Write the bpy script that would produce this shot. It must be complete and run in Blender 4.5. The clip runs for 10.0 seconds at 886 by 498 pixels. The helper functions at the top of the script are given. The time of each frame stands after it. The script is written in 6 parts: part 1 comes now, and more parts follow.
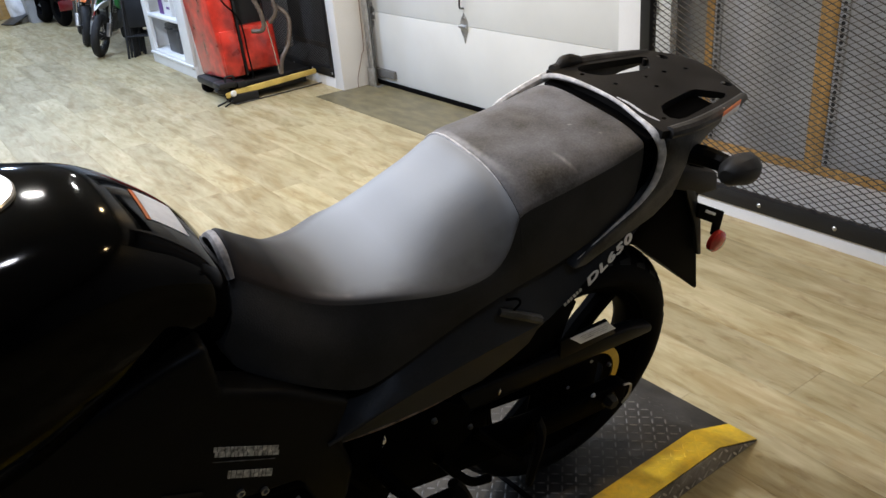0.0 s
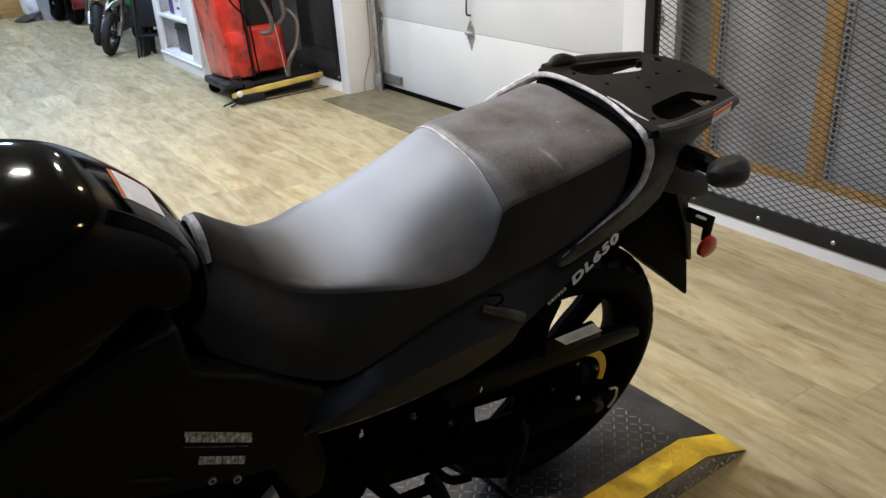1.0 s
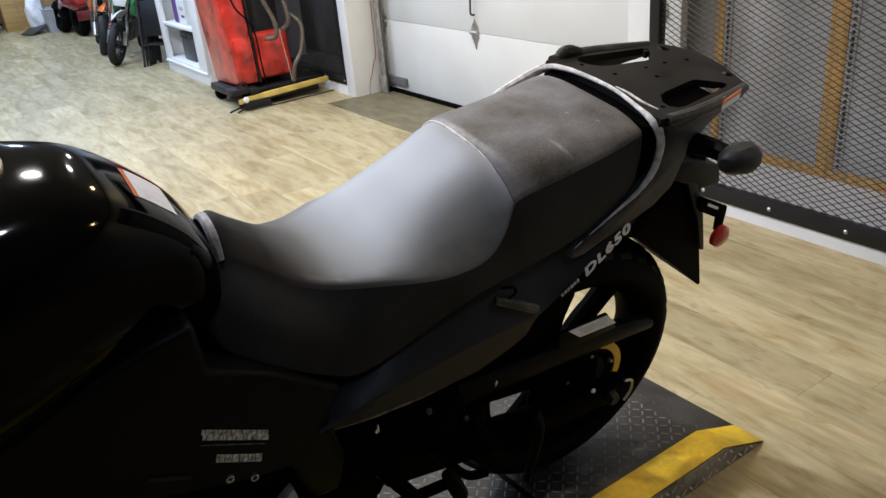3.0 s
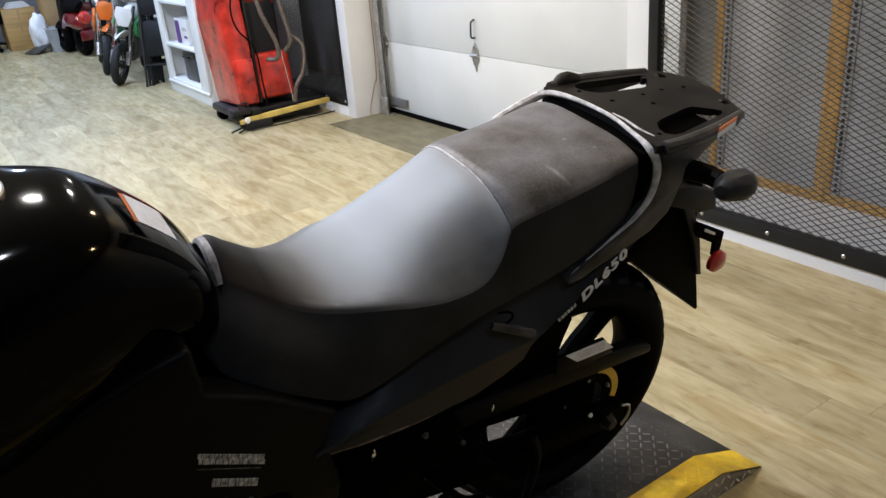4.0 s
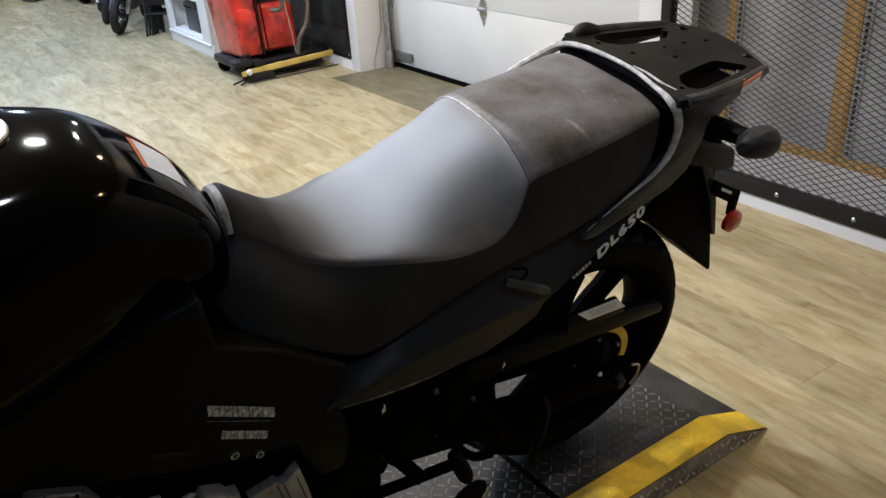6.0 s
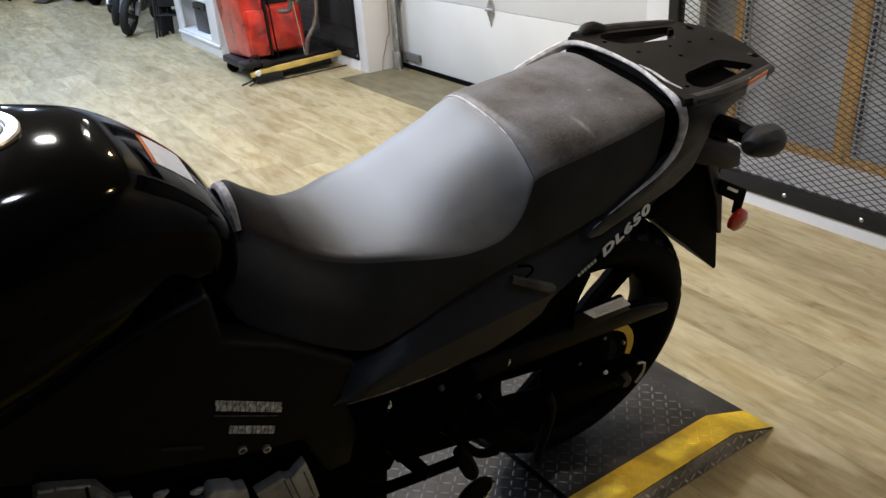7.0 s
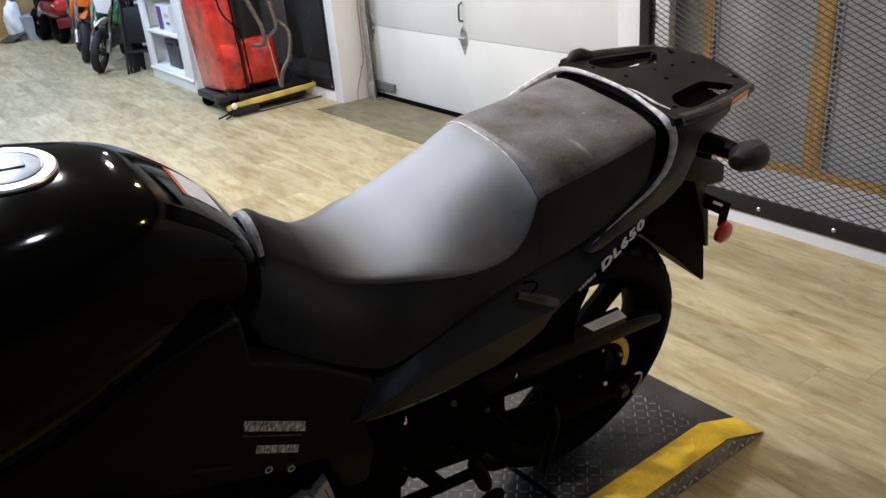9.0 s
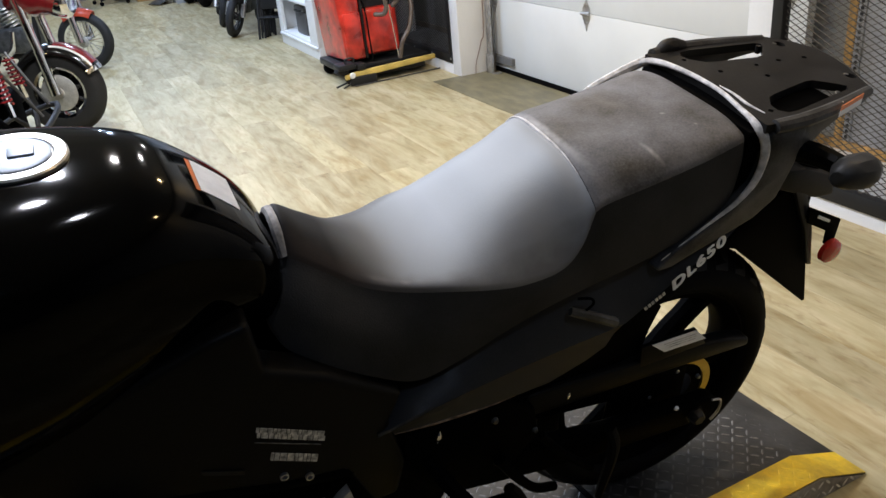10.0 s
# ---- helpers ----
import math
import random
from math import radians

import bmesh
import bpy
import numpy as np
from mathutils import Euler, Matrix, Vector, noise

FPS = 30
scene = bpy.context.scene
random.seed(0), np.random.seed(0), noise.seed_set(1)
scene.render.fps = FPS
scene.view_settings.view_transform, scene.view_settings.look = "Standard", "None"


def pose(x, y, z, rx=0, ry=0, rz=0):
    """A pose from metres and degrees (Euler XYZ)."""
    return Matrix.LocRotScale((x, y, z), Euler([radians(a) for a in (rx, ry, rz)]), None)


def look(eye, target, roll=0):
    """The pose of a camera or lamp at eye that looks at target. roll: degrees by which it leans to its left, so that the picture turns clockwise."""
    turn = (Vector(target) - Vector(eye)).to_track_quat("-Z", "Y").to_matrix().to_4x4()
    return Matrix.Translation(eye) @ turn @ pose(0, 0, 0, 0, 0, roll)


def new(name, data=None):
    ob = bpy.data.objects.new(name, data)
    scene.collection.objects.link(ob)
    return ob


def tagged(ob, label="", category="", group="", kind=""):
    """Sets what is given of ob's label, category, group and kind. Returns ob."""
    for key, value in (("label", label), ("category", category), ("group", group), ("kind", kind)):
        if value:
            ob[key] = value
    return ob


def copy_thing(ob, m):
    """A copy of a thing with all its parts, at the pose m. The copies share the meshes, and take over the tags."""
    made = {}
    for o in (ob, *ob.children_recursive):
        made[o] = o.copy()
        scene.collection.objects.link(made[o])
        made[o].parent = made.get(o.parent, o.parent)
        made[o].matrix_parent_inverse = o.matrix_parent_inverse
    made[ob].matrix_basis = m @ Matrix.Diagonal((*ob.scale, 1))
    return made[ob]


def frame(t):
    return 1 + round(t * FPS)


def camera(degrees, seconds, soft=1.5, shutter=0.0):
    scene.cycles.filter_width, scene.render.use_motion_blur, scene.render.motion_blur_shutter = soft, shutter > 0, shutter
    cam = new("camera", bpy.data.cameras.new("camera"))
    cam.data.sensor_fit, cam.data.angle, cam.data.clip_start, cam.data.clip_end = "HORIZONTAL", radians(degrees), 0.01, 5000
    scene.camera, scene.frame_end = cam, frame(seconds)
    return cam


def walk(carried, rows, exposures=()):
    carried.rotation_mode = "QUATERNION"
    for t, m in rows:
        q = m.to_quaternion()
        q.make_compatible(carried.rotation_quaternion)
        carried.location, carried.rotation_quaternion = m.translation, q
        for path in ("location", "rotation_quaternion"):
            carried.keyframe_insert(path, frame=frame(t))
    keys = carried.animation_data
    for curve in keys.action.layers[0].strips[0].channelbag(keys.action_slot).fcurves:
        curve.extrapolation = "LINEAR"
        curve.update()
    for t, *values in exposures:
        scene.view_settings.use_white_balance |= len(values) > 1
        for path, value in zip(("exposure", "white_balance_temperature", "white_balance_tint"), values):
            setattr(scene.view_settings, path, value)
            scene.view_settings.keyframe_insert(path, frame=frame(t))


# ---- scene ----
cam = camera(57.62, 10.0)
# seconds, eye x, y, z, yaw to the left of +y, pitch, roll
ROWS = [
    (0, -1.0331, -1.2096, 1.3926, -33.291, -25.288, -5.142),
    (0.2, -1.0171, -1.2127, 1.3856, -35.640, -25.148, -5.436),
    (0.3, -1.0111, -1.2229, 1.3876, -35.918, -24.898, -5.524),
    (0.5, -1.0045, -1.2246, 1.3879, -36.056, -24.868, -5.889),
    (0.7, -1.0033, -1.2302, 1.3804, -35.394, -24.239, -6.049),
    (0.8, -1.0068, -1.2305, 1.3790, -34.129, -23.938, -6.493),
    (1, -1.0062, -1.2341, 1.3620, -32.859, -24.526, -3.606),
    (1.2, -0.9982, -1.2329, 1.3490, -34.525, -25.964, -2.064),
    (1.3, -1.0025, -1.2226, 1.3503, -34.031, -26.058, -2.944),
    (1.5, -1.0183, -1.2273, 1.3407, -31.502, -25.698, -2.871),
    (1.7, -1.0190, -1.2222, 1.3263, -32.439, -26.667, -1.892),
    (1.8, -1.0145, -1.2245, 1.3241, -32.755, -27.282, -2.177),
    (2, -1.0142, -1.2226, 1.3347, -32.473, -27.580, -2.341),
    (2.2, -1.0204, -1.2241, 1.3465, -32.457, -25.267, -4.242),
    (3.3, -1.0115, -1.2349, 1.3490, -32.082, -24.192, -5.387),
    (3.5, -1.0128, -1.2362, 1.3510, -31.774, -24.066, -5.289),
    (3.7, -1.0109, -1.2430, 1.3538, -32.603, -23.469, -4.797),
    (3.8, -1.0095, -1.2456, 1.3551, -32.957, -22.866, -5.090),
    (4, -1.0112, -1.2391, 1.3583, -32.326, -22.897, -4.864),
    (4.2, -1.0164, -1.2407, 1.3521, -30.947, -22.718, -4.797),
    (4.3, -1.0154, -1.2374, 1.3444, -30.669, -23.437, -4.814),
    (4.5, -1.0098, -1.2233, 1.3334, -31.348, -25.129, -3.480),
    (4.7, -1.0097, -1.2293, 1.3351, -30.567, -24.201, -4.527),
    (4.8, -1.0111, -1.2223, 1.3362, -30.897, -23.812, -4.458),
    (5, -1.0100, -1.2188, 1.3359, -30.150, -23.663, -4.699),
    (5.2, -1.0139, -1.2144, 1.3359, -30.391, -23.610, -4.759),
    (5.3, -1.0148, -1.2175, 1.3369, -30.289, -23.765, -4.897),
    (5.5, -1.0132, -1.2080, 1.3392, -30.961, -24.443, -4.850),
    (5.7, -1.0146, -1.2021, 1.3409, -32.283, -26.000, -3.993),
    (6.8, -1.0272, -1.2173, 1.3395, -31.498, -25.107, -3.789),
    (7, -1.0222, -1.2156, 1.3388, -31.536, -25.699, -4.112),
    (7.2, -1.0165, -1.2199, 1.3362, -30.792, -25.052, -4.563),
    (7.3, -1.0087, -1.2274, 1.3336, -31.890, -25.119, -4.491),
    (7.5, -1.0014, -1.2149, 1.3304, -32.941, -25.397, -4.700),
    (7.7, -1.0179, -1.2084, 1.3434, -31.411, -24.032, -4.003),
    (7.8, -1.0231, -1.2120, 1.3468, -30.658, -23.464, -3.606),
    (8, -1.0244, -1.2055, 1.3442, -30.818, -24.162, -3.930),
    (8.2, -1.0312, -1.2094, 1.3466, -29.886, -23.670, -3.157),
    (8.3, -1.0326, -1.2063, 1.3493, -29.800, -22.913, -3.772),
    (8.5, -1.0322, -1.2051, 1.3524, -30.248, -22.703, -3.973),
    (8.7, -1.0471, -1.2114, 1.3586, -31.849, -22.130, -4.116),
    (8.8, -1.0589, -1.2220, 1.3605, -32.106, -22.371, -4.776),
    (9, -1.1028, -1.2274, 1.3571, -33.923, -23.976, -5.122),
    (9.2, -1.1448, -1.2513, 1.3565, -34.627, -24.093, -2.893),
    (9.3, -1.1552, -1.2565, 1.3552, -34.561, -24.329, -2.371),
    (9.5, -1.1403, -1.2396, 1.3493, -32.248, -24.830, -4.273),
    (9.7, -1.0742, -1.2267, 1.3450, -29.546, -25.052, -3.765),
    (9.8, -1.0284, -1.2118, 1.3428, -27.577, -24.733, -2.614),
    (10, -0.9348, -1.1950, 1.3548, -23.988, -25.231, -5.468),
]


def stance(x, y, z, yaw, pitch, roll):
    a, b = radians(yaw), radians(pitch)
    ahead = Vector((-math.sin(a) * math.cos(b), math.cos(a) * math.cos(b), math.sin(b)))
    return look((x, y, z), Vector((x, y, z)) + ahead, roll)


walk(cam, [(t, stance(*row)) for t, *row in ROWS], [(0.0, -0.27), (2.0, -0.23), (3.5, -0.20), (5.5, -0.27), (7.5, -0.29), (8.5, -0.25), (9.0, -0.20), (10.0, -0.21)])

# ---- world and light ----
world = bpy.data.worlds.new("world")
scene.world = world
world.use_nodes = True
world.node_tree.nodes["Background"].inputs[0].default_value = (0.9, 0.95, 1.0, 1)
world.node_tree.nodes["Background"].inputs[1].default_value = 0.004
CEILING = 3.1
WARM_TINT = (1.0, 0.70, 0.34)
LAMP_TINT = (1.0, 0.985, 0.94)
COOL_TINT = (0.77, 1.0, 1.46)
PALE_TINT = (0.955, 0.985, 1.11)


# ---- mesh helpers ----
def smooth(me, angle=35):
    for p in me.polygons:
        p.use_smooth = True
    me.set_sharp_from_angle(angle=radians(angle))


def part(name, bm, material, parent=None, label="", angle=35):
    """Links a bmesh as one mesh object under a thing or a part."""
    bmesh.ops.recalc_face_normals(bm, faces=bm.faces)
    me = bpy.data.meshes.new(name)
    bm.to_mesh(me)
    bm.free()
    me.materials.append(material)
    smooth(me, angle)
    ob = new(name, me)
    ob.parent = parent
    if label:
        tagged(ob, label)
    return ob


def thing(name, label, category, m=None, group="", kind=""):
    """An Empty that holds the parts of one thing."""
    ob = new(name)
    ob.empty_display_size = 0.1
    ob.matrix_world = m or Matrix()
    return tagged(ob, label, category, group, kind)


def box(x0, x1, y0, y1, z0, z1, bevel=0.0, bm=None, seg=2):
    own = bmesh.new()
    bmesh.ops.create_cube(own, size=1)
    for v in own.verts:
        v.co = ((x0 + x1) / 2 + v.co.x * (x1 - x0), (y0 + y1) / 2 + v.co.y * (y1 - y0), (z0 + z1) / 2 + v.co.z * (z1 - z0))
    if bevel:
        bmesh.ops.bevel(own, geom=own.edges[:], offset=bevel, segments=seg, profile=0.5, affect="EDGES")
    return joined(bm, own)


def joined(bm, own, m=None):
    if m is not None:
        bmesh.ops.transform(own, matrix=m, verts=own.verts)
    if bm is None:
        return own
    me = bpy.data.meshes.new("piece")
    own.to_mesh(me)
    own.free()
    bm.from_mesh(me)
    bpy.data.meshes.remove(me)
    return bm


def prism(poly, a, b, axes="xzy", bevel=0.0, bm=None, seg=2):
    """A flat outline, drawn in the first two axes, thick from a to b along the third."""
    own = bmesh.new()
    order = ["xyz".index(c) for c in axes]
    rings = []
    for d in (a, b):
        ring = []
        for u, v in poly:
            co = [0, 0, 0]
            co[order[0]], co[order[1]], co[order[2]] = u, v, d
            ring.append(own.verts.new(co))
        rings.append(ring)
        own.faces.new(ring)
    n = len(poly)
    for i in range(n):
        own.faces.new((rings[0][i], rings[0][(i + 1) % n], rings[1][(i + 1) % n], rings[1][i]))
    bmesh.ops.recalc_face_normals(own, faces=own.faces)
    if bevel:
        bmesh.ops.bevel(own, geom=own.edges[:], offset=bevel, segments=seg, profile=0.5, affect="EDGES", clamp_overlap=True)
    return joined(bm, own)


def loft(rings, caps=True, closed=True, bm=None):
    own = bmesh.new()
    vs = [[own.verts.new(p) for p in ring] for ring in rings]
    n = len(vs[0])
    for a, b in zip(vs, vs[1:]):
        for i in range(n if closed else n - 1):
            own.faces.new((a[i], a[(i + 1) % n], b[(i + 1) % n], b[i]))
    if caps:
        own.faces.new(vs[0]), own.faces.new(vs[-1])
    return joined(bm, own)


def curve(points, steps=6):
    """Points on a smooth line through the given ones (any number of coordinates)."""
    p = [np.array(q, float) for q in points]
    p = [2 * p[0] - p[1], *p, 2 * p[-1] - p[-2]]
    out = []
    for a, b, c, d in zip(p, p[1:], p[2:], p[3:]):
        for k in range(steps):
            t = k / steps
            out.append(0.5 * (2 * b + (c - a) * t + (2 * a - 5 * b + 4 * c - d) * t * t + (3 * b - a - 3 * c + d) * t**3))
    out.append(p[-2])
    return out


def tube(points, r, n=10, steps=5, bm=None, flat=1.0):
    """A round bar along a smooth line; r is one radius or one for each point. flat squeezes it along its second axis."""
    rs = r if isinstance(r, (list, tuple)) else [r] * len(points)
    line = curve([(*p, q) for p, q in zip(points, rs)], steps) if steps > 1 else [np.array((*p, q), float) for p, q in zip(points, rs)]
    pts, radii = [Vector(p[:3]) for p in line], [float(p[3]) for p in line]
    rings, side = [], None
    for i, p in enumerate(pts):
        way = (pts[min(i + 1, len(pts) - 1)] - pts[max(i - 1, 0)]).normalized()
        if side is None:
            side = way.orthogonal().normalized()
        side = (side - way * side.dot(way)).normalized()
        up = way.cross(side)
        rings.append([p + radii[i] * (math.cos(a) * side + flat * math.sin(a) * up) for a in (2 * math.pi * k / n for k in range(n))])
    return loft(rings, bm=bm)


def lathe(profile, n=48, axis="y", m=None, bm=None, closed=False):
    """Turns a profile of (radius, height) round an axis through the origin."""
    own = bmesh.new()
    rings = []
    for k in range(n):
        a = 2 * math.pi * k / n
        ring = []
        for r, h in profile:
            c = {"y": (r * math.cos(a), h, r * math.sin(a)), "z": (r * math.cos(a), r * math.sin(a), h), "x": (h, r * math.cos(a), r * math.sin(a))}[axis]
            ring.append(own.verts.new(c))
        rings.append(ring)
    count = len(profile)
    for k in range(n):
        a, b = rings[k], rings[(k + 1) % n]
        for i in range(count if closed else count - 1):
            j = (i + 1) % count
            own.faces.new((a[i], b[i], b[j], a[j]))
    bmesh.ops.remove_doubles(own, verts=own.verts, dist=1e-6)
    return joined(bm, own, m)


def rod(a, b, r, n=10, bm=None):
    return tube([a, b], r, n, 1, bm)


def mat(name, base, rough=0.5, metal=0.0, var=0.12, scale=6.0, bump=0.0, bscale=80.0, coat=0.0, rvar=0.1, stretch=(1, 1, 1), tint=None, spec=0.5, coatrough=0.05, ior=1.5):
    """A surface with cloudy wear at one scale, grain at another, and fine relief."""
    m = bpy.data.materials.new(name)
    m.use_nodes = True
    nt = m.node_tree
    b = nt.nodes["Principled BSDF"]
    b.inputs["Metallic"].default_value = metal
    b.inputs["Coat Weight"].default_value = coat
    b.inputs["Coat Roughness"].default_value = coatrough
    b.inputs["Specular IOR Level"].default_value = spec
    b.inputs["IOR"].default_value = ior
    co = nt.nodes.new("ShaderNodeTexCoord")
    mp = nt.nodes.new("ShaderNodeMapping")
    mp.inputs["Scale"].default_value = stretch
    nt.links.new(co.outputs["Object"], mp.inputs[0])
    big = nt.nodes.new("ShaderNodeTexNoise")
    big.inputs["Scale"].default_value, big.inputs["Detail"].default_value = scale, 6
    fine = nt.nodes.new("ShaderNodeTexNoise")
    fine.inputs["Scale"].default_value, fine.inputs["Detail"].default_value = bscale, 3
    for n in (big, fine):
        nt.links.new(mp.outputs[0], n.inputs["Vector"])
    mix = nt.nodes.new("ShaderNodeMix")
    mix.data_type = "RGBA"
    other = tint or tuple(c * (1 - 2 * var) for c in base)
    mix.inputs[6].default_value, mix.inputs[7].default_value = (*other, 1), (*[min(1, c * (1 + var)) for c in base], 1)
    ramp = nt.nodes.new("ShaderNodeMapRange")
    ramp.inputs[1].default_value, ramp.inputs[2].default_value = 0.3, 0.7
    add = nt.nodes.new("ShaderNodeMath")
    add.operation = "MULTIPLY_ADD"
    add.inputs[1].default_value, add.inputs[2].default_value = 0.25, -0.12
    nt.links.new(fine.outputs[0], add.inputs[0])
    summed = nt.nodes.new("ShaderNodeMath")
    nt.links.new(add.outputs[0], summed.inputs[0])
    nt.links.new(big.outputs[0], summed.inputs[1])
    nt.links.new(summed.outputs[0], ramp.inputs[0])
    nt.links.new(ramp.outputs[0], mix.inputs[0])
    nt.links.new(mix.outputs[2], b.inputs["Base Color"])
    rr = nt.nodes.new("ShaderNodeMapRange")
    rr.inputs[3].default_value, rr.inputs[4].default_value = max(0.02, rough - rvar), min(1, rough + rvar)
    nt.links.new(big.outputs[0], rr.inputs[0])
    nt.links.new(rr.outputs[0], b.inputs["Roughness"])
    if bump:
        bp = nt.nodes.new("ShaderNodeBump")
        bp.inputs["Strength"].default_value, bp.inputs["Distance"].default_value = bump, 0.002
        nt.links.new(fine.outputs[0], bp.inputs["Height"])
        nt.links.new(bp.outputs[0], b.inputs["Normal"])
    return m


def glow(name, color, strength):
    m = bpy.data.materials.new(name)
    m.use_nodes = True
    b = m.node_tree.nodes["Principled BSDF"]
    b.inputs["Base Color"].default_value = (0.8, 0.8, 0.8, 1)
    b.inputs["Emission Color"].default_value = (*color, 1)
    b.inputs["Emission Strength"].default_value = strength
    return m


def plank_mat(name, island):
    """Pale greyed-oak vinyl: long grain, knots and a shade of its own for each plank."""
    m = bpy.data.materials.new(name)
    m.use_nodes = True
    nt = m.node_tree
    b = nt.nodes["Principled BSDF"]
    info = nt.nodes.new("ShaderNodeNewGeometry" if island else "ShaderNodeObjectInfo")
    rnd = info.outputs["Random Per Island" if island else "Random"]
    co = nt.nodes.new("ShaderNodeTexCoord")
    push = nt.nodes.new("ShaderNodeVectorMath")
    push.operation = "MULTIPLY_ADD"
    push.inputs[0].default_value = (17.0, 31.0, 5.0)
    comb = nt.nodes.new("ShaderNodeCombineXYZ")
    for k in range(3):
        nt.links.new(rnd, comb.inputs[k])
    nt.links.new(comb.outputs[0], push.inputs[1])
    nt.links.new(co.outputs["Object"], push.inputs[2])
    def noise(stretch, scale, detail, rough, bend=0.0):
        mp = nt.nodes.new("ShaderNodeMapping")
        mp.inputs["Scale"].default_value = stretch
        nt.links.new(push.outputs[0], mp.inputs[0])
        n = nt.nodes.new("ShaderNodeTexNoise")
        n.inputs["Scale"].default_value, n.inputs["Detail"].default_value = scale, detail
        n.inputs["Roughness"].default_value, n.inputs["Distortion"].default_value = rough, bend
        nt.links.new(mp.outputs[0], n.inputs["Vector"])
        return n

    def mixed(a, b, weight):
        q = nt.nodes.new("ShaderNodeMix")
        q.inputs[0].default_value = weight
        nt.links.new(a, q.inputs[2])
        nt.links.new(b, q.inputs[3])
        return q.outputs[0]

    grain = noise((20.0, 2.2, 1.0), 2.6, 7, 0.62, 0.6)
    cloud = noise((5.0, 1.1, 1.0), 2.2, 4, 0.5, 1.0)
    ramp = nt.nodes.new("ShaderNodeValToRGB")
    e = ramp.color_ramp.elements
    e[0].position, e[0].color = 0.35, (0.238, 0.199, 0.120, 1)
    e[1].position, e[1].color = 0.66, (0.440, 0.390, 0.277, 1)
    mid = e.new(0.48)
    mid.color = (0.338, 0.300, 0.200, 1)
    nt.links.new(mixed(grain.outputs[0], cloud.outputs[0], 0.66), ramp.inputs[0])
    # brown heart patches and scattered dark knots
    heart = noise((7.0, 1.4, 1.0), 2.2, 6, 0.62, 1.0)
    patch = nt.nodes.new("ShaderNodeMapRange")
    patch.inputs[1].default_value, patch.inputs[2].default_value, patch.inputs[4].default_value = 0.48, 0.66, 0.46
    nt.links.new(heart.outputs[0], patch.inputs[0])
    brown = nt.nodes.new("ShaderNodeMix")
    brown.data_type = "RGBA"
    brown.inputs[7].default_value = (0.222, 0.160, 0.080, 1)
    nt.links.new(patch.outputs[0], brown.inputs[0])
    nt.links.new(ramp.outputs[0], brown.inputs[6])
    spots = noise((11.0, 4.0, 1.0), 1.9, 5, 0.6, 0.8)
    dots = nt.nodes.new("ShaderNodeMapRange")
    dots.inputs[1].default_value, dots.inputs[2].default_value, dots.inputs[4].default_value = 0.57, 0.72, 0.5
    nt.links.new(spots.outputs[0], dots.inputs[0])
    knots = nt.nodes.new("ShaderNodeMix")
    knots.data_type = "RGBA"
    knots.inputs[7].default_value = (0.14, 0.092, 0.048, 1)
    nt.links.new(dots.outputs[0], knots.inputs[0])
    nt.links.new(brown.outputs[2], knots.inputs[6])
    # short dark pores along the grain
    pores = noise((60.0, 5.0, 1.0), 2.2, 4, 0.6)
    fleck = nt.nodes.new("ShaderNodeMapRange")
    fleck.inputs[1].default_value, fleck.inputs[2].default_value, fleck.inputs[4].default_value = 0.57, 0.78, 0.20
    nt.links.new(pores.outputs[0], fleck.inputs[0])
    porous = nt.nodes.new("ShaderNodeMix")
    porous.data_type = "RGBA"
    porous.inputs[7].default_value = (0.19, 0.135, 0.07, 1)
    nt.links.new(fleck.outputs[0], porous.inputs[0])
    nt.links.new(knots.outputs[2], porous.inputs[6])
    hsv = nt.nodes.new("ShaderNodeHueSaturation")
    val = nt.nodes.new("ShaderNodeMapRange")
    val.inputs[3].default_value, val.inputs[4].default_value = 0.90, 1.14
    nt.links.new(rnd, val.inputs[0])
    nt.links.new(val.outputs[0], hsv.inputs["Value"])
    nt.links.new(porous.outputs[2], hsv.inputs["Color"])
    hsv.inputs["Saturation"].default_value = 1.25
    nt.links.new(hsv.outputs[0], b.inputs["Base Color"])
    b.inputs["Roughness"].default_value = 0.46
    bp = nt.nodes.new("ShaderNodeBump")
    bp.inputs["Strength"].default_value, bp.inputs["Distance"].default_value = 0.25, 0.001
    nt.links.new(grain.outputs[0], bp.inputs["Height"])
    nt.links.new(bp.outputs[0], b.inputs["Normal"])
    return m


WALL = mat("white wall paint", (0.70, 0.695, 0.68), 0.55, var=0.04, scale=2, bump=0.15, bscale=120)
CEIL = mat("ceiling paint", (0.5, 0.5, 0.5), 0.8, var=0.05, scale=2)
DARKWALL = mat("dark wall paint", (0.05, 0.05, 0.052), 0.7, var=0.1, scale=2)
DOORW = mat("garage door enamel", (0.64, 0.645, 0.62), 0.35, var=0.03, scale=3, bump=0.1, bscale=200)
PLANK = plank_mat("oak vinyl plank", False)
PLANKS = plank_mat("oak vinyl planks", True)
SUBFLOOR = mat("dark joint", (0.12, 0.10, 0.07), 0.8)
SLAB = mat("brown threshold boards", (0.158, 0.138, 0.078), 0.5, var=0.22, scale=6, stretch=(3, 1, 1), bump=0.2)
BLACKIRON = mat("black painted steel", (0.0085, 0.0088, 0.0095), 0.5, var=0.2, bump=0.15, bscale=150, spec=0.35)
STRAND = mat("expanded steel", (0.085, 0.075, 0.062), 0.5, 0.3, var=0.25, scale=20)
DARKSTRAND = mat("dark expanded steel", (0.022, 0.020, 0.018), 0.6, 0.2, var=0.25, scale=20)
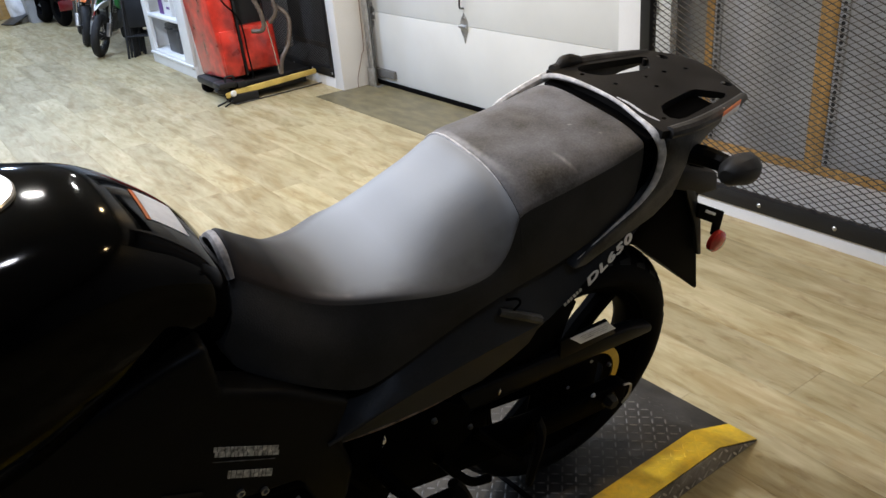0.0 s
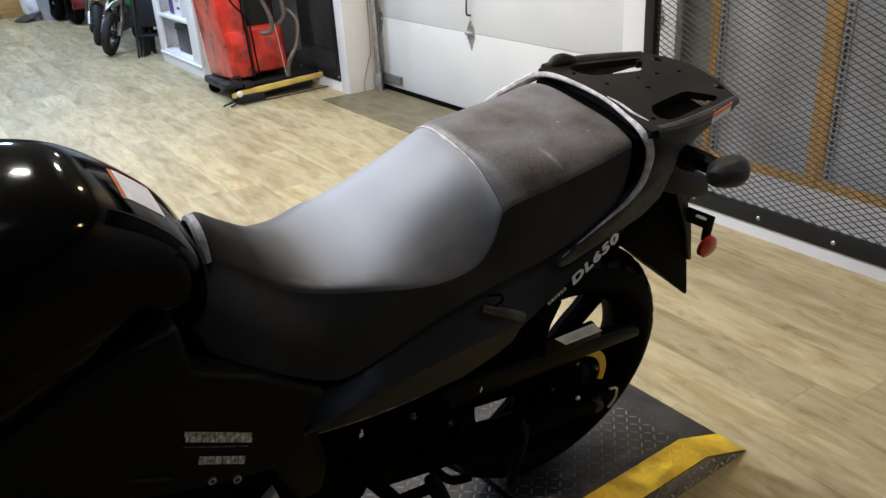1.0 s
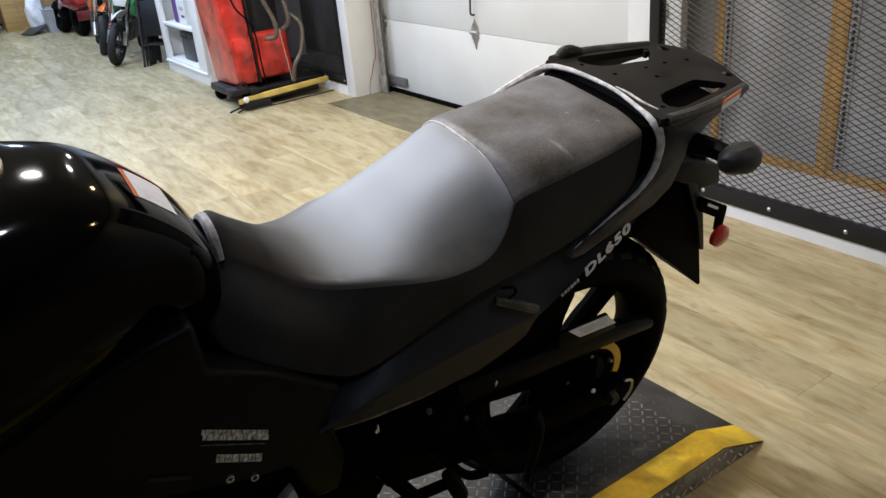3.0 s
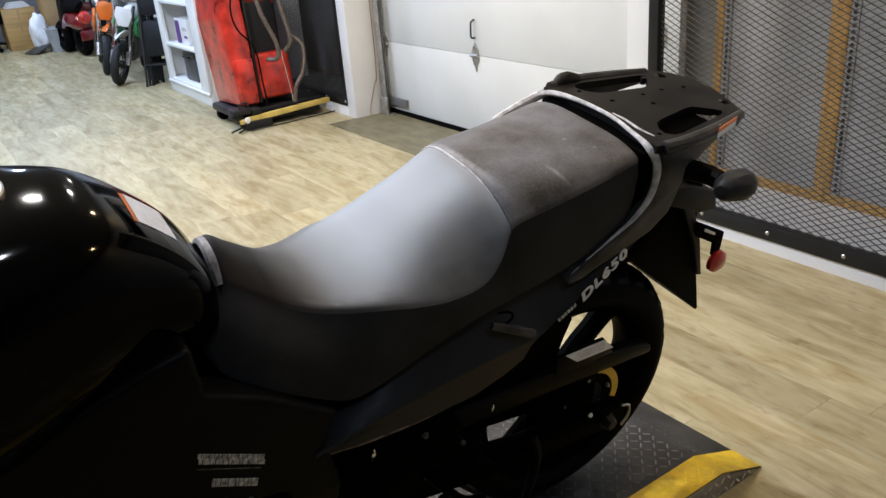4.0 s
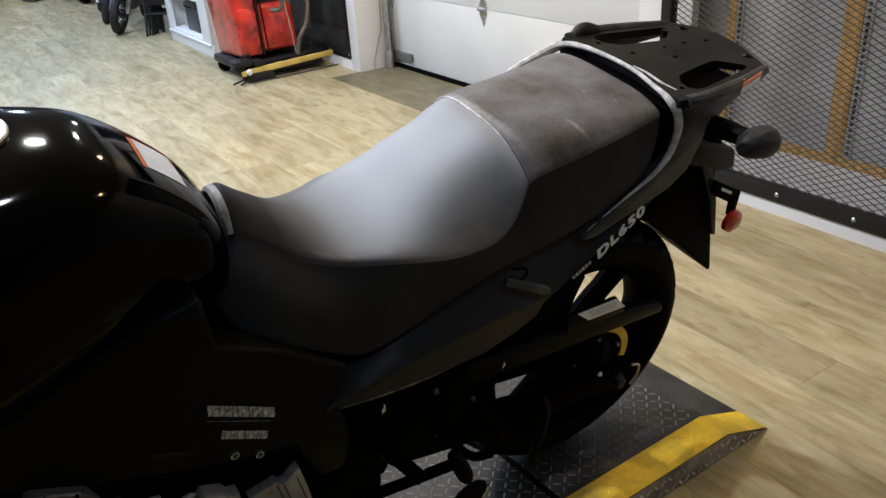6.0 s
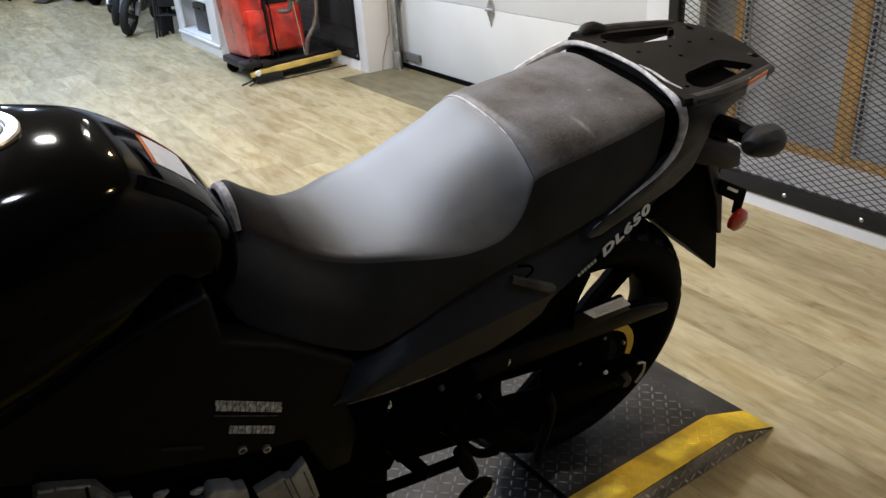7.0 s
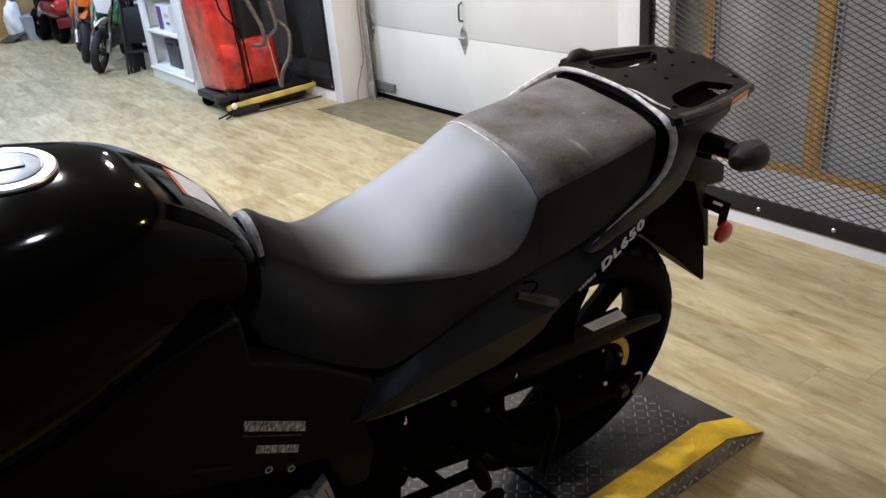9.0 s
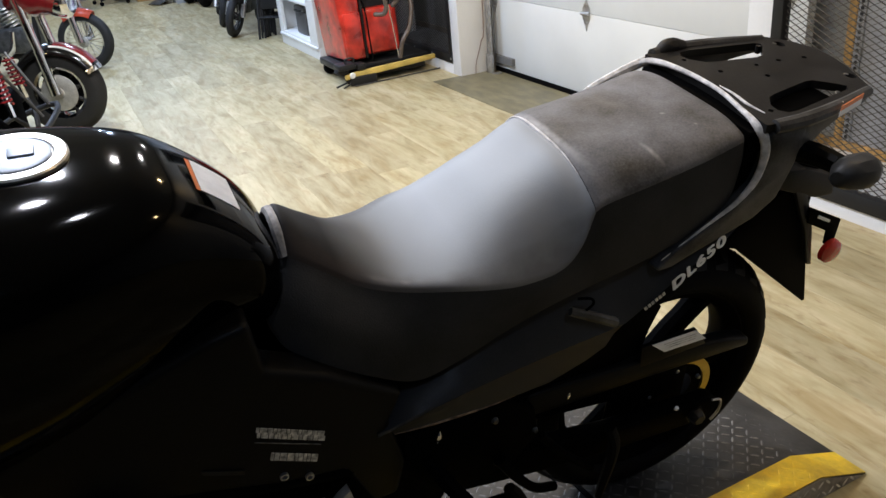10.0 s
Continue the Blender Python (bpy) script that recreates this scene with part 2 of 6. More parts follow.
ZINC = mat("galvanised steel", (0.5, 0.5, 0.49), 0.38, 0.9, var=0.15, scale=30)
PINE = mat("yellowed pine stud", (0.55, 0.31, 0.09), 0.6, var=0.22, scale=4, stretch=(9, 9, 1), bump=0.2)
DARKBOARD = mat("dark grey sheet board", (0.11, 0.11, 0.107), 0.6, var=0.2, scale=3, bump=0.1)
DARKPINE = mat("dark brown stud", (0.10, 0.075, 0.048), 0.6, var=0.2, scale=4, stretch=(9, 9, 1))
ENDWALL = mat("grey end wall paint", (0.16, 0.16, 0.165), 0.7, var=0.12, scale=1.5)
WIRE = mat("thin brown wire", (0.16, 0.06, 0.04), 0.5, var=0.1)
GREYBOARD = mat("grey sheet board", (0.355, 0.355, 0.36), 0.5, var=0.14, scale=2.5, bump=0.1)
TYREGREY = mat("dusty tyre rubber", (0.007, 0.007, 0.007), 0.75, var=0.3, scale=15, bump=0.4, bscale=90)
RUBBER = mat("tyre rubber", (0.0025, 0.0025, 0.0027), 0.7, var=0.2, bump=0.3, bscale=180, spec=0.05)
GLOSS = mat("gloss black paint", (0.0006, 0.0006, 0.0007), 0.07, var=0.05, rvar=0.02, spec=0.065)
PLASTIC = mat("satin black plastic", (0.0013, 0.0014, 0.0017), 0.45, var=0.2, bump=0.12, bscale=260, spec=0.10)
TAILP = mat("satin tail plastic", (0.0285, 0.0290, 0.0303), 0.46, var=0.2, bump=0.1, bscale=260, spec=0.18)
PLASTIC2 = mat("worn black plastic", (0.009, 0.0085, 0.0085), 0.5, var=0.35, scale=14, bump=0.15, bscale=300, spec=0.16)
# The rack's worn plastic again, lightened for flanks that catch more light.
LITRAILP = mat("scuffed rail plastic, lightened", (0.042, 0.0415, 0.042), 0.5, var=0.45, scale=22, bump=0.15, bscale=300, spec=0.25)
EDGE = mat("pale grey plastic edge", (0.58, 0.56, 0.54), 0.75, var=0.22, scale=60, bump=0.3, bscale=200, spec=0.2)
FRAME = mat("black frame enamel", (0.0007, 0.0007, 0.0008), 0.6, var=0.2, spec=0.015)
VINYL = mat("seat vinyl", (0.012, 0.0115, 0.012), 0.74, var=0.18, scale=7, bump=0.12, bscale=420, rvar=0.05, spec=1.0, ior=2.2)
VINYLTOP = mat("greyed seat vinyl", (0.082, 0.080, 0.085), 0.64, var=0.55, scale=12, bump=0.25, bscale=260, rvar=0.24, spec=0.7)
# Same vinyl as the seat top, dulled so the flanks read as shaded.
SHADEVINYL = mat("shaded side vinyl", (0.0225, 0.0224, 0.0228), 0.62, var=0.3, scale=8, bump=0.25, bscale=420, spec=0.16)


def painted_glare(m, x0, x1, low, high):
    """Paints glare in as gloss: strong where the rider sits, faint at the nose."""
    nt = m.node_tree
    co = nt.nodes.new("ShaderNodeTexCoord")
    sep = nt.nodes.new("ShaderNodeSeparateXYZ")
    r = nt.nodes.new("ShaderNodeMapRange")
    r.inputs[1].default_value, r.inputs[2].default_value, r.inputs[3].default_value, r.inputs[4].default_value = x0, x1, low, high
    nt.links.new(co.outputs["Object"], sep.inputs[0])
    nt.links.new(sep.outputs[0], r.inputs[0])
    # brown worn band along each crease, which also paints the glare's fall-off
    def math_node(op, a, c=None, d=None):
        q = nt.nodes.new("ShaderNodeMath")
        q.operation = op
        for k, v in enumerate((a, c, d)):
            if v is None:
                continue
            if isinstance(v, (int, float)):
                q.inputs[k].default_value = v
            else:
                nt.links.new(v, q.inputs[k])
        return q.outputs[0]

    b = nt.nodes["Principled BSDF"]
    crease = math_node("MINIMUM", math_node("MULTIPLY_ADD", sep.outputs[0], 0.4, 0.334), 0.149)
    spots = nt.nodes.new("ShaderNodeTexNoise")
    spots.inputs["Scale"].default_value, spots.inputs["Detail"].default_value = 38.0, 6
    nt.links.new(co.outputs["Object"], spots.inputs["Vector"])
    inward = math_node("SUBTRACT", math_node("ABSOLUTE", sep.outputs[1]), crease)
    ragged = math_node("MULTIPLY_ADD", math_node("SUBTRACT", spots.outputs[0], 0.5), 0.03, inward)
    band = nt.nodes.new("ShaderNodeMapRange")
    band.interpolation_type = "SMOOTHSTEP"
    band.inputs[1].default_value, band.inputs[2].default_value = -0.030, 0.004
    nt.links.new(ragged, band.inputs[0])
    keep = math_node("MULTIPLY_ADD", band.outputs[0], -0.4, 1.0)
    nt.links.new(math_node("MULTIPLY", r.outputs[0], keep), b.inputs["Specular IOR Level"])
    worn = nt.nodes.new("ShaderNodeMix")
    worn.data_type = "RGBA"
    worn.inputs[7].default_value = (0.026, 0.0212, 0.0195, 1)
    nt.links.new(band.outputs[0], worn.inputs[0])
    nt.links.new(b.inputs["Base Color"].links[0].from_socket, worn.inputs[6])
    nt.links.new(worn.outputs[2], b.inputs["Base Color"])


painted_glare(VINYL, -0.66, -0.47, 0.05, 1.0)
# bluish tint of the painted glare
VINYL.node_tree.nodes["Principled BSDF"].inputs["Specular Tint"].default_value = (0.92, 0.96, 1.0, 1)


def rubbed(m, streaks, color):
    """Pale streaks in vinyl, rubbed wear and one painted fold highlight: each has a middle x, y, its turn in degrees
    from the y axis, half length, half width and strength.
    """
    nt = m.node_tree
    b = nt.nodes["Principled BSDF"]
    co = nt.nodes.new("ShaderNodeTexCoord")
    grain = nt.nodes.new("ShaderNodeTexNoise")
    grain.inputs["Scale"].default_value, grain.inputs["Detail"].default_value = 70.0, 5
    nt.links.new(co.outputs["Object"], grain.inputs["Vector"])
    for x, y, turn, long, wide, much in streaks:
        mp = nt.nodes.new("ShaderNodeMapping")
        mp.vector_type = "TEXTURE"
        mp.inputs["Location"].default_value = (x, y, 0)
        mp.inputs["Rotation"].default_value = (0, 0, radians(turn))
        mp.inputs["Scale"].default_value = (wide, long, 1000)
        nt.links.new(co.outputs["Object"], mp.inputs[0])
        size = nt.nodes.new("ShaderNodeVectorMath")
        size.operation = "LENGTH"
        nt.links.new(mp.outputs[0], size.inputs[0])
        fade = nt.nodes.new("ShaderNodeMapRange")
        fade.interpolation_type = "SMOOTHSTEP"
        fade.inputs[1].default_value, fade.inputs[2].default_value, fade.inputs[3].default_value, fade.inputs[4].default_value = 0.0, 1.0, much, 0.0
        nt.links.new(size.outputs["Value"], fade.inputs[0])
        worn = nt.nodes.new("ShaderNodeMath")
        worn.operation = "MULTIPLY"
        ragged = nt.nodes.new("ShaderNodeMapRange")
        ragged.inputs[1].default_value, ragged.inputs[2].default_value, ragged.inputs[3].default_value = 0.35, 0.6, 0.5
        nt.links.new(grain.outputs[0], ragged.inputs[0])
        nt.links.new(fade.outputs[0], worn.inputs[0])
        nt.links.new(ragged.outputs[0], worn.inputs[1])
        mix = nt.nodes.new("ShaderNodeMix")
        mix.data_type = "RGBA"
        mix.inputs[7].default_value = (*color, 1)
        nt.links.new(worn.outputs[0], mix.inputs[0])
        nt.links.new(b.inputs["Base Color"].links[0].from_socket, mix.inputs[6])
        nt.links.new(mix.outputs[2], b.inputs["Base Color"])


# the first streak paints the highlight on a fold
rubbed(VINYLTOP, [(-0.172, -0.106, 18, 0.034, 0.0065, 0.9), (-0.281, 0.03, 2, 0.130, 0.010, 0.85), (-0.276, -0.06, 8, 0.080, 0.012, 0.35), (-0.10, -0.035, 60, 0.007, 0.004, 0.8), (-0.075, -0.085, 30, 0.005, 0.003, 0.6), (-0.15, 0.04, 20, 0.05, 0.02, 0.18)], (0.26, 0.25, 0.245))
rubbed(VINYL, [(-0.291, 0.03, 0, 0.120, 0.006, 0.5), (-0.600, -0.090, 64, 0.035, 0.010, 0.30), (-0.57, -0.100, 64, 0.012, 0.006, 0.5)], (0.12, 0.10, 0.09))
NOSEEDGE = mat("worn nose edge", (0.30, 0.29, 0.288), 0.8, var=0.3, scale=50, spec=0.2)
BROWNEDGE = mat("brown plastic edge", (0.20, 0.135, 0.085), 0.6, var=0.45, scale=40, spec=0.3)
STITCH = mat("worn pale piping", (0.62, 0.60, 0.59), 0.85, var=0.2, scale=60, spec=0.15)
ALLOY = mat("brushed alloy", (0.42, 0.42, 0.41), 0.35, 0.9, var=0.2, scale=20)
DARKALLOY = mat("dark cast alloy", (0.09, 0.09, 0.088), 0.45, 0.7, var=0.25, scale=20, bump=0.3)
ALLOY3 = mat("dull cast alloy", (0.10, 0.095, 0.085), 0.55, 0.4, var=0.25, scale=25, bump=0.3)
ALLOY2 = mat("grey cast alloy", (0.33, 0.32, 0.30), 0.45, 0.5, var=0.2, scale=20, bump=0.3)
EDGE2 = mat("grey trim", (0.06, 0.06, 0.062), 0.5, var=0.1)
CAPSTEEL = mat("bluish cap steel", (0.20, 0.225, 0.27), 0.45, 0.8, var=0.2, scale=20)
CHROME = mat("chrome", (0.75, 0.75, 0.76), 0.08, 1.0, var=0.03, rvar=0.03)
GOLD = mat("gold anodised sprocket", (0.55, 0.42, 0.10), 0.35, 0.8, var=0.15)
WHITEINK = mat("white decal", (0.84, 0.84, 0.84), 0.4, var=0.05, scale=40)
GREYINK = mat("grey decal print", (0.52, 0.50, 0.45), 0.5, var=0.4, scale=120)
ORANGEINK = mat("orange decal", (0.75, 0.22, 0.06), 0.4, var=0.08)
REDLENS = mat("red reflector", (0.55, 0.03, 0.02), 0.25, var=0.1, coat=0.6)
YELLOW = mat("scuffed yellow safety paint", (0.62, 0.41, 0.012), 0.5, var=0.36, scale=9, bump=0.2, tint=(0.36, 0.25, 0.03))
TREAD = mat("worn tread plate steel", (0.036, 0.0345, 0.0325), 0.5, 0.25, var=0.42, scale=7, bump=0.2)
LUG = mat("worn tread marks", (0.092, 0.089, 0.083), 0.5, 0.1, var=0.35, scale=10)
REDBODY = mat("red moulded plastic", (0.50, 0.030, 0.018), 0.3, var=0.32, scale=7, bump=0.5, bscale=14, coat=0.4)
HOSE = mat("grey ribbed hose", (0.105, 0.082, 0.066), 0.5, var=0.2, scale=40)
STRIPYEL = mat("yellow squeegee blade", (0.55, 0.40, 0.10), 0.55, var=0.2, scale=8)
SHELFW = mat("white laminate", (0.76, 0.76, 0.74), 0.4, var=0.03, scale=3)
ORANGE = mat("orange plastic", (0.75, 0.16, 0.015), 0.35, var=0.08, coat=0.3)
GREEN = mat("green plastic", (0.06, 0.42, 0.12), 0.35, var=0.1, coat=0.3)
WHITEP = mat("white plastic", (0.70, 0.70, 0.68), 0.4, var=0.08)
CREAM = mat("cream plastic", (0.55, 0.48, 0.34), 0.5, var=0.1)
MAROON = mat("maroon paint", (0.16, 0.010, 0.013), 0.2, var=0.1, coat=0.8)
DISCSTEEL = mat("dull disc steel", (0.36, 0.36, 0.34), 0.5, 0.5, var=0.12, scale=20)
CRUISEBLACK = mat("cruiser black paint", (0.004, 0.004, 0.004), 0.15, var=0.1, spec=0.4)
ORANGERED = mat("orange-red paint", (0.42, 0.06, 0.03), 0.25, var=0.1, coat=0.4)
CARDBOARD = mat("brown cardboard", (0.36, 0.23, 0.10), 0.8, var=0.12, scale=4)
DESKWOOD = mat("oak desk wood", (0.40, 0.24, 0.08), 0.5, var=0.15, scale=3, stretch=(1, 1, 8))
GREYBIN = mat("grey plastic bin", (0.35, 0.36, 0.36), 0.5, var=0.1)
BAG = mat("white plastic bag", (0.72, 0.72, 0.72), 0.35, var=0.1, scale=9)
PURPLE = mat("purple print", (0.10, 0.03, 0.18), 0.5, var=0.2, scale=30)
LED = glow("lamp diffuser", (1.0, 0.97, 0.9), 14.0)
# The deck's tread plate, lightened for a side the lamps hardly reach.
LITTREAD = mat("lightened side tread plate", (0.30, 0.28, 0.25), 0.45, 0.3, var=0.4, scale=12, bump=0.2)
LITLUG = mat("lightened side tread marks", (0.66, 0.64, 0.60), 0.35, 0.5, var=0.3, scale=14)
DIMINK = mat("faded grey print", (0.10, 0.10, 0.10), 0.5, var=0.5, scale=90)

# ---- structure ----
WX = 1.62          # face of the long wall
DOORX = 1.90       # face of the garage door
NORTH, SOUTH, WEST = 12.7, -5.0, -6.5


def structure(name, bm, material, label, parent=None, angle=30):
    return tagged(part(name, bm, material, parent, "", angle), label, name.split("_")[0], kind="structure")


structure("ground", box(WEST - 0.2, 3.0, SOUTH - 0.2, NORTH + 0.2, -0.2, -0.012), SUBFLOOR, "dark floor base under the planks")
structure("ceiling", box(WEST, 2.8, SOUTH, NORTH, CEILING, CEILING + 0.1), CEIL, "plain grey-white ceiling over the showroom")
structure("wall_north", box(WEST, 2.8, NORTH, NORTH + 0.15, -0.1, CEILING), ENDWALL, "plain grey far end wall")
# Two walls out of view, dark so that they bounce little light.
structure("wall_south", box(WEST, 2.8, SOUTH - 0.15, SOUTH, -0.1, CEILING), DARKWALL, "plain dark end wall out of view")
structure("wall_west", box(WEST - 0.15, WEST, SOUTH, NORTH, -0.1, CEILING), DARKWALL, "plain dark side wall out of view")

# the long wall with two screened openings and the garage door between them
OPEN_A = (-0.09, 1.13)     # near screen: from y to y
OPEN_B = (4.05, 5.25)      # far screen
GATE = (1.29, 3.93)
SILL = 0.062
SCREEN_TOP = 2.60
east = bmesh.new()
for y0, y1, z0, z1 in ((SOUTH, OPEN_A[0], -0.1, CEILING), (OPEN_A[0], OPEN_A[1], -0.1, SILL), (OPEN_A[0], OPEN_A[1], SCREEN_TOP, CEILING),
                       (OPEN_A[1], GATE[0], -0.1, CEILING), (GATE[0], GATE[1], 2.35, CEILING), (GATE[1], OPEN_B[0], -0.1, CEILING),
                       (OPEN_B[0], OPEN_B[1], -0.1, SILL + 0.02), (OPEN_B[0], OPEN_B[1], SCREEN_TOP, CEILING), (OPEN_B[1], NORTH, -0.1, CEILING)):
    box(WX, WX + (0.05 if (y0, y1) == (OPEN_A[1], GATE[0]) else 0.26), y0, y1, z0, z1, 0.003, east)
wall_east = structure("wall_east", east, WALL, "white painted long wall with garage door and screened openings")


def screen(y0, y1, z0, z1, x, name_label, strand):
    """Expanded-metal diamonds in a bolted black angle frame."""
    top = thing("mesh_screen", name_label, "mesh screen", pose(x, (y0 + y1) / 2, z0), "screened wall openings")
    hy, h = (y1 - y0) / 2, z1 - z0
    w = 0.062
    f = bmesh.new()
    for a, b, c, d in ((-hy, hy, 0, w), (-hy, hy, h - w, h), (-hy, -hy + 0.04, w, h - w), (hy - 0.052, hy, w, h - w)):
        box(-0.008, 0.0, a, b, c, d, 0.0015, f)
    for a, b, c, d in ((-hy, hy, w - 0.004, w), (hy - 0.054, hy - 0.050, w, h)):
        box(-0.004, 0.03, a, b, c, d, 0.0, f)
    part("angle_frame", f, BLACKIRON, top, "black painted angle-iron frame")
    # strands
    lw, lh, t, d = 0.050, 0.0235, 0.0017, 0.004
    ny, nz = int((2 * hy - 0.1) / lw) + 1, int((h - 2 * w) / (lh / 2)) + 1
    verts, faces = [], []
    for i in range(-1, ny + 1):
        for k in range(nz):
            cy, cz = -hy + 0.03 + i * lw + (lw / 2 if k % 2 else 0), w - 0.01 + k * lh / 2
            for s in (-1, 1):
                a = (cy, cz)
                b = (cy + s * lw / 2, cz + lh / 2)
                if not (-hy + 0.02 < a[0] < hy - 0.03 and -hy + 0.02 < b[0] < hy - 0.03):
                    continue
                n = len(verts)
                tz = t * 0.9
                for py, pz in (a, b):
                    for dx, dz in ((0.010, -tz), (0.010 + d, -tz * 0.4), (0.010 + d, tz), (0.010, tz * 0.4)):
                        verts.append((dx, py, pz + dz))
                faces += [(n + j, n + (j + 1) % 4, n + 4 + (j + 1) % 4, n + 4 + j) for j in range(4)]
    # upper half of the rows
    me = bpy.data.meshes.new("expanded_mesh")
    me.from_pydata(verts, [], faces)
    me.materials.append(strand)
    ob = new("expanded_mesh", me)
    ob.parent = top
    tagged(ob, "diamond expanded-steel mesh")
    for y in [v * 0.316 - hy + 0.014 for v in range(4)]:
        if y < hy:
            b = lathe([(0, -0.013), (0.005, -0.012), (0.009, -0.008), (0.010, -0.007)], 12, "x", Matrix.Translation((0, y, 0.030)))
            part("bolt", b, ZINC, top, "round zinc bolt head")
    return top


screen(OPEN_A[0] - 0.03, OPEN_A[1] + 0.03, SILL - 0.006, SCREEN_TOP + 0.03, WX - 0.001, "black framed expanded-metal screen bolted over a wall opening", STRAND)
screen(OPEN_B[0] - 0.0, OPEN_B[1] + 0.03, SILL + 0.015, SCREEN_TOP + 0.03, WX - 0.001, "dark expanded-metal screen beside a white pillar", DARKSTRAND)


def recess(y0, y1, z, posts, label, depth=0.45, ledge=WALL, pine=PINE, board=GREYBOARD):
    """What stands behind a screen: a pale ledge, studs on a plate, and grey boards."""
    structure("ledge", box(WX + 0.255, WX + 0.9, y0 - 0.4, y1 + 0.6, z - 0.05, z, 0.0), ledge, "painted ledge behind the screen")
    structure("sill_board", box(WX + 0.012, WX + 0.254, y0 + 0.002, y1 - 0.002, z - 0.04, z, 0.0), ledge, "painted sill behind the screen")
    wall = thing("stud_wall", label, "stud wall", pose(WX + depth - 0.07, 0, z), kind="structure")
    part("bottom_plate", box(0, 0.09, y0 - 0.3, y1 + 0.5, 0, 0.04, 0.003), pine, wall, "pine bottom plate")
    for a, b in posts:
        stud = part("stud", box(0.0, 0.09, a, b, 0.041, 2.4, 0.004), pine, wall, "pine stud")
        slots = bmesh.new()
        part("perforated_angle", box(0.004, 0.0085, a - 0.036, a - 0.001, 0.042, 2.4, 0.001), GREYBOARD, stud, "grey perforated angle beside the stud")
        for n in range(62):
            lathe([(0.0, -0.0012), (0.0085, -0.0012), (0.0085, 0.001)], 8, "x", Matrix.Translation((0.004, a - 0.019, 0.062 + n * 0.0245)), slots)
        part("hole_row", slots, BLACKIRON, stud, "row of dark holes along the angle")
    ends = sorted([y0 - 0.3, y1 + 0.5] + [v for p in posts for v in p])
    for a, b in zip(ends[::2], ends[1::2]):
        part("sheet_board", box(0.010, 0.020, a + 0.001, b - 0.001, 0.042, 2.4), board, wall, "grey sheet board")
    structure("backing", box(WX + depth + 0.03, WX + depth + 0.06, y0 - 0.4, y1 + 0.6, -0.1, 2.6), DARKWALL, "dark wall behind the studs")


recess(OPEN_A[0], OPEN_A[1], 0.105, [(0.515, 0.592), (1.085, 1.125)], "pine stud wall lined with grey boards behind the screen")
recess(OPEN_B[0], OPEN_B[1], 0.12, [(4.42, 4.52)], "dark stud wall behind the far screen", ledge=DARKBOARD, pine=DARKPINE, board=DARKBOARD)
grooves = bmesh.new()
for n in range(24):
    box(WX + 0.449, WX + 0.4545, 4.53, 5.5, 0.20 + n * 0.055, 0.203 + n * 0.055, 0.0, grooves)
structure("trim", grooves, DARKWALL, "thin groove lines across the dark boards")
junction = thing("junction_box", "black metal box with a pale label fixed to a dark stud", "electrical box", pose(WX + 0.30, 4.25, 0.50))
part("box_case", box(0, 0.14, -0.11, 0.09, 0.0, 0.34, 0.006), BLACKIRON, junction)
part("pale_label", box(-0.002, -0.0005, -0.07, 0.05, 0.17, 0.21), WHITEP, junction, "pale grey label")
part("conduit", rod((0.07, 0, -0.40), (0.07, 0, 0.0), 0.012), BLACKIRON, junction)

# garage door: four sections, hinges, handle, track
gate = thing("garage_door", "white sectional steel garage door, closed", "garage door", pose(DOORX, 0, 0), kind="structure")
for k in range(4):
    part("door_section", box(0, 0.045, GATE[0] - 0.05, GATE[1] - 0.01, 0.02 if k == 0 else k * 0.533 - 0.0165, 0.5145 + k * 0.533, 0.002), DOORW, gate, "white ribbed door section")
part("bottom_seal", box(-0.006, 0.04, GATE[0] - 0.05, GATE[1] - 0.01, 0.0, 0.034, 0.004), RUBBER, gate, "black rubber bottom seal")
track = bmesh.new()
box(-0.075, -0.07, GATE[1] - 0.10, GATE[1] - 0.035, 0.0, 2.2, 0.001, track)
box(-0.075, -0.03, GATE[1] - 0.035, GATE[1] - 0.030, 0.0, 2.2, 0.001, track)
box(-0.035, -0.03, GATE[1] - 0.06, GATE[1] - 0.035, 0.0, 2.2, 0.001, track)
part("roller_track", track, ZINC, gate, "galvanised vertical roller track")


def strap(y, z):
    """A leaf hinge between two sections."""
    b = prism([(0, -0.10), (0.018, -0.055), (0.034, -0.03), (0.034, 0.03), (0.018, 0.055), (0, 0.08), (-0.018, 0.055), (-0.034, 0.03), (-0.034, -0.03), (-0.018, -0.055)], -0.004, 0.0, "yzx", 0.0)
    tube([(-0.012, -0.036, 0), (-0.012, 0.036, 0)], 0.011, 10, 1, b)
    for dy, dz in ((-0.012, -0.05), (0.012, -0.05), (-0.012, 0.05), (0.012, 0.05)):
        lathe([(0, -0.010), (0.006, -0.009), (0.007, -0.004)], 8, "x", Matrix.Translation((0, dy, dz)), b)
    bmesh.ops.transform(b, matrix=Matrix.Translation((-0.001, y, z)), verts=b.verts)
    return b


for y, z in ((2.80, 0.515), (1.345, 0.515), (1.345, 0.745), (GATE[1] - 0.045, 0.505)):
    part("hinge", strap(y, z), ZINC, gate, "zinc leaf hinge")
handle = tube([(-0.002, 2.80, 0.62), (-0.030, 2.795, 0.628), (-0.040, 2.785, 0.655), (-0.040, 2.782, 0.69), (-0.032, 2.788, 0.718), (-0.002, 2.80, 0.728)], 0.006, 8)
part("lift_handle", handle, DARKALLOY, gate, "dark zinc lift handle")
foot = box(-0.085, -0.07, GATE[1] - 0.11, GATE[1] - 0.02, 0.0, 0.13, 0.002)
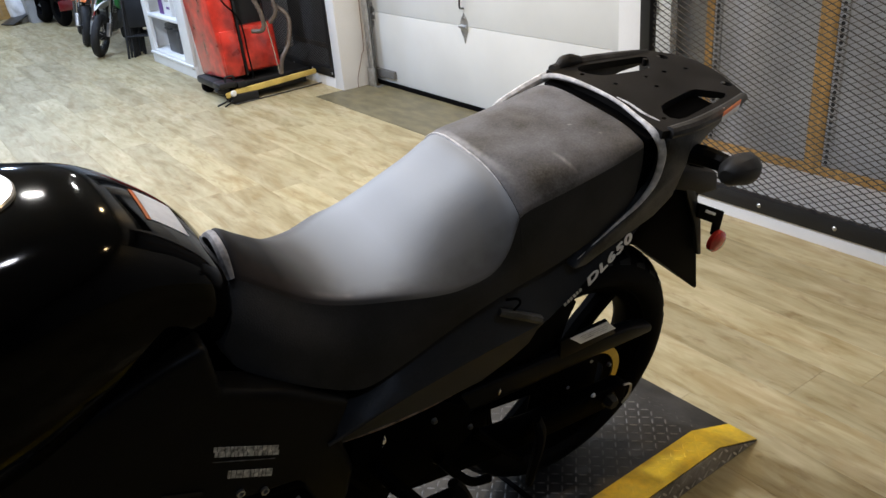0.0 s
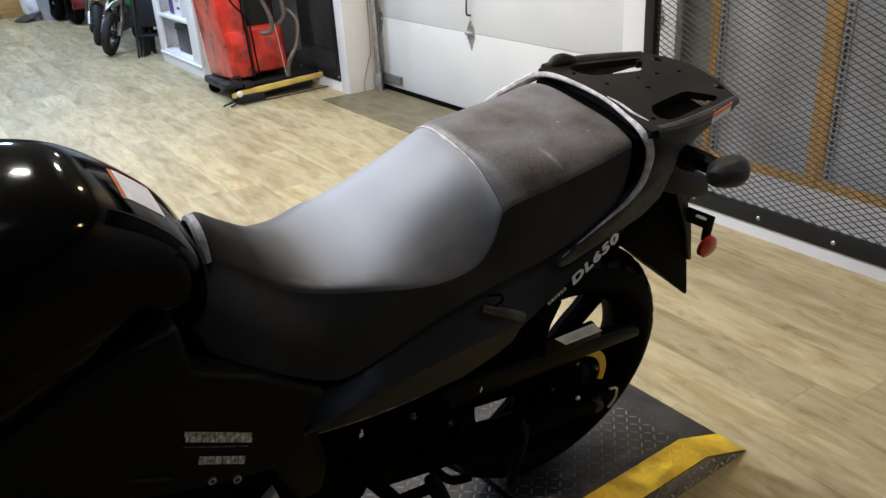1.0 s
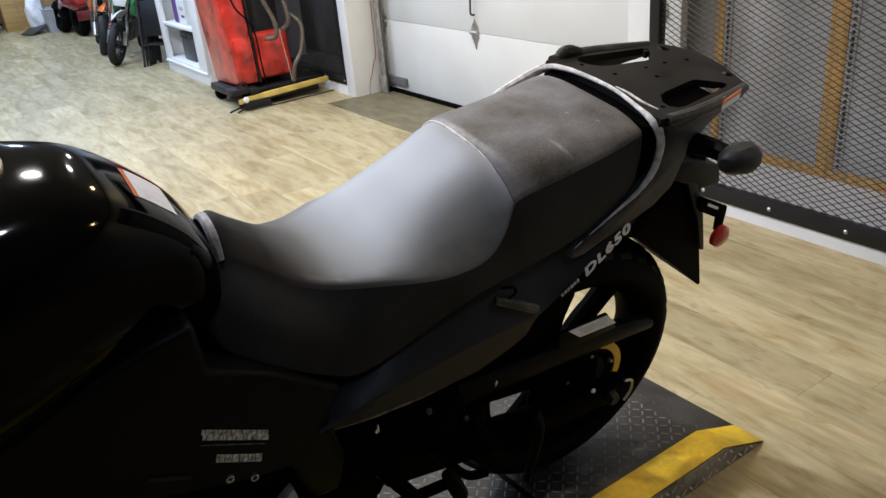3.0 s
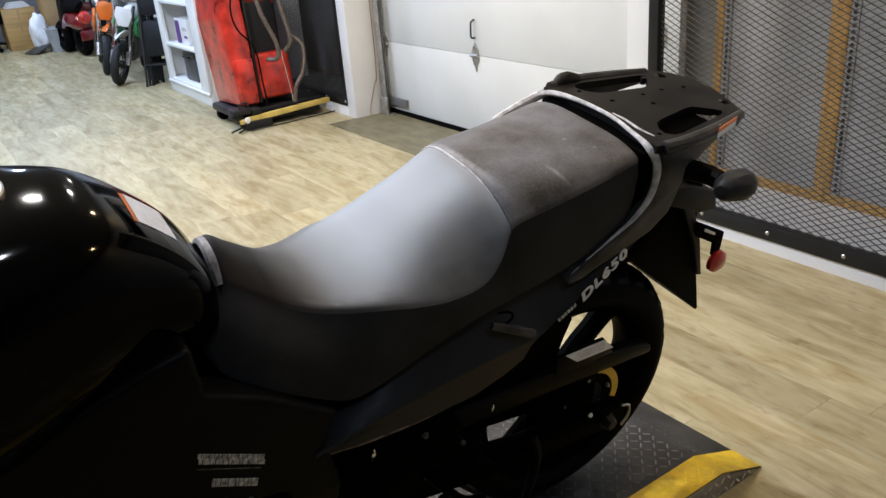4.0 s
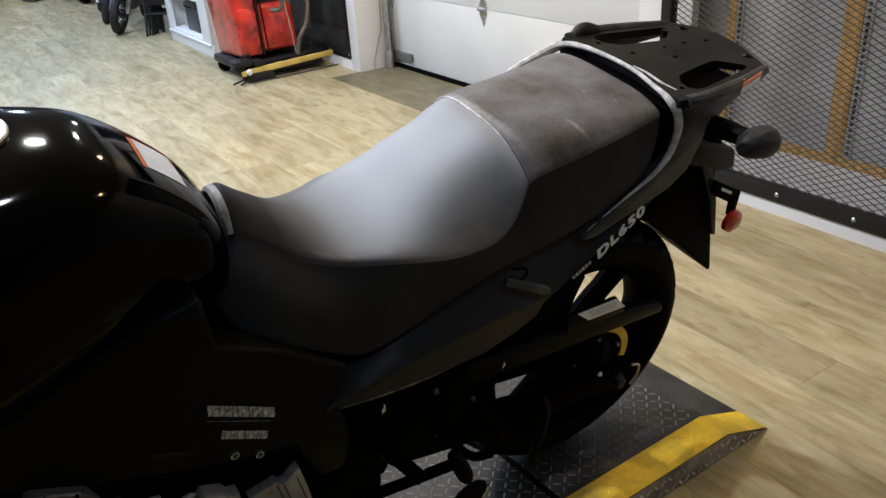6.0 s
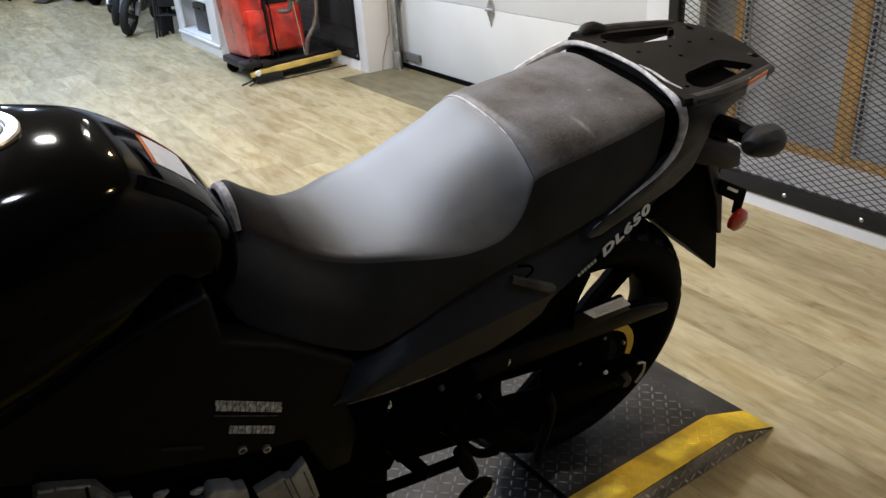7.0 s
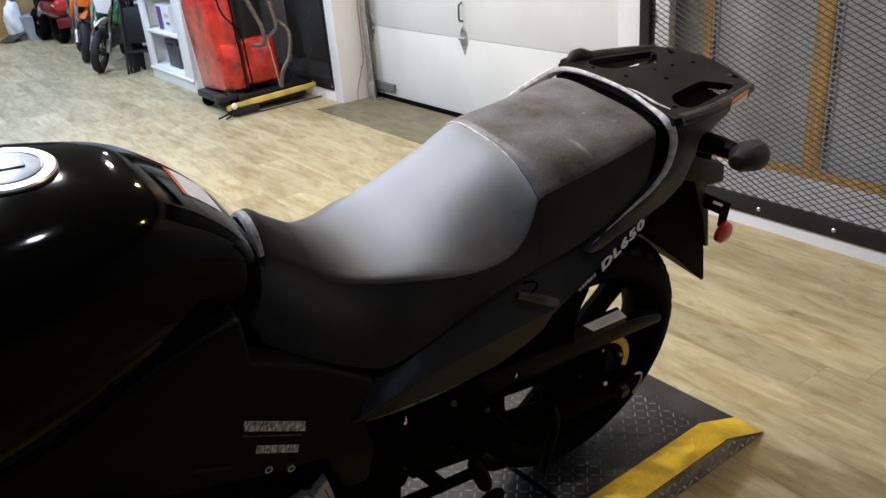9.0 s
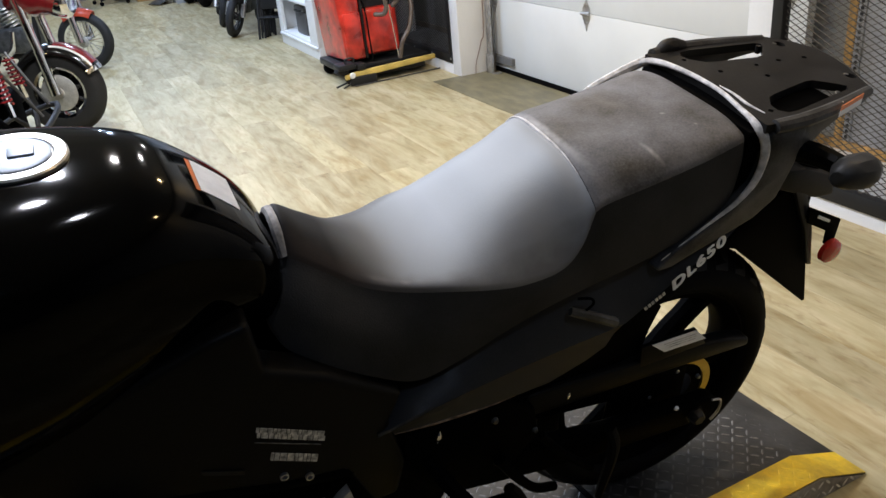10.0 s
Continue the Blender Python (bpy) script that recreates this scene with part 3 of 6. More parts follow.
box(-0.085, -0.03, GATE[1] - 0.15, GATE[1] - 0.11, 0.0, 0.012, 0.002, foot)
part("track_foot", foot, ZINC, gate, "galvanised track foot bracket")
cable = tube([(WX + 0.20, GATE[1] - 0.004, 1.6), (WX + 0.20, GATE[1] - 0.004, 0.4), (WX + 0.17, GATE[1] - 0.006, 0.22), (WX + 0.12, GATE[1] - 0.010, 0.08), (WX + 0.10, GATE[1] - 0.03, 0.006)], 0.002, 6)
tagged(part("cable", cable, WIRE), "thin brown cable hanging down the white pillar", "cable")
structure("threshold", box(1.40, DOORX + 0.1, GATE[0], GATE[1] + 0.02, -0.012, 0.002, 0.0), SLAB, "worn brown threshold floor before the garage door")

# ceiling lamps, all unseen: round LED discs, several added only to brighten
LAMPS = [(-0.85, 1.85, 96, 3, 0.14), (-0.95, 1.0, 36, 3, 0.13), (-0.55, 0.15, 14, 3, 0.12), (-0.3, 2.2, 20, 0), (0.55, 2.9, 21, 0), (1.05, 2.1, 30, 1), (-2.6, 2.6, 26, 0), (-1.0, 4.4, 82, 2), (-2.6, 5.8, 44, 2), (0.1, 6.2, 54, 2), (-1.6, 8.4, 68, 2), (0.2, 9.8, 60, 2),
         (-1.8, 11.4, 50, 0), (1.0, 4.3, 10, 0), (1.0, -0.5, 17, 1), (-0.9, -2.5, 10, 2)]
for x, y, watts, warm, *wide in LAMPS:
    size = wide[0] if wide else 0.13
    lamp = thing("ceiling_light", "round white ceiling light out of view, switched on", "ceiling light", pose(x, y, CEILING), "ceiling lights")
    h = size / 2
    part("housing", lathe([(0.0, 0.0), (h + 0.02, 0.0), (h + 0.02, -0.03), (h + 0.01, -0.04), (0.0, -0.04)], 32, "z"), WHITEP, lamp)
    part("diffuser", lathe([(0.0, -0.041), (h + 0.003, -0.041), (h, -0.048), (0.0, -0.05)], 32, "z"), LED, lamp, "glowing white diffuser")
    data = bpy.data.lights.new("ceiling_lamp", "AREA")
    data.shape, data.size, data.energy, data.color = "DISK", size, watts, (LAMP_TINT, WARM_TINT, COOL_TINT, PALE_TINT)[warm]
    light = new("ceiling_lamp", data)
    light.location = (x, y, CEILING - 0.055)

# ---- lift platform under the motorcycle ----
TOP = 0.063
lift = thing("motorcycle_lift", "low tread-plate motorcycle lift with scuffed yellow edges", "motorcycle lift", pose(0, 0, 0, 0, 0, 1.2))
LY0, LY1, BEND, TIP, FRONT = -0.272, 0.36, 0.335, 0.492, -2.3


def lift_z(x):
    return TOP if x < BEND else TOP * (TIP - x) / (TIP - BEND)


deck = prism([(FRONT, 0), (TIP, 0), (TIP, 0.003), (BEND, TOP), (FRONT, TOP)], LY0, LY1, "xzy")
part("deck", deck, TREAD, lift, "worn grey tread plate deck")
for a, b in ((LY0, LY0 + 0.085), (LY1 - 0.085, LY1)):
    stripe = prism([(FRONT, TOP - 0.002), (BEND, TOP - 0.002), (TIP, 0.002), (TIP, 0.0045), (BEND, TOP + 0.0015), (FRONT, TOP + 0.0015)], a, b, "xzy")
    part("edge_stripe", stripe, YELLOW, lift, "yellow painted edge with scuffs")


def lug(own_verts, own_faces, c, u, n, long, wide, high):
    """One raised lens-shaped tread mark at c, along u, standing up along n."""
    w = n.cross(u)
    i = len(own_verts)
    for a, b, h in ((-1, 0, 0), (-0.5, 0.75, 0), (0.5, 0.75, 0), (1, 0, 0), (0.5, -0.75, 0), (-0.5, -0.75, 0), (-0.45, 0, 1), (0.45, 0, 1)):
        own_verts.append(c + u * (a * long / 2) + w * (b * wide / 2) + n * (h * high))
    own_faces += [(i, i + 1, i + 6), (i + 1, i + 2, i + 7, i + 6), (i + 2, i + 3, i + 7), (i + 3, i + 4, i + 7), (i + 4, i + 5, i + 6, i + 7), (i + 5, i, i + 6)]


side_plate = prism([(FRONT, 0.001), (TIP - 0.012, 0.001), (BEND, TOP - 0.003), (FRONT, TOP - 0.003)], LY0 - 0.0025, LY0 + 0.001, "xzy")
part("side_plate", side_plate, LITTREAD, lift, "grey tread plate side, lightened")
tv, tf, yv, yf, sv, sf = [], [], [], [], [], []
slope = Vector((TIP - BEND, 0, -TOP)).normalized()
up_slope = Vector((TOP, 0, TIP - BEND)).normalized()
STEP = 0.023
for i in range(int((TIP - FRONT) / STEP)):
    x = TIP - 0.012 - i * STEP
    for j in range(int((LY1 - LY0) / STEP)):
        y = LY0 + 0.015 + j * STEP
        if abs(x - BEND) < 0.012:
            continue
        on = x > BEND
        n = up_slope if on else Vector((0, 0, 1))
        along = slope if on else Vector((1, 0, 0))
        s = 1 if (i + j) % 2 else -1
        u = (along + Vector((0, s, 0))).normalized()
        edge = y < LY0 + 0.085 or y > LY1 - 0.085
        if min(abs(y - LY0 - 0.085), abs(y - LY1 + 0.085)) < 0.009:
            continue
        lug(yv if edge else tv, yf if edge else tf, Vector((x, y, lift_z(x) + (0.0015 if edge else 0) - 0.0002)), u, n, 0.0235, 0.0078, 0.0014 if not edge else 0.0008)
for i in range(int((TIP - FRONT) / STEP)):
    for k in range(2):
        x, z = TIP - 0.05 - i * STEP - 0.015 * k, 0.012 + k * 0.03
        if z + 0.008 < lift_z(x):
            lug(sv, sf, Vector((x, LY0 - 0.0024, z)), Vector((1, 0, 1 if (i + k) % 2 else -1)).normalized(), Vector((0, -1, 0)), 0.024, 0.008, 0.0016)
for name, v, f, m, text in (("tread_pattern", tv, tf, LUG, "raised worn tread pattern"), ("side_pattern", sv, sf, LITLUG, "lightened tread pattern on the side"), ("painted_pattern", yv, yf, YELLOW, "raised tread pattern under yellow paint")):
    me = bpy.data.meshes.new(name)
    me.from_pydata(v, [], f)
    me.materials.append(m)
    ob = new(name, me)
    ob.parent = lift
    tagged(ob, text, kind="stuff")
part("joint_strip", box(-0.135, -0.122, LY0 - 0.001, LY1 + 0.001, TOP - 0.01, TOP + 0.0035, 0.001), RUBBER, lift, "black joint across the deck")

# ---- the black motorcycle, leaning on its side stand; its x runs to the tail, y to its right ----
LEAN, HEADING = 11.92, -1.49
bike = thing("motorcycle", "black motorcycle with a two-level seat, leaning on its side stand", "motorcycle", pose(0, 0, TOP, LEAN, 0, HEADING))


def body(stations, profile, steps=6, cap=True, split=None, other=None):
    """A shell: stations of numbers along x, smoothed, each turned by profile() into half a section from the top middle down; other() gives the right half where it differs."""
    rings = []
    for s in curve(stations, steps):
        near, far = [[Vector((s[0], y, z)) if len(p) == 2 else Vector(p) for p in shape(s) for y, z in [p[-2:]]] for shape in (profile, other or profile)]
        rings.append([Vector((v.x, -v.y, v.z)) for v in near] + [v for v in reversed(far) if v.y > 1e-5])
    own = loft(rings, caps=cap)
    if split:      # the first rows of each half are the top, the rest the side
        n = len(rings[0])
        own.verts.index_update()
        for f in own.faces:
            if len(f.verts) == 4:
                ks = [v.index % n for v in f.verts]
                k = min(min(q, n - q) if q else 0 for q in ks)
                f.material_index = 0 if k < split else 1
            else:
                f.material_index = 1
    return own


# fuel tank: x, top z, half width, z of the widest line, bottom z
def tank_section(s):
    _, top, wide, mid, low = s
    out = []
    for k in range(15):
        a = math.pi / 2 * k / 14
        out.append((wide * math.sin(a) ** 0.72, mid + (top - mid) * math.cos(a) ** 0.62))
    for k in range(1, 7):
        a = k / 6
        out.append((wide * (1 - 0.22 * a * a), mid + (low - mid) * a))
    out.append((0.0, low))
    return out


TANK = [(-0.732, 0.885, 0.060, 0.865, 0.80), (-0.742, 0.915, 0.085, 0.87, 0.80), (-0.77, 0.955, 0.108, 0.885, 0.80), (-0.82, 1.002, 0.128, 0.90, 0.81),
        (-0.87, 1.032, 0.150, 0.915, 0.81), (-0.93, 1.044, 0.175, 0.920, 0.80), (-1.02, 1.051, 0.205, 0.92, 0.78), (-1.15, 1.053, 0.228, 0.91, 0.76),
        (-1.28, 1.045, 0.225, 0.91, 0.76), (-1.38, 1.00, 0.19, 0.89, 0.78), (-1.42, 0.95, 0.13, 0.88, 0.80)]
tank = part("fuel_tank", body(TANK, tank_section), GLOSS, bike, "gloss black steel fuel tank", 60)

cap_m = pose(-1.004, 0.020, 1.0510, 0, 2.5, 0) @ Matrix.Scale(0.91, 4)
ring = lathe([(0.066, -0.008), (0.066, 0.002), (0.063, 0.0045), (0.050, 0.0045), (0.047, 0.002), (0.0, 0.002)], 40, "z", cap_m)
cap = part("filler_cap", ring, ALLOY, tank, "bright alloy ring of the filler cap")
lid = lathe([(0.046, 0.001), (0.046, 0.005), (0.043, 0.0065), (0.0, 0.007)], 32, "z", cap_m)
part("cap_lid", lid, CAPSTEEL, cap, "silver filler cap lid")
flap = box(-0.006, 0.026, -0.013, 0.013, 0.006, 0.010, 0.002)
bmesh.ops.transform(flap, matrix=cap_m, verts=flap.verts)
part("key_flap", flap, CAPSTEEL, cap)
slot = box(-0.034, -0.016, -0.004, 0.004, 0.0065, 0.0078, 0.0)
bmesh.ops.transform(slot, matrix=cap_m, verts=slot.verts)
part("key_slot", slot, BLACKIRON, cap)


def at_tank(x, y):
    """Height of the tank's skin at x, y."""
    line = curve(TANK, 6)
    for p, q in zip(line, line[1:]):
        if min(p[0], q[0]) <= x <= max(p[0], q[0]):
            sec = tank_section(p + (q - p) * (x - p[0]) / (q[0] - p[0]))
            for (y0, z0), (y1, z1) in zip(sec, sec[1:]):
                if y0 <= abs(y) <= y1:
                    return z0 + (z1 - z0) * (abs(y) - y0) / max(1e-6, y1 - y0)
    return 0.9


def decal(x0, x1, y0, y1, lift=0.0012, nx=8, ny=6, skew=0.0):
    """A thin patch that follows the tank's skin."""
    rings = []
    for i in range(nx + 1):
        x = x0 + (x1 - x0) * i / nx
        rings.append([Vector((x, (q := y0 + (y1 - y0) * j / ny) + skew * (x - x0), at_tank(x, q + skew * (x - x0)) + lift)) for j in range(ny + 1)])
    b = loft(rings, False, False)
    bmesh.ops.solidify(b, geom=b.faces[:], thickness=0.0006)
    return b


sticker = part("warning_sticker", decal(-0.812, -0.770, -0.046, 0.034, 0.0012, 14, 10), WHITEINK, tank, "white warning sticker on the tank's rear slope")
part("sticker_band", decal(-0.8175, -0.8125, -0.048, 0.032, 0.0012, 4, 10), ORANGEINK, sticker, "orange band of the sticker")

# seat: x, middle top z, crease half width, crease z, side half width, bottom half width, bottom z, how flat the top is, how far the flank reaches ahead
def seat_section(s):
    x, top, w, cz, sw, bw, bz, flat, ahead = s
    out = []
    for k in range(13):
        a = k / 12
        out.append((x, w * a, top + (cz - top) * (a ** flat)))
    drop = cz - bz
    out.append((x - ahead * 0.02, w + 0.0030, cz - 0.0035))
    out.append((x - ahead * 0.05, w + 0.0050, cz - 0.0090))
    for k in range(1, 7):
        a = k / 6
        y = w + 0.005 + (sw - w - 0.005) * math.sin(a * math.pi / 2)
        z = cz - 0.009 + (bz + 0.05 - cz) * a
        out.append((x - ahead * min(1.0, (cz - z) / drop), y, z))
    out += [(x - ahead * 0.95, sw + (bw - sw) * 0.6, bz + 0.018), (x - ahead, bw, bz + 0.004), (x - ahead, bw - 0.012, bz), (x - ahead, 0.0, bz)]
    return out


def full_section(s):
    """The right half keeps a fuller shoulder; the left one falls away more evenly."""
    s = list(s)
    s[7] += max(0.0, min(1.0, (s[0] + 0.575) / 0.08)) * max(0.0, 4.8 - s[7])
    return seat_section(s)


SEAT = [(-0.726, 0.902, 0.046, 0.870, 0.086, 0.090, 0.775, 2.0, 0.037), (-0.714, 0.914, 0.056, 0.878, 0.098, 0.106, 0.750, 2.0, 0.033), (-0.68, 0.884, 0.070, 0.856, 0.122, 0.130, 0.724, 2.4, 0.022),
        (-0.63, 0.847, 0.085, 0.822, 0.138, 0.145, 0.688, 2.4, 0.010), (-0.575, 0.815, 0.104, 0.807, 0.146, 0.150, 0.658, 2.6, 0.0), (-0.51, 0.820, 0.130, 0.805, 0.153, 0.155, 0.676, 3.0, 0.0),
        (-0.45, 0.846, 0.145, 0.799, 0.157, 0.158, 0.702, 3.0, 0.0), (-0.40, 0.874, 0.149, 0.795, 0.159, 0.159, 0.720, 3.0, 0.0), (-0.345, 0.901, 0.150, 0.803, 0.159, 0.159, 0.735, 2.9, 0.0),
        (-0.312, 0.918, 0.147, 0.832, 0.158, 0.158, 0.740, 2.9, 0.0), (-0.287, 0.924, 0.137, 0.879, 0.157, 0.157, 0.744, 2.5, 0.0)]
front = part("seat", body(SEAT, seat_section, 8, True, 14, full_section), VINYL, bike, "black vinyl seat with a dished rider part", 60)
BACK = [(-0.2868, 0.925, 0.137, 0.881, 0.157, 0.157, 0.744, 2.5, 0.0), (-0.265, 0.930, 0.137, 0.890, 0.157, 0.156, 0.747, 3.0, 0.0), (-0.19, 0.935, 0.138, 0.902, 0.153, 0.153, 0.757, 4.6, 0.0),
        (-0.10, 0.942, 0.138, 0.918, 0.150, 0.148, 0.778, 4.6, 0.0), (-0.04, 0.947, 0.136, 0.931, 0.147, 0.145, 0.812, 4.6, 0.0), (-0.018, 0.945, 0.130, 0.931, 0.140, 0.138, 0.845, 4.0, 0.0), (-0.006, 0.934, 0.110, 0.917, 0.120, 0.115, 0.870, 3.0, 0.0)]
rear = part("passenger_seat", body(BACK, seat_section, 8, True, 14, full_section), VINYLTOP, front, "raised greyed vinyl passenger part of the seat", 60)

# the flanks take the shaded copy of the vinyl
front.data.materials.append(SHADEVINYL)
rear.data.materials.append(SHADEVINYL)


def seat_arc(s, x, lift=0.001):
    """The top line of a section, from one crease to the other."""
    near, far = [[(y, z + lift) for _, y, z in shape(s)[:14]] for shape in (seat_section, full_section)]
    return [(x, -y, z) for y, z in reversed(near)] + [(x, y, z) for y, z in far[1:]]


arc = [p for p in seat_arc(BACK[0], -0.2880, -0.0014) if p[1] > -0.10]
part("seam_piping", tube(arc, [0.0030 * max(0.10, min(1, 0.75 + 6 * y, 1.6 - 10 * y)) for _, y, _ in arc], 8, 2), STITCH, front, "pale worn piping across the step")
arc = [p for p in seat_arc(SEAT[0], -0.721, 0.0) if p[1] > -0.062]
part("nose_piping", tube(arc, [0.0130 * max(0.35, min(1, 1.3 + 11 * y)) for _, y, _ in arc], 10, 2, None, 0.8), NOSEEDGE, front, "pale worn edge of the seat nose")

# side covers, frame and tail
cover = [(-1.14, 0.74), (-1.0, 0.80), (-0.85, 0.852), (-0.800, 0.862), (-0.790, 0.775), (-0.70, 0.728), (-0.60, 0.655), (-0.625, 0.60), (-0.60, 0.50), (-0.615, 0.43), (-0.66, 0.43), (-0.70, 0.53), (-0.80, 0.55), (-0.95, 0.60), (-1.12, 0.68)]
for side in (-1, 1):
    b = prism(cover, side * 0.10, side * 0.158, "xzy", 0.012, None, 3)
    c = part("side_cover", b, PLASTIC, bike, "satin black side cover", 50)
    if side < 0:
        left_cover = c
# x, top z, ridge z, low z, ridge half width: a ridge runs along each flank, and the tip lies over the side cover
TAIL = [(-0.646, 0.590, 0.586, 0.578, 0.163), (-0.615, 0.606, 0.594, 0.560, 0.1645), (-0.55, 0.640, 0.610, 0.553, 0.165), (-0.50, 0.662, 0.619, 0.550, 0.165), (-0.45, 0.679, 0.625, 0.547, 0.164),
        (-0.40, 0.693, 0.629, 0.546, 0.162), (-0.335, 0.706, 0.634, 0.545, 0.160), (-0.25, 0.725, 0.637, 0.546, 0.157), (-0.205, 0.738, 0.640, 0.552, 0.155), (-0.182, 0.748, 0.652, 0.600, 0.153),
        (-0.12, 0.765, 0.690, 0.655, 0.151), (-0.02, 0.805, 0.750, 0.727, 0.150), (0.06, 0.885, 0.83, 0.80, 0.149)]
rings = []
for x, zt, zr, zl, yr in TAIL:
    tuck = 0.018 + 0.026 * max(0.0, min(1.0, (x + 0.34) / 0.15))      # the panel tucks in towards the wheel
    half = [(yr - 0.046, zt), (yr - 0.002, zr + 0.003), (yr, zr - 0.001), (yr - 0.004, zr - 0.005), (yr - tuck * 0.6, (zr + zl) / 2), (yr - tuck, zl), (0.05, zl + 0.004)]
    rings.append([Vector((x, -y, z)) for y, z in half] + [Vector((x, y, z)) for y, z in reversed(half)])
tail = part("tail_fairing", loft(rings), TAILP, bike, "satin black tail fairing with a ridge along its flank", 28)
# thin brown line along the panel's lower edge
worn = [(x, 0.0175 - yr, zl + 0.0005) for x, zt, zr, zl, yr in TAIL[1:6]]
part("brown_edge", tube(worn, [0.0006, 0.0022, 0.0022, 0.0014, 0.0004], 8, 4), BROWNEDGE, tail, "brown lower edge")
part("fairing_stay", prism([(-0.098, 0.608), (-0.084, 0.592), (-0.1012, 0.547), (-0.1147, 0.490), (-0.52, 0.460), (-0.52, 0.58), (-0.20, 0.59), (-0.150, 0.625)], -0.104, -0.096, "xzy", 0.002), FRAME, tail, "black stay behind the fairing")
# filler added to keep the gap behind the seat dark
part("tail_top", box(-0.012, 0.05, -0.138, 0.138, 0.84, 0.937, 0.006), FRAME, bike, "black filler in the gap under the rack")

# grab rail: a broad cheek each side of the passenger seat, joined by the front edge of the rack
cheek = [(-0.166, 0.737), (-0.135, 0.763), (-0.075, 0.793), (-0.025, 0.820), (0.004, 0.850), (0.014, 0.885), (0.014, 0.938), (0.085, 0.938), (0.080, 0.870), (0.060, 0.812), (0.02, 0.783), (-0.05, 0.760), (-0.10, 0.745), (-0.135, 0.732), (-0.158, 0.732)]
rail = part("grab_rail", prism(cheek, -0.158, -0.134, "xzy", 0.007, None, 3), LITRAILP, bike, "worn black grab rail with pale edges", 45)
part("rail_cheek", prism(cheek, 0.138, 0.166, "xzy", 0.007, None, 3), PLASTIC2, rail, "", 45)
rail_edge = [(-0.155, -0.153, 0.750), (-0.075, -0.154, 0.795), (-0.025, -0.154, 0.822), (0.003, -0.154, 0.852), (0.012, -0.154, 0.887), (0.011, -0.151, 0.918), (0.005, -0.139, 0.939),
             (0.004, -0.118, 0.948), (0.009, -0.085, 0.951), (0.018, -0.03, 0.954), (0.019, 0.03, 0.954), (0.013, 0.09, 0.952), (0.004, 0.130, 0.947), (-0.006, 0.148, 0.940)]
part("pale_edge", tube(rail_edge, [0.0006, 0.0022, 0.0042, 0.0058, 0.0064, 0.0076, 0.0075, 0.0052, 0.0040, 0.0038, 0.0040, 0.0050, 0.0060, 0.0060], 8, 5, None, 0.7), EDGE, rail, "pale rail edge")
part("pale_edge", tube([(x, -y, z) for x, y, z in rail_edge[:5]], 0.0085, 8, 5, None, 0.7), EDGE, rail, "pale rail edge")
part("rack_lip", tube([(0.030, -0.118, 0.9525), (0.026, -0.085, 0.9535), (0.032, -0.045, 0.9535), (0.034, -0.010, 0.9525)], [0.0008, 0.0020, 0.0020, 0.0008], 8, 4, None, 0.6), EDGE, rail, "pale front lip of the rack")
part("far_handle", tube([(-0.130, 0.150, 0.892), (-0.105, 0.152, 0.906), (-0.045, 0.153, 0.925), (0.0, 0.153, 0.936), (0.035, 0.154, 0.943), (0.060, 0.156, 0.948)], [0.004, 0.007, 0.0085, 0.009, 0.009, 0.008], 8, 4), EDGE, rail, "pale far handle")
part("rail_knob", tube([(0.03, 0.150, 0.945), (0.06, 0.156, 0.952), (0.09, 0.152, 0.950)], [0.010, 0.018, 0.012], 10, 4), PLASTIC2, rail, "rounded end of the far rail")

# luggage rack: a flat plate with two long slots
plate = [(0.004, -0.150), (0.06, -0.158), (0.16, -0.146), (0.245, -0.125), (0.258, -0.112), (0.288, -0.04), (0.297, 0.0), (0.300, 0.04), (0.285, 0.085), (0.255, 0.124), (0.16, 0.142), (0.06, 0.150), (0.004, 0.150), (0.013, 0.09), (0.019, 0.03), (0.018, -0.03), (0.010, -0.09)]


def plate_with_slots(outline, slots, z0, z1):
    """A plate of even thickness with holes through it, built as a filled outline."""
    own = bmesh.new()
    edges = []
    for loop in [outline, *slots]:
        vs = [own.verts.new((x, y, z1)) for x, y in loop]
        edges += [own.edges.new((vs[i], vs[(i + 1) % len(vs)])) for i in range(len(vs))]
    bmesh.ops.triangle_fill(own, use_beauty=True, edges=edges, normal=(0, 0, 1))
    ext = bmesh.ops.extrude_face_region(own, geom=own.faces[:])
    for v in [e for e in ext["geom"] if isinstance(e, bmesh.types.BMVert)]:
        v.co.z = z0
    return own


def hole(cx, cy, r=0.005, stretch=1.0):
    return [(cx + r * math.cos(a), cy + stretch * r * math.sin(a)) for a in (k * math.pi / 4 for k in range(8))]


slot = [(0.060, -0.098), (0.056, -0.118), (0.066, -0.131), (0.085, -0.132), (0.216, -0.108), (0.224, -0.099), (0.218, -0.088), (0.190, -0.058), (0.175, -0.056), (0.095, -0.071), (0.078, -0.077)]
holes = [hole(0.045, -0.115), hole(0.05, 0.10), hole(0.075, 0.035), hole(0.135, -0.012), hole(0.20, 0.03), hole(0.25, 0.02), hole(0.262, -0.07, 0.009, 1.4), hole(0.255, 0.085, 0.009, 1.4), hole(0.215, 0.095, 0.005), hole(0.15, 0.03, 0.004)]
rack = part("luggage_rack", plate_with_slots(plate, [slot, [(x, -y) for x, y in slot], *holes], 0.938, 0.952), PLASTIC2, bike, "flat black luggage rack plate with long slots", 40)
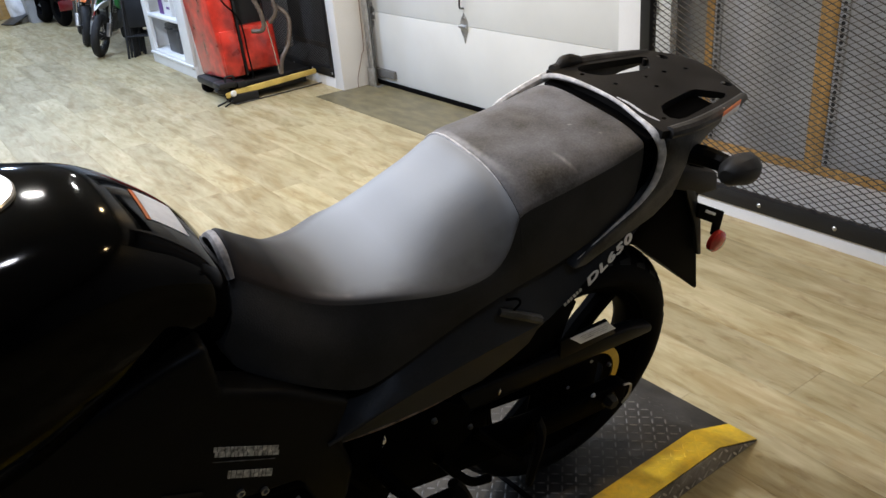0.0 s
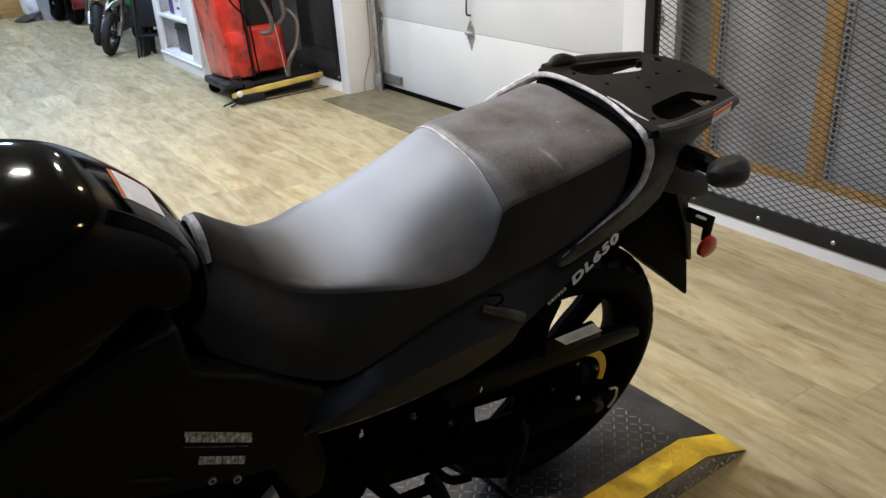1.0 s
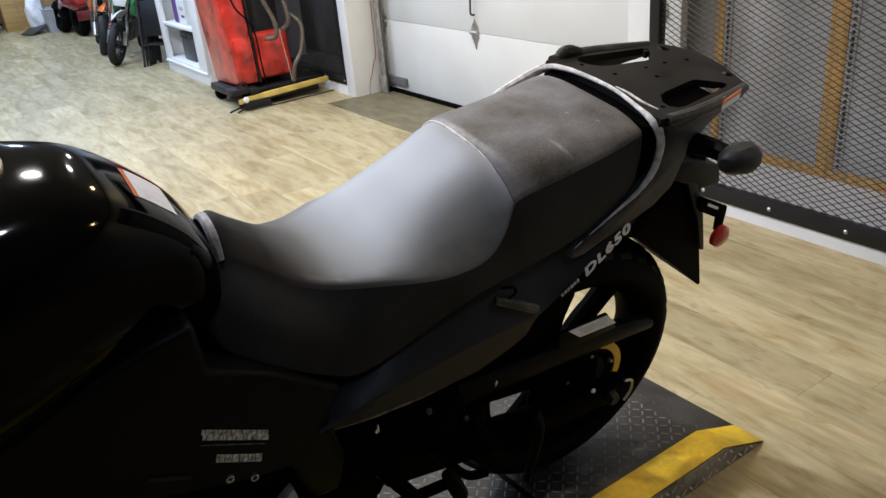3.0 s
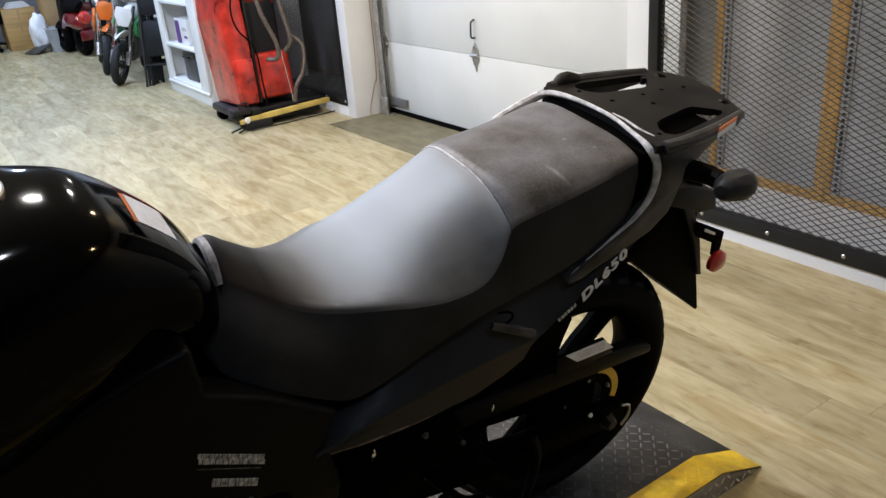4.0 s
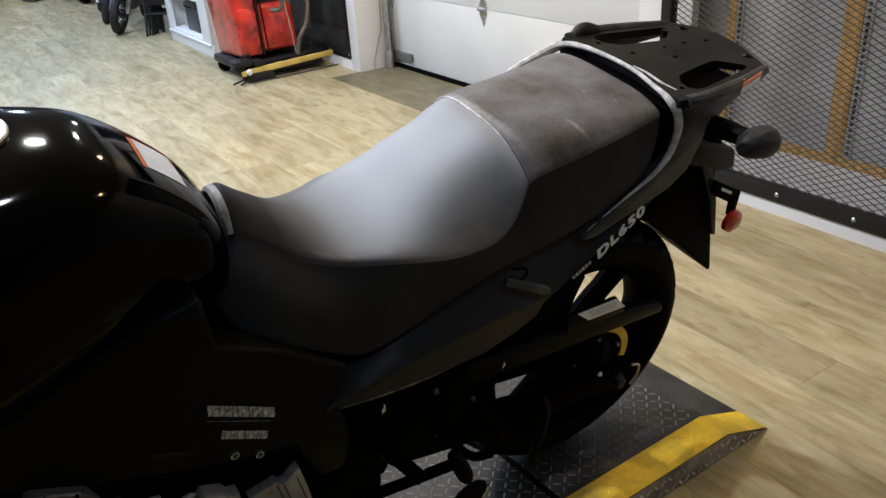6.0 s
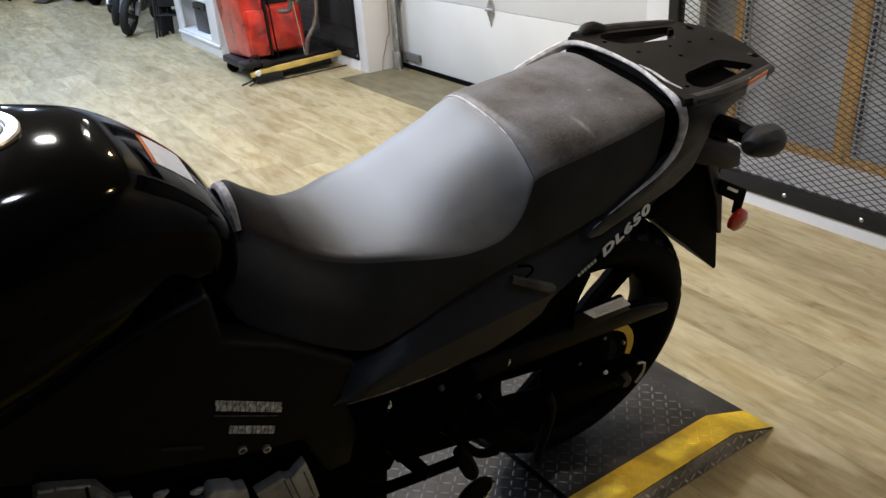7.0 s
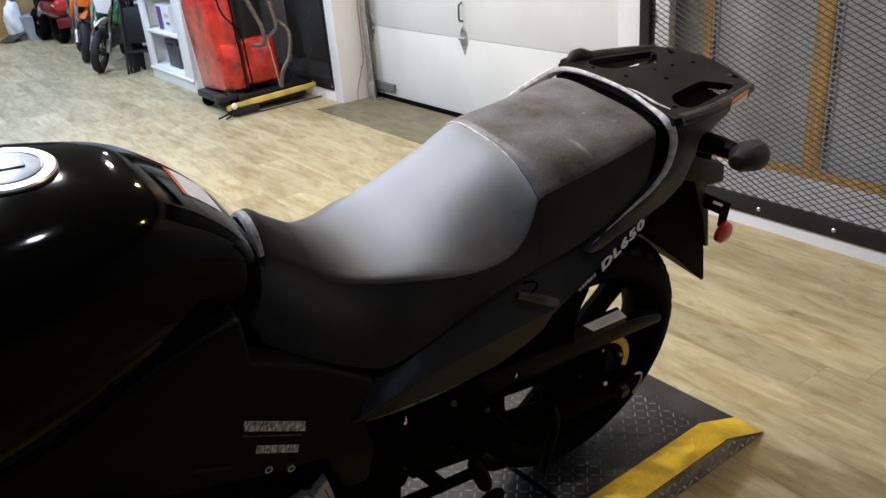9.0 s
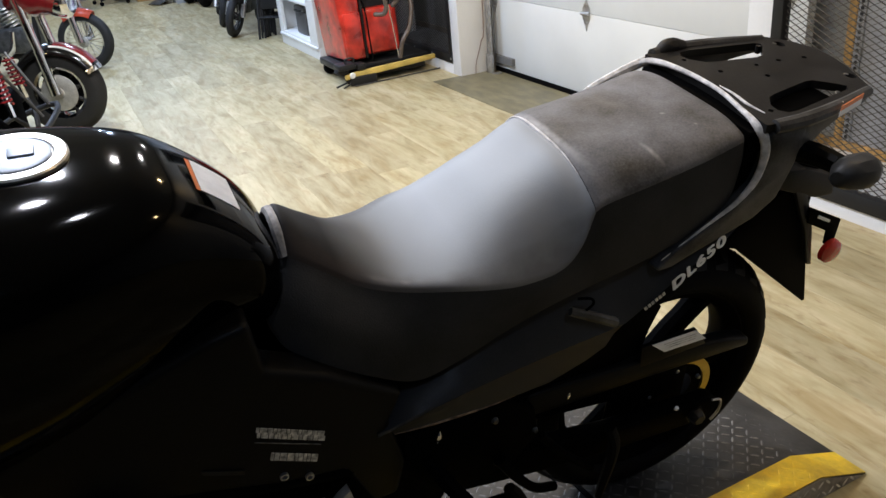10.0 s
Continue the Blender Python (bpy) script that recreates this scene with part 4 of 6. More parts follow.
for side in (-1, 1):
    rim = [(0.02, side * 0.152, 0.947), (0.08, side * 0.155, 0.948), (0.16, side * 0.143, 0.948), (0.248, side * 0.122, 0.948)]
    part("side_rim", tube(rim, [0.011, 0.012, 0.011, 0.009], 10, 5), LITRAILP, rack)
    web = prism([(0.05, 0.86), (0.10, 0.875), (0.14, 0.905), (0.184, 0.920), (0.250, 0.930), (0.256, 0.944), (0.05, 0.944)], -0.006, 0.006, "xzy", 0.003)
    bmesh.ops.transform(web, matrix=Matrix.Translation((0.05, side * 0.150, 0)) @ Matrix.Rotation(radians(-side * 9), 4, "Z") @ Matrix.Translation((-0.05, 0, 0)), verts=web.verts)
    part("side_web", web, LITRAILP, rack)
for z0, z1, m in ((0.946, 0.956, WHITEINK), (0.9565, 0.965, ORANGEINK)):
    rs = prism([(0.142, z0 - 0.004), (0.196, z0 + 0.004), (0.196, z1 + 0.004), (0.142, z1 - 0.004)], -0.0010, 0.0, "xzy")
    bmesh.ops.transform(rs, matrix=Matrix.Translation((0.05, -0.1765, 0)) @ Matrix.Rotation(radians(9), 4, "Z") @ Matrix.Translation((-0.05, 0, 0)), verts=rs.verts)
    part("rack_sticker", rs, m, rack, "printed sticker on the rack's side")
# dark sheet added below the near slot for its shaded inside
part("slot_filler", prism([(0.030, -0.140), (0.196, -0.118), (0.200, -0.030), (0.030, -0.030)], 0.9325, 0.9372, "xyz", 0.002), FRAME, rack, "dark sheet that fills the slot's view")
for x, y, z in ((0.262, -0.062, 0.951), (0.249, 0.092, 0.951), (0.075, -0.105, 0.9380), (0.205, -0.100, 0.945)):
    part("screw", lathe([(0, 0.0012), (0.0035, 0.0012), (0.0050, 0.0)], 10, "z", Matrix.Translation((x, y, z))), DARKALLOY, rack, "small bright screw")
for x, y in ((0.125, -0.1515), (0.16, -0.1465)):
    part("screw", lathe([(0, 0.002), (0.002, 0.002), (0.003, 0.0)], 10, "z", Matrix.Translation((x, y, 0.956))), ZINC, rack, "small bright screw")

# mudguard, plate bracket, lights
guard = [(0.055, 0.655), (0.10, 0.690), (0.19, 0.745), (0.22, 0.80), (0.255, 0.80), (0.262, 0.70), (0.262, 0.655), (0.312, 0.53), (0.343, 0.434), (0.337, 0.431), (0.10, 0.640)]
mud = part("mudguard", prism(guard, -0.072, 0.072, "xzy", 0.002), FRAME, bike, "black rear mudguard flap")
lampbox = prism([(0.15, 0.80), (0.21, 0.790), (0.292, 0.757), (0.306, 0.710), (0.255, 0.715), (0.15, 0.76)], -0.085, 0.085, "xzy", 0.008)
part("lamp_bracket", prism([(0.195, 0.752), (0.2285, 0.7404), (0.2495, 0.7007), (0.2762, 0.6451), (0.309, 0.545), (0.296, 0.548), (0.2582, 0.6427), (0.2183, 0.7099)], -0.084, -0.074, "xzy", 0.003), TAILP, mud, "grey curved lamp bracket")
part("tail_lamp_base", lampbox, PLASTIC2, mud, "dark plastic lamp base under the rack")
arm = tube([(0.09, -0.11, 0.878), (0.115, -0.165, 0.882), (0.120, -0.205, 0.884)], [0.021, 0.019, 0.017], 10, 4)
signal = part("turn_signal", arm, PLASTIC, bike, "black bullet turn signal")
pod = tube([(0.070, -0.245, 0.893), (0.073, -0.244, 0.893), (0.090, -0.24, 0.893), (0.112, -0.24, 0.892), (0.132, -0.24, 0.890), (0.135, -0.24, 0.8898), (0.150, -0.24, 0.888)], [0.011, 0.0155, 0.0245, 0.0285, 0.0285, 0.0275, 0.0190], 10, 1)
part("signal_housing", pod, TAILP, signal)


def plate_bracket():
    own = prism([(0.238, 0.706), (0.337, 0.652), (0.338, 0.600), (0.312, 0.600), (0.308, 0.632), (0.246, 0.668)], -0.094, -0.088, "xzy", 0.002)
    return own


bracket = plate_bracket()
br = part("reflector_bracket", bracket, FRAME, bike)
disc = lathe([(0.0, -0.010), (0.018, -0.009), (0.025, -0.004), (0.026, 0.006), (0.0, 0.006)], 28, "y", Matrix.Translation((0.328, -0.10, 0.583)))
part("bracket_slot", prism([(0.266, 0.675), (0.304, 0.654), (0.305, 0.660), (0.268, 0.681)], -0.0952, -0.0935, "xzy", 0.0008), WHITEINK, br, "bright slot in the bracket")
part("red_reflector", disc, REDLENS, bike, "round red side reflector")

# rear wheel
HUB = Vector((-0.006, 0.0, 0.314))
wheel_m = Matrix.Translation(HUB)
tyre_profile = [(0.226, -0.046), (0.240, -0.060), (0.255, -0.066), (0.277, -0.058), (0.296, -0.039), (0.308, -0.017), (0.311, 0.0), (0.308, 0.017), (0.296, 0.039), (0.277, 0.058), (0.255, 0.066), (0.240, 0.060), (0.226, 0.046), (0.220, 0.0)]
rimp = [(0.2291, -0.047), (0.2236, -0.047), (0.2152, -0.038), (0.2031, -0.030), (0.1985, -0.015), (0.1985, 0.015), (0.2031, 0.030), (0.2152, 0.038), (0.2216, 0.047), (0.2291, 0.047), (0.2206, 0.0)]
wheel = lathe(rimp, 64, "y", wheel_m, None, True)
lathe([(0.0, -0.06), (0.045, -0.06), (0.05, -0.03), (0.05, 0.03), (0.045, 0.06), (0.0, 0.06)], 32, "y", wheel_m, wheel)
wheel = part("rear_wheel", wheel, FRAME, bike, "black cast rear wheel", 40)
for k in range(6):      # broad straight spokes
    line = []
    for turn, r in ((66, 0.035), (57, 0.105), (53.5, 0.150), (52, 0.200)):
        a = radians(turn + 60 * k)
        line.append(HUB + r * Vector((math.cos(a), 0, math.sin(a))))
    part("spoke", tube(line, [0.026, 0.025, 0.024, 0.026], 10, 3), FRAME, wheel)
part("tyre", lathe(tyre_profile, 80, "y", wheel_m, None, True), RUBBER, wheel, "black road tyre", 60)
tread = bmesh.new()
for k in range(30):      # slanting tread blocks on either shoulder
    for s in (-1, 1):
        a0 = 2 * math.pi * (k + (0.5 if s > 0 else 0)) / 30
        rings = []
        for lift in (0.0, 0.0014):
            ring = []
            for da, y, r in ((0.0, 0.010, 0.3095), (0.13, 0.010, 0.3095), (0.175, 0.030, 0.3015), (0.20, 0.052, 0.2835), (0.075, 0.052, 0.2835), (0.045, 0.030, 0.3015)):
                c = a0 + da
                ring.append(HUB + Vector(((r + lift) * math.cos(c), s * (y + 0.5 * lift), (r + lift) * math.sin(c))))
            rings.append(ring)
        loft(rings, bm=tread)
tagged(part("tread", tread, TYREGREY, wheel, "slanting road tread", 30), kind="stuff")
spro = lathe([(0.094, -0.004), (0.094, 0.004), (0.076, 0.004), (0.076, -0.004)], 44, "y", Matrix.Translation(HUB + Vector((0.018, -0.082, 0))), None, True)
sprocket = part("sprocket", spro, GOLD, wheel, "gold rear sprocket")
carrier = lathe([(0.077, -0.002), (0.077, 0.003), (0.052, 0.003), (0.050, -0.002)], 40, "y", Matrix.Translation(HUB + Vector((0.018, -0.080, 0))), None, True)
part("carrier", carrier, FRAME, sprocket, "black sprocket carrier")

for k in range(5):
    a = radians(20 + 72 * k)
    part("sprocket_bolt", lathe([(0, -0.008), (0.004, -0.007), (0.0055, 0.0)], 8, "y", Matrix.Translation(HUB + Vector((0.018 + 0.0645 * math.cos(a), -0.083, 0.064 * math.sin(a))))), ZINC, sprocket, "zinc sprocket bolt")

# swingarm, chain guard
for side in (-1, 1):
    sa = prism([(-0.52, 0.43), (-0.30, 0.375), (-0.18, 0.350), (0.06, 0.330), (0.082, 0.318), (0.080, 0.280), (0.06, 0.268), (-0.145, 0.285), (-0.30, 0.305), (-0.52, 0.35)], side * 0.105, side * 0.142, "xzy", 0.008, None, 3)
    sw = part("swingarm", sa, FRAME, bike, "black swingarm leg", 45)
    adj = tube([(0.060, side * 0.1455, 0.330), (0.083, side * 0.1455, 0.320), (0.086, side * 0.1455, 0.290), (0.070, side * 0.1455, 0.268)], 0.0028, 6, 4)
    part("chain_adjuster", adj, ZINC, sw, "bright end plate of the swingarm")
    nut = lathe([(0, -0.018), (0.012, -0.018), (0.017, -0.010), (0.017, 0.0), (0.022, 0.0), (0.022, 0.004)], 6, "y", Matrix.Translation((0.026, -0.142, 0.300)) if side < 0 else Matrix.Translation((0.026, 0.160, 0.300)))
    part("axle_nut", nut, BLACKIRON, sw)
cg = prism([(-0.36, 0.500), (-0.28, 0.494), (-0.05, 0.478), (0.09, 0.457), (0.15, 0.438), (0.152, 0.418), (0.10, 0.420), (-0.10, 0.432), (-0.28, 0.440), (-0.36, 0.445)], -0.118, -0.086, "xzy", 0.006, None, 2)
guardp = part("chain_guard", cg, PLASTIC, bike, "black chain guard", 45)
st = prism([(-0.103, 0.5195), (-0.003, 0.5175), (0.027, 0.4865), (-0.070, 0.4905)], -0.1205, -0.1190, "xzy")
part("sticker_tab", prism([(-0.125, 0.520), (-0.001, 0.5190), (0.032, 0.470), (-0.12, 0.470)], -0.1188, -0.110, "xzy", 0.002), PLASTIC, guardp)
part("guard_sticker", st, WHITEINK, guardp, "white printed sticker")
for a in range(3):
    y0 = 0.512 - a * 0.006
    part("print_bar", prism([(-0.075 + 0.006 * a, y0), (0.0, y0 - 0.002), (0.0, y0 - 0.0029), (-0.075 + 0.006 * a, y0 - 0.0009)], -0.1212, -0.1206, "xzy"), GREYINK, guardp)
chain = tube([(-0.45, -0.092, 0.445), (-0.2, -0.092, 0.432), (0.03, -0.092, 0.417)], 0.009, 6, 4)
part("chain", chain, DARKALLOY, bike, "dark drive chain")
part("inner_guard", prism([(-0.36, 0.45), (-0.36, 0.40), (-0.2397, 0.378), (-0.1524, 0.3647), (-0.155, 0.322), (-0.155, 0.295), (0.034, 0.295), (0.034, 0.45)], -0.088, -0.080, "xzy", 0.003), FRAME, bike, "black inner chain guard")
part("stud", lathe([(0, -0.005), (0.004, -0.004), (0.0055, 0.0)], 10, "y", Matrix.Translation((-0.030, -0.1425, 0.345))), WHITEINK, bike, "small bright swingarm bolt")

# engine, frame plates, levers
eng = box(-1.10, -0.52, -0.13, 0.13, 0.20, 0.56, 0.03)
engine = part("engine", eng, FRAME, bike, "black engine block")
cyl = part("engine_cover", prism([(-0.782, 0.472), (-0.736, 0.482), (-0.732, 0.475), (-0.722, 0.473), (-0.716, 0.481), (-0.699, 0.495), (-0.688, 0.446), (-0.680, 0.400), (-0.702, 0.384), (-0.758, 0.398)], -0.168, -0.151, "xzy", 0.0012), ALLOY2, engine, "grey cast cylinder cover with a notched top")
part("cover_back", box(-0.76, -0.70, -0.151, -0.115, 0.39, 0.45, 0.004), FRAME, cyl)
for x in (-0.738, -0.728, -0.705):
    part("casting_rib", prism([(x, 0.476), (x + 0.0025, 0.476), (x + 0.018, 0.405), (x + 0.0155, 0.405)], -0.1692, -0.166, "xzy", 0.0006), DARKALLOY, cyl)
for x, z in ((-0.744, 0.412), (-0.714, 0.409)):
    part("bright_seam", prism([(x, z), (x + 0.021, z - 0.004), (x + 0.021, z - 0.0015), (x, z + 0.0025)], -0.1700, -0.166, "xzy"), ALLOY, cyl)
spr = part("engine_cover", prism([(-0.940, 0.455), (-0.926, 0.478), (-0.902, 0.496), (-0.880, 0.503), (-0.853, 0.500), (-0.850, 0.40), (-0.930, 0.39)], -0.172, -0.150, "xzy", 0.003), ALLOY2, engine, "grey cast sprocket cover with a rounded rim")
part("cover_boss", prism([(-0.852, 0.526), (-0.845, 0.531), (-0.816, 0.517), (-0.811, 0.506), (-0.812, 0.493), (-0.832, 0.458), (-0.840, 0.430), (-0.866, 0.445), (-0.856, 0.496)], -0.180, -0.152, "xzy", 0.003), ALLOY2, spr, "raised cast boss")
part("cover_web", prism([(-0.812, 0.503), (-0.795, 0.498), (-0.790, 0.40), (-0.835, 0.40), (-0.832, 0.458)], -0.172, -0.150, "xzy", 0.002), ALLOY2, spr)
alt = part("engine_cover", prism([(-1.079, 0.584), (-1.051, 0.655), (-1.045, 0.657), (-0.991, 0.629), (-0.985, 0.624), (-0.972, 0.599), (-0.968, 0.586), (-0.949, 0.576), (-0.950, 0.540), (-0.977, 0.514), (-1.06, 0.53)], -0.172, -0.145, "xzy", 0.002), ALLOY3, engine, "dull grey cast front cover")
# bright strips paint the highlights along the cover's top edges
for x0, z0, x1, z1 in ((-1.050, 0.6555, -1.033, 0.6485), (-1.030, 0.6490, -0.993, 0.6305), (-0.966, 0.5875, -0.950, 0.5780)):
    part("cover_rim", tube([(x0, -0.171, z0), (x1, -0.171, z1)], 0.0026, 6, 1), ALLOY, alt, "bright strip as the rim's highlight")
part("cover_cable", rod((-0.997, -0.1745, 0.634), (-1.004, -0.1745, 0.545), 0.0022, 6), RUBBER, alt, "thin black cable")
# a flat dark patch stands for the shaded recess
part("cover_recess", prism([(-1.039, 0.608), (-1.003, 0.586), (-1.008, 0.560), (-1.044, 0.582)], -0.1735, -0.170, "xzy", 0.001), FRAME, alt, "dark patch for a recess")
for z in (0.578, 0.598):
    part("recess_rod", rod((-1.040, -0.176, z + 0.012), (-1.004, -0.176, z - 0.010), 0.004), ALLOY, alt, "bright rod")
for x, z in ((-0.912, 0.546), (-0.863, 0.521)):
    part("bolt_pad", tube([(x - 0.010, -0.158, z + 0.002), (x, -0.161, z + 0.003), (x + 0.011, -0.158, z + 0.001)], [0.003, 0.006, 0.0025], 8, 3), ALLOY2, engine, "small cast bolt pad")
part("front_block", box(-1.42, -1.06, -0.15, 0.15, 0.22, 0.72, 0.03), FRAME, engine, "black front of the engine and radiator shroud")
part("fairing_edge", tube([(-1.36, -0.205, 0.76), (-1.28, -0.21, 0.735), (-1.20, -0.205, 0.715)], [0.002, 0.003, 0.002], 6, 4), EDGE, left_cover, "thin pale edge of the fairing")
part("filler_plug", lathe([(0, -0.026), (0.011, -0.026), (0.016, -0.020), (0.017, -0.010), (0.021, -0.008), (0.022, 0.0)], 6, "y", Matrix.Translation((-0.768, -0.162, 0.408))), ALLOY, engine, "bright round plug")
for x, z in ((-0.728, 0.372), (-0.690, 0.382)):
    part("cover_bolt", lathe([(0, -0.012), (0.007, -0.011), (0.008, 0.0)], 8, "y", Matrix.Translation((x, -0.168, z))), ZINC, engine)
for x, z in ((-0.88, 0.44), (-0.985, 0.605)):
    part("cover_bolt", lathe([(0, -0.010), (0.006, -0.009), (0.007, 0.0)], 8, "y", Matrix.Translation((x, -0.170, z))), ZINC, engine)
hanger = prism([(-0.60, 0.545), (-0.42, 0.545), (-0.36, 0.50), (-0.35, 0.43), (-0.40, 0.38), (-0.50, 0.36), (-0.57, 0.39), (-0.60, 0.45)], -0.148, -0.110, "xzy", 0.006)
hang = part("footrest_hanger", hanger, FRAME, bike, "black footrest hanger plate")
for x, z, r in ((-0.44, 0.511, 0.009), (-0.432, 0.401, 0.009), (-0.538, 0.409, 0.010), (-0.359, 0.449, 0.008)):
    part("hanger_bolt", lathe([(0, -0.007), (r * 0.5, -0.006), (r * 0.72, 0.0)], 10, "y", Matrix.Translation((x, -0.148, z))), DARKALLOY, hang, "zinc bolt head")
part("lever", tube([(-0.43, -0.155, 0.415), (-0.40, -0.165, 0.365), (-0.36, -0.168, 0.315), (-0.315, -0.165, 0.292)], [0.012, 0.010, 0.009, 0.009], 8, 4), FRAME, hang, "bent black lever")
part("strut", tube([(-0.353, -0.158, 0.442), (-0.30, -0.162, 0.37), (-0.237, -0.165, 0.302)], 0.008, 8, 3), FRAME, hang)
part("passenger_peg", tube([(-0.193, -0.150, 0.376), (-0.19, -0.165, 0.33), (-0.215, -0.175, 0.222)], [0.016, 0.020, 0.014], 10, 4, None, 0.6), RUBBER, hang, "folded rubber passenger peg")
part("foot_lever", tube([(-0.62, -0.200, 0.395), (-0.55, -0.215, 0.405), (-0.455, -0.240, 0.430)], [0.011, 0.010, 0.010], 8, 3), FRAME, hang, "black foot lever")
part("lever_rubber", tube([(-0.461, -0.240, 0.456), (-0.450, -0.245, 0.432), (-0.436, -0.248, 0.396), (-0.430, -0.248, 0.380)], [0.010, 0.015, 0.014, 0.008], 10, 4), RUBBER, hang, "black rubber foot pad")
ringm = Matrix.Translation((-0.424, -0.250, 0.335)) @ Matrix.Rotation(radians(-28), 4, "Y") @ Matrix.Diagonal((1.0, 1.0, 0.72, 1.0))
foot = part("stand_foot", lathe([(0.0, -0.004), (0.034, -0.004), (0.038, 0.0), (0.034, 0.006), (0.0, 0.006)], 24, "y", ringm), RUBBER, hang, "black oval foot of the stand lever")
part("foot_rim", tube([ringm @ Vector((0.037 * math.cos(a), -0.005, 0.037 * math.sin(a))) for a in (radians(q) for q in range(-150, 10, 20))], 0.0028, 6, 2), CHROME, foot, "bright worn rim of the foot")
part("footpeg", tube([(-0.56, -0.150, 0.47), (-0.54, -0.20, 0.45), (-0.52, -0.245, 0.435)], [0.012, 0.014, 0.012], 10, 3), FRAME, hang, "black folding footpeg")
part("side_stand", tube([(-0.60, -0.11, 0.26), (-0.62, -0.16, 0.16), (-0.645, -0.232, 0.055)], [0.014, 0.013, 0.011], 10, 3), FRAME, bike, "black side stand leg")
part("frame_spar", tube([(-1.08, -0.14, 0.64), (-0.80, -0.135, 0.56), (-0.62, -0.13, 0.50), (-0.53, -0.12, 0.36)], 0.03, 10, 4, None, 0.6), FRAME, bike, "black frame spar")
lock = part("helmet_lock", tube([(-0.318, -0.152, 0.703), (-0.288, -0.160, 0.690), (-0.237, -0.165, 0.661)], [0.007, 0.0085, 0.0090], 8, 3), DARKALLOY, bike, "grey-black helmet lock lever")
# chrome drops added in place of small bright gaps
for x, z, r in ((-0.543, 0.523, 0.0075), (-0.299, 0.506, 0.0045)):
    part("bright_drop", tube([(x - 0.2 * r, -0.150, z - 2 * r), (x, -0.151, z), (x + 0.4 * r, -0.150, z + 1.6 * r)], [0.0008, 0.7 * r, 0.0008], 8, 4), CHROME, hang, "small bright drop for a gap")
part("lock_loop", tube([(-0.305, -0.150, 0.722), (-0.285, -0.156, 0.720), (-0.280, -0.158, 0.709), (-0.295, -0.158, 0.699)], 0.0022, 6, 4), FRAME, lock)

# front end: fork, wheel, bars and a small fairing ahead of the tank
FHUB = Vector((-1.545, 0.0, 0.318))
fm = Matrix.Translation(FHUB)
fw = part("front_wheel", lathe([(0.232, -0.045), (0.226, -0.045), (0.214, -0.034), (0.208, 0.0), (0.214, 0.034), (0.226, 0.045), (0.232, 0.045), (0.222, 0.0)], 64, "y", fm, None, True), FRAME, bike, "black cast front wheel", 40)
part("front_tyre", lathe([(0.232, -0.043), (0.250, -0.053), (0.280, -0.052), (0.302, -0.034), (0.315, -0.012), (0.317, 0.0), (0.315, 0.012), (0.302, 0.034), (0.280, 0.052), (0.250, 0.053), (0.232, 0.043), (0.226, 0.0)], 80, "y", fm, None, True), RUBBER, fw, "black road tyre", 60)
part("front_hub", lathe([(0, -0.055), (0.035, -0.055), (0.042, 0.0), (0.035, 0.055), (0, 0.055)], 28, "y", fm), FRAME, fw)
for k in range(6):
    line = []
    for turn, r in ((110, 0.035), (82, 0.10), (66, 0.15), (58, 0.214)):
        a = radians(turn + 60 * k)
        line.append(FHUB + r * Vector((math.cos(a), 0, math.sin(a))))
    part("front_spoke", tube(line, [0.016, 0.012, 0.011, 0.013], 10, 3), FRAME, fw)
for s in (-1, 1):
    part("brake_disc", lathe([(0.085, s * 0.062), (0.150, s * 0.062), (0.150, s * 0.067), (0.085, s * 0.067)], 48, "y", fm, None, True), DISCSTEEL, fw, "steel brake disc")
    leg = part("fork_leg", tube([FHUB + Vector((0, s * 0.10, 0.0)), FHUB + Vector((0.10, s * 0.10, 0.26)), FHUB + Vector((0.30, s * 0.10, 0.80))], [0.026, 0.026, 0.021], 14, 3), DARKALLOY, bike, "dark fork leg")
    part("caliper", box(FHUB.x + 0.06, FHUB.x + 0.13, s * 0.085 - 0.018, s * 0.085 + 0.018, FHUB.z + 0.05, FHUB.z + 0.15, 0.01), FRAME, leg)
front_guard = []
for k in range(13):
    a = radians(20 + 11 * k)
    front_guard.append([FHUB + Vector((R * math.cos(a), y, R * math.sin(a))) for y, R in ((-0.070, 0.300), (-0.060, 0.330), (0.0, 0.342), (0.060, 0.330), (0.070, 0.300), (0.058, 0.322), (0.0, 0.334), (-0.058, 0.322))])
part("front_guard", loft(front_guard), PLASTIC, bike, "black front mudguard", 50)
COWL = [(-1.415, 1.00, 0.165, 0.90, 0.76), (-1.47, 1.04, 0.190, 0.92, 0.78), (-1.58, 1.06, 0.185, 0.93, 0.80), (-1.68, 1.02, 0.150, 0.92, 0.82), (-1.74, 0.96, 0.090, 0.90, 0.84)]
cowl = part("front_fairing", body(COWL, tank_section), GLOSS, bike, "gloss black front fairing", 60)
for s in (-1, 1):
    part("headlight", lathe([(0, -0.015), (0.045, -0.010), (0.055, 0.0), (0.058, 0.015), (0, 0.02)], 24, "x", Matrix.Translation((-1.735, s * 0.065, 0.915))), CHROME, cowl, "round headlight")
    bar = part("handlebar", tube([(-1.285, s * 0.03, 1.115), (-1.29, s * 0.14, 1.135), (-1.27, s * 0.26, 1.150), (-1.225, s * 0.39, 1.135)], 0.012, 10, 4), FRAME, bike, "black handlebar half")
    part("grip", tube([(-1.262, s * 0.285, 1.148), (-1.225, s * 0.39, 1.135)], 0.017, 12, 1), RUBBER, bar, "rubber grip")
